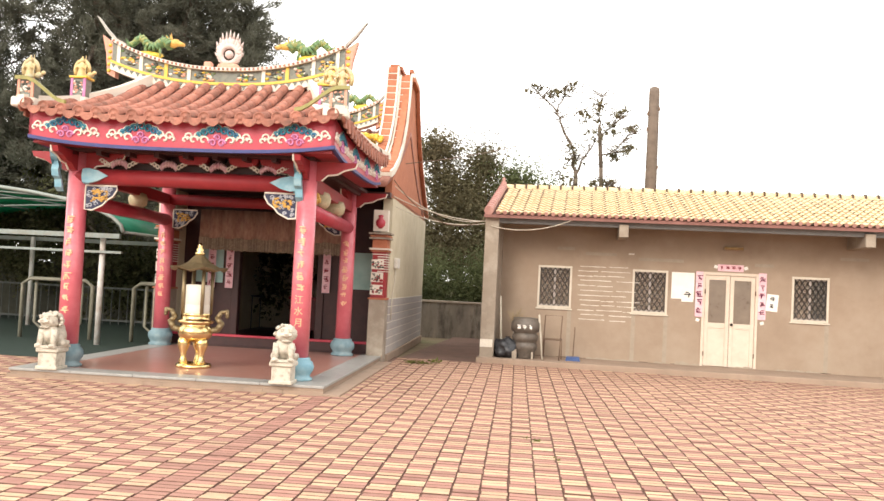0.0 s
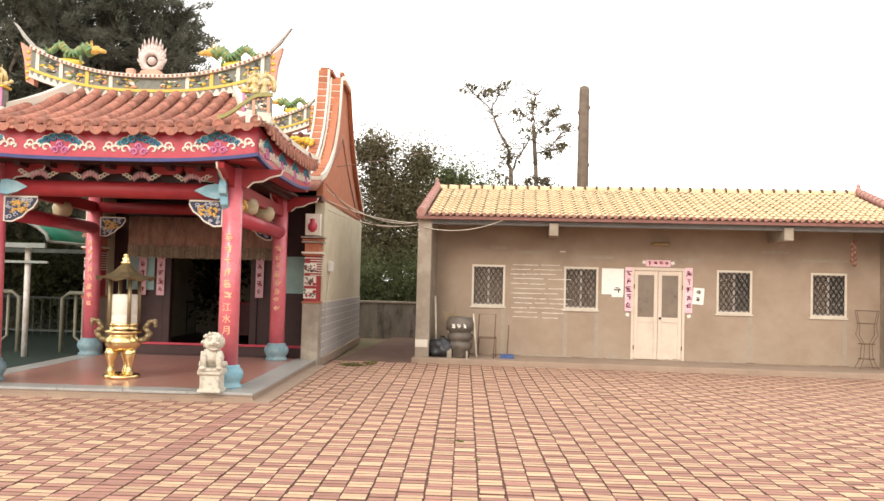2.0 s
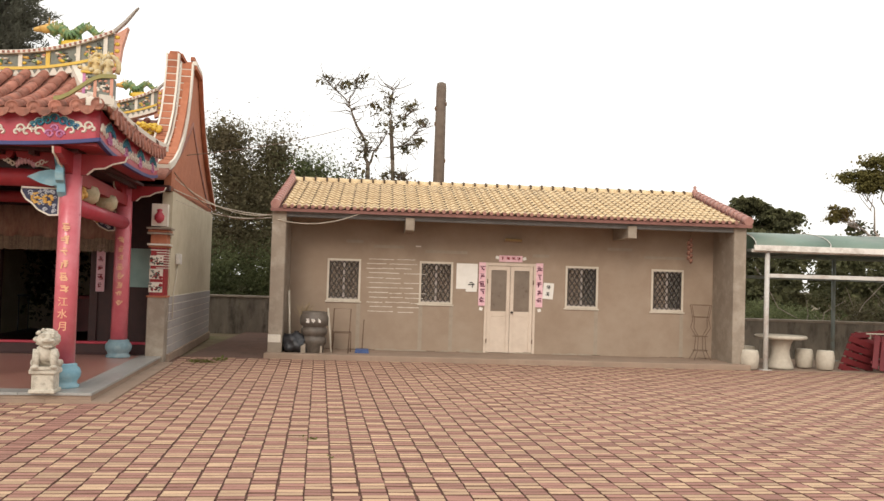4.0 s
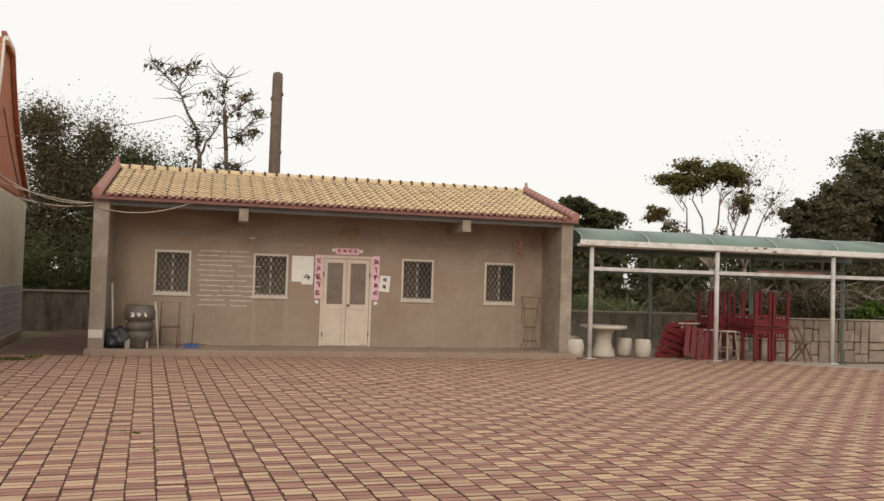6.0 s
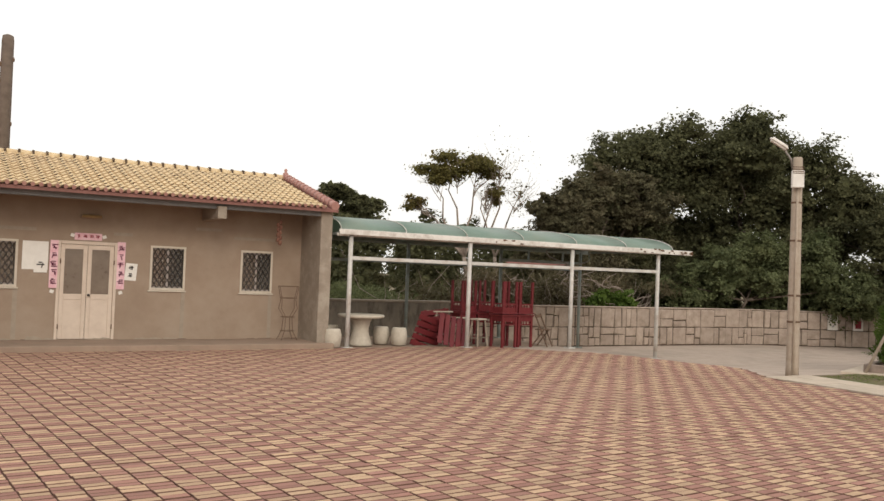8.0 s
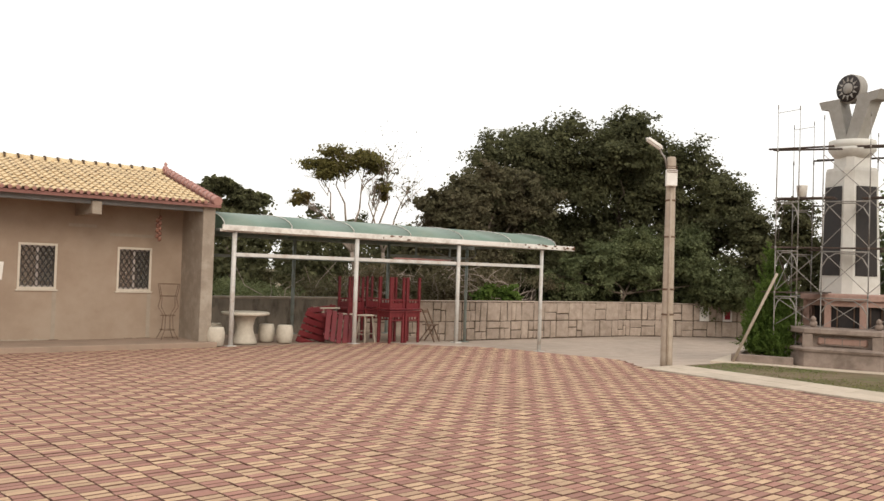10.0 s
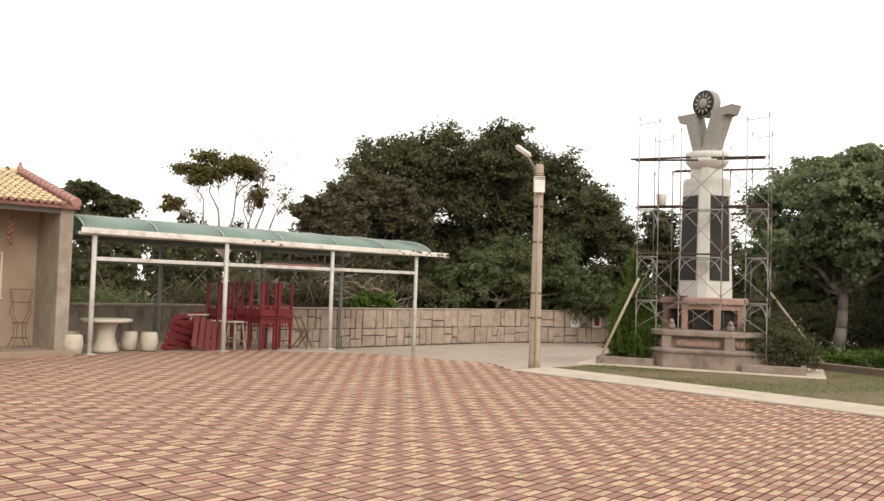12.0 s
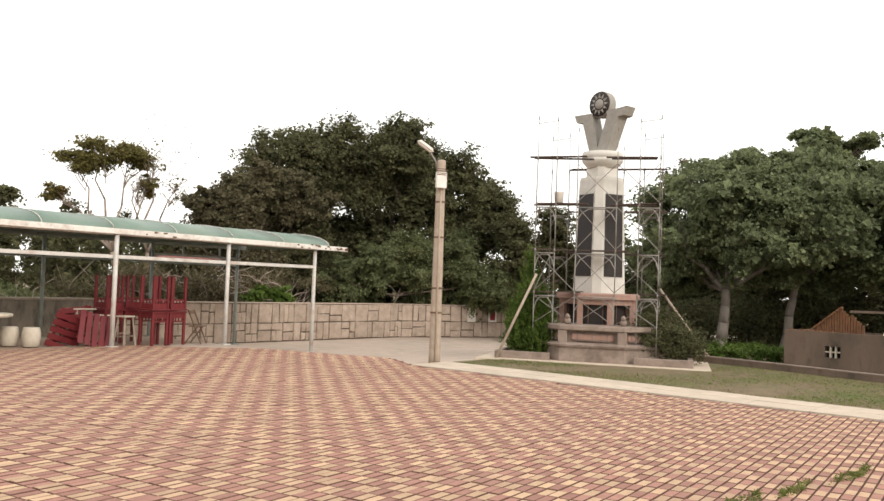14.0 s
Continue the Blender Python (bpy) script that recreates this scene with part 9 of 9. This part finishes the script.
def bare_tree(label, stems, tufts, seed, bark=BARK, leaf=LEAF_DRY):
    """Crooked stems with twigs, and a few leafy tufts at the ends; stems are (from, to, radius)."""
    rnd = random.Random(seed)
    t = thing("tree", label, "tree")
    bm = bmesh.new()
    for a, b, r in stems[:1]:
        limb(bm, a, b, r, r * 0.6, rnd, 0.03, 5, 8)
    part("trunk", bm, bark, t)
    bm = bmesh.new()
    for a, b, r in stems[1:]:
        limb(bm, a, b, r, r * 0.35, rnd, 0.05, 5, 6)
    for a, b, r in stems:
        a, b = Vector(a), Vector(b)
        for _ in range(15):
            q = a.lerp(b, rnd.uniform(0.45, 1.0))
            limb(bm, q, q + Vector((rnd.gauss(0, 0.4), rnd.gauss(0, 0.25), rnd.uniform(-0.1, 0.55))), 0.018, 0.006, rnd, 0.14, 3, 4)
    for c in tufts:
        for _ in range(7):
            q = Vector(c[:3]) + Vector((rnd.gauss(0, 0.5) * c[3], rnd.gauss(0, 0.4) * c[4], rnd.gauss(0, 0.5) * c[5]))
            limb(bm, q - Vector((rnd.uniform(-0.3, 0.3), 0, rnd.uniform(0.1, 0.4))), q, 0.014, 0.005, rnd, 0.14, 3, 4)
    tagged(part("branchwork", bm, bark, t), kind="stuff")
    leaves("crown", tufts, 120 * len(tufts), 0.07, leaf, t, seed=seed, shell=0.1, sub=0.35)


bare_tree("nearly bare leaning tree with twiggy branches behind the roof",
          [((0.35, 28.7, G), (0.25, 28.7, 5.4), 0.14), ((0.25, 28.7, 5.3), (0.1, 28.7, 6.6), 0.09), ((0.1, 28.7, 6.6), (-0.5, 28.7, 7.9), 0.06), ((-0.5, 28.7, 7.9), (-1.4, 28.7, 8.8), 0.03), ((-0.5, 28.7, 7.9), (-0.2, 28.7, 8.8), 0.03), ((0.2, 28.7, 5.6), (0.9, 28.7, 7.0), 0.05)],
          [(-1.35, 28.7, 8.75, 0.25, 0.2, 0.25), (-0.9, 28.7, 8.5, 0.4, 0.3, 0.25), (-0.4, 28.7, 8.6, 0.4, 0.3, 0.3), (0.0, 28.7, 8.8, 0.35, 0.3, 0.2), (0.35, 28.7, 7.9, 0.5, 0.3, 0.3), (0.6, 28.7, 7.1, 0.45, 0.3, 0.3), (0.25, 28.6, 6.3, 0.6, 0.4, 0.6), (-0.2, 28.6, 5.6, 0.5, 0.4, 0.5), (0.6, 28.6, 5.3, 0.5, 0.4, 0.4)], 84)
bare_tree("slender upright tree with sparse yellowing leaves",
          [((1.15, 28.8, G), (1.0, 28.8, 7.4), 0.11), ((1.0, 28.8, 5.0), (1.6, 28.8, 5.4), 0.03), ((1.0, 28.8, 6.4), (2.0, 28.8, 6.6), 0.035), ((1.0, 28.8, 7.0), (1.8, 28.8, 7.8), 0.03), ((1.0, 28.8, 7.3), (1.0, 28.8, 8.6), 0.03), ((1.4, 28.8, 6.5), (2.2, 28.8, 7.3), 0.02)],
          [(0.95, 28.8, 8.3, 0.25, 0.18, 0.3), (0.8, 28.8, 7.7, 0.4, 0.3, 0.25), (1.7, 28.8, 7.8, 0.35, 0.3, 0.3), (2.05, 28.8, 7.4, 0.3, 0.3, 0.3), (1.35, 28.8, 7.3, 0.45, 0.3, 0.35), (2.0, 28.8, 6.7, 0.35, 0.3, 0.35), (1.6, 28.8, 6.4, 0.4, 0.3, 0.25), (1.4, 28.8, 5.4, 0.5, 0.3, 0.3)], 85)
cl = [(-6 + 0.55 * i, 27.0 + 0.4 * math.sin(i * 1.7), 1.3 + 0.35 * math.sin(i * 2.3), 0.8, 0.7, 1.2) for i in range(13)]
tagged(leaves("undergrowth", cl, 51300, 0.059, LEAF_M, shape=(1.4, 0.25), seed=86), "dense green undergrowth behind the lane wall", "undergrowth", kind="stuff")

# rough field behind the yard walls
cl = []
rnd = random.Random(90)
for i in range(46):
    x = rnd.uniform(9, 24)
    y = rnd.uniform(22.2, 30)
    cl.append((x, y, 0.35 + 0.05 * (y - 22), rnd.uniform(0.5, 1.1), rnd.uniform(0.5, 0.9), rnd.uniform(0.3, 0.75)))
tagged(leaves("undergrowth", cl, 49400, 0.082, LEAF_M, shape=(1.5, 0.2), seed=91), "weedy green field behind the yard wall", "undergrowth", kind="stuff")
cl = [(rnd.uniform(14, 25), rnd.uniform(21.6, 24.0), rnd.uniform(0.8, 1.7), rnd.uniform(0.6, 1.0), 0.5, rnd.uniform(0.4, 0.8)) for i in range(22)]
tagged(leaves("undergrowth", cl, 23400, 0.068, LEAF_DRY, shape=(1.2, 0.3), seed=92), "brown dead brush heaped against the stone wall", "undergrowth", kind="stuff")
bm = bmesh.new()
for i in range(110):
    x, y = rnd.uniform(13.5, 24.5), rnd.uniform(21.4, 23.5)
    limb(bm, (x, y, 0.1), (x + rnd.gauss(0, 0.9), y + rnd.gauss(0, 0.3), rnd.uniform(0.7, 2.2)), 0.02, 0.006, rnd, 0.12, 3, 4)
solid("brushwood", bm, PALEBARK, "tangle of bare pale branches behind the wall", "brushwood", kind="stuff")
rnd = random.Random(93)
bm = bmesh.new()
for i in range(70):
    x, y = rnd.uniform(17.0, 22.5), rnd.uniform(21.0, 22.2)
    z = rnd.uniform(1.0, 2.0)
    limb(bm, (x, y, z - 0.2), (x + rnd.uniform(-1.1, 1.1), y + rnd.gauss(0, 0.2), z + rnd.uniform(-0.25, 0.35)), 0.017, 0.007, rnd, 0.10, 4, 4)
solid("brushwood", bm, PALEBARK, "heap of pale dead branches along the wall", "brushwood", kind="stuff")
cl = [(20.6 + 0.35 * i, 21.1, 1.15 + 0.08 * math.sin(i * 2), 0.35, 0.25, 0.22) for i in range(5)]
tagged(leaves("creeper", cl, 1500, 0.11, LEAF_H, seed=97), "bright green creeper over the stone wall", "creeper", kind="stuff")
cl = [(8 + 1.4 * i, 38 + 2.5 * math.sin(i), 1.6 + 0.5 * math.sin(i * 2.1), 1.5, 1.2, 1.5) for i in range(12)]
tagged(leaves("undergrowth", cl, 40000, 0.09, LEAF_D, seed=93, lumps=6, sub=0.2), "dark line of far shrubs beyond the field", "undergrowth", kind="stuff")
# far woods that close the place
for k, (cx, cy, n_, sx, sy) in enumerate(((44, 14, 16, 1.5, 3.6), (30, 42, 14, 3.4, 1.2), (-28, 30, 12, 2.0, 3.4))):
    cl = [(cx + sx * (i - n_ / 2) * 0.5, cy - sy * (i - n_ / 2) * 0.9 * (1 if k != 2 else -1), 2.2 + math.sin(i * 1.9) * 0.8, 2.6, 2.6, 2.6) for i in range(n_)]
    tagged(leaves("woods", cl, 36000, 0.17, LEAF_D, seed=95 + k, lumps=5, sub=0.2), "dark far woods round the yard", "woods", kind="stuff")
cl = [(31.0 + 3.5 * rnd.random(), -1 + 14 * rnd.random(), 0.5 + 0.5 * rnd.random(), 1.1, 1.1, 0.9) for i in range(34)]
tagged(leaves("undergrowth", cl, 30000, 0.1, LEAF_D, seed=99), "dark shaded undergrowth below the grove", "undergrowth", kind="stuff")
cl = [(8 + 0.9 * i, 33 + 1.5 * math.sin(i * 1.3), 2.1 + 0.4 * math.sin(i * 2.1), 1.2, 1.0, 2.1 + 0.4 * math.sin(i)) for i in range(30)]
tagged(leaves("undergrowth", cl, 60000, 0.12, LEAF_D, seed=101, lumps=7, sub=0.2), "dense dark scrub beyond the weedy field", "undergrowth", kind="stuff")
cl = [(25.5 + 0.7 * i, 22.8 - 0.42 * i, 1.1 + 0.3 * math.sin(i * 2.1), 0.9, 0.8, 1.2) for i in range(13)]
tagged(leaves("undergrowth", cl, 26000, 0.1, LEAF_M, seed=102, lumps=7, sub=0.2), "thick green bushes along the stone wall", "undergrowth", kind="stuff")

# low tangled bushes closing the ground behind the lane and the stone wall
cl = [(-6.0 + 0.9 * i, 29.6 + 0.4 * math.sin(i * 1.9), 2.0 + 0.5 * math.sin(i * 1.3), 0.9, 0.7, 2.0) for i in range(9)]
tagged(leaves("undergrowth", cl, 20000, 0.085, LEAF_D, seed=91, lumps=9), "dull green bushes beyond the lane", "undergrowth", kind="stuff")
cl = [(24.0 + 1.15 * i, 24.2 - 0.52 * i + 0.4 * math.sin(i * 1.9), 1.7 + 0.4 * math.sin(i * 1.3), 1.1, 0.9, 1.2) for i in range(10)]
tagged(leaves("undergrowth", cl, 26000, 0.1, LEAF_D, seed=92, lumps=9), "dark bushes behind the stone wall", "undergrowth", kind="stuff")
cl = [(33.0 + 0.5 * math.sin(i * 2.1), -5.0 + 1.3 * i, 1.9 + 0.6 * math.sin(i * 1.3), 1.2, 1.2, 1.9) for i in range(11)]
tagged(leaves("undergrowth", cl, 26000, 0.12, LEAF_D, seed=94, lumps=9), "dark thicket closing the grove behind the hut", "undergrowth", kind="stuff")


# ---- pavers ----
def in_temple(x, y):
    p = T.inverted() @ Vector((x, y, 0))
    return p.x < 0.12 and p.y > -0.02 and p.x > -4.75
def paver_mesh(name, w, d, mats):
    c = 0.0045
    x1, y1 = w / 2 - 0.0052, d / 2 - 0.0056
    lo = [(-x1, -y1, -0.02), (x1, -y1, -0.02), (x1, y1, -0.02), (-x1, y1, -0.02)]
    mid = [(x, y, -c) for x, y, _ in lo]
    hi = [(x - c * math.copysign(1, x), y - c * math.copysign(1, y), 0.0) for x, y, _ in lo]
    f = [(8, 9, 10, 11)]
    for i in range(4):
        j = (i + 1) % 4
        f += [(i, j, 4 + j, 4 + i), (4 + i, 4 + j, 8 + j, 8 + i)]
    me = bpy.data.meshes.new(name)
    me.from_pydata(lo + mid + hi, [], f)
    me.materials.append(mats)
    me.materials.append(JOINT)
    me.polygons.foreach_set("material_index", [0] + [1] * 8)
    return me


brick_y, brick_r = paver_mesh("paver", CW, CH, PAVER_YP), paver_mesh("paver", CW, CH, PAVER_RP)
rng = np.random.default_rng(11)
TURNED = radians(4.0)
ct, st_ = math.cos(TURNED), math.sin(TURNED)
turn = np.array(((ct, -st_, 0), (st_, ct, 0), (0, 0, 1)))
base_v = np.array([v.co[:] for v in brick_y.vertices]) @ turn.T
base_f = [tuple(p.vertices) for p in brick_y.polygons]
vv, ff, fm, count = [], [], [], 0
for i in range(-82, 85):
    wide = (rng.random() - 0.5) * 0.006
    for j in range(-74, 184):
        a, b = i * CW + 0.065 + wide, j * CH
        x, y = ct * a - st_ * b, st_ * a + ct * b
        if x < CX0 or y < CY0 + 0.1 or y > CY1 - 0.07 or x + CW / 2 > court_edge(y) or in_temple(x, y) or (y > 17.15 and x < 9.2):
            continue
        red = (i + j // 2) % 2 == 0 or i == -10
        z = ground_z(x, y) + 0.002 * rng.normal()
        if -0.3 < x < 3.3 and 4.3 < y < 6.3:
            ob = new("paver", brick_r if red else brick_y)
            ob.parent = bed
            ob.matrix_world = pose(x + 0.0032 * rng.normal(), y, z + 0.002, rng.normal() * 0.4, rng.normal() * 0.4, 4.0 + rng.normal() * 0.4)
            continue
        vv.append(base_v + (x + 0.0032 * rng.normal(), y + 0.0014 * rng.normal(), z))
        ff += [tuple(k + count for k in f) for f in base_f]
        fm += [1 if red else 0] + [2] * 8
        count += len(base_v)
me = bpy.data.meshes.new("pavers")
me.from_pydata(np.vstack(vv).tolist(), [], ff)
me.materials.append(PAVER_Y)
me.materials.append(PAVER_R)
me.materials.append(JOINT)
me.polygons.foreach_set("material_index", fm)
rest = new("pavers", me)
rest.parent = bed
tagged(rest, kind="stuff")
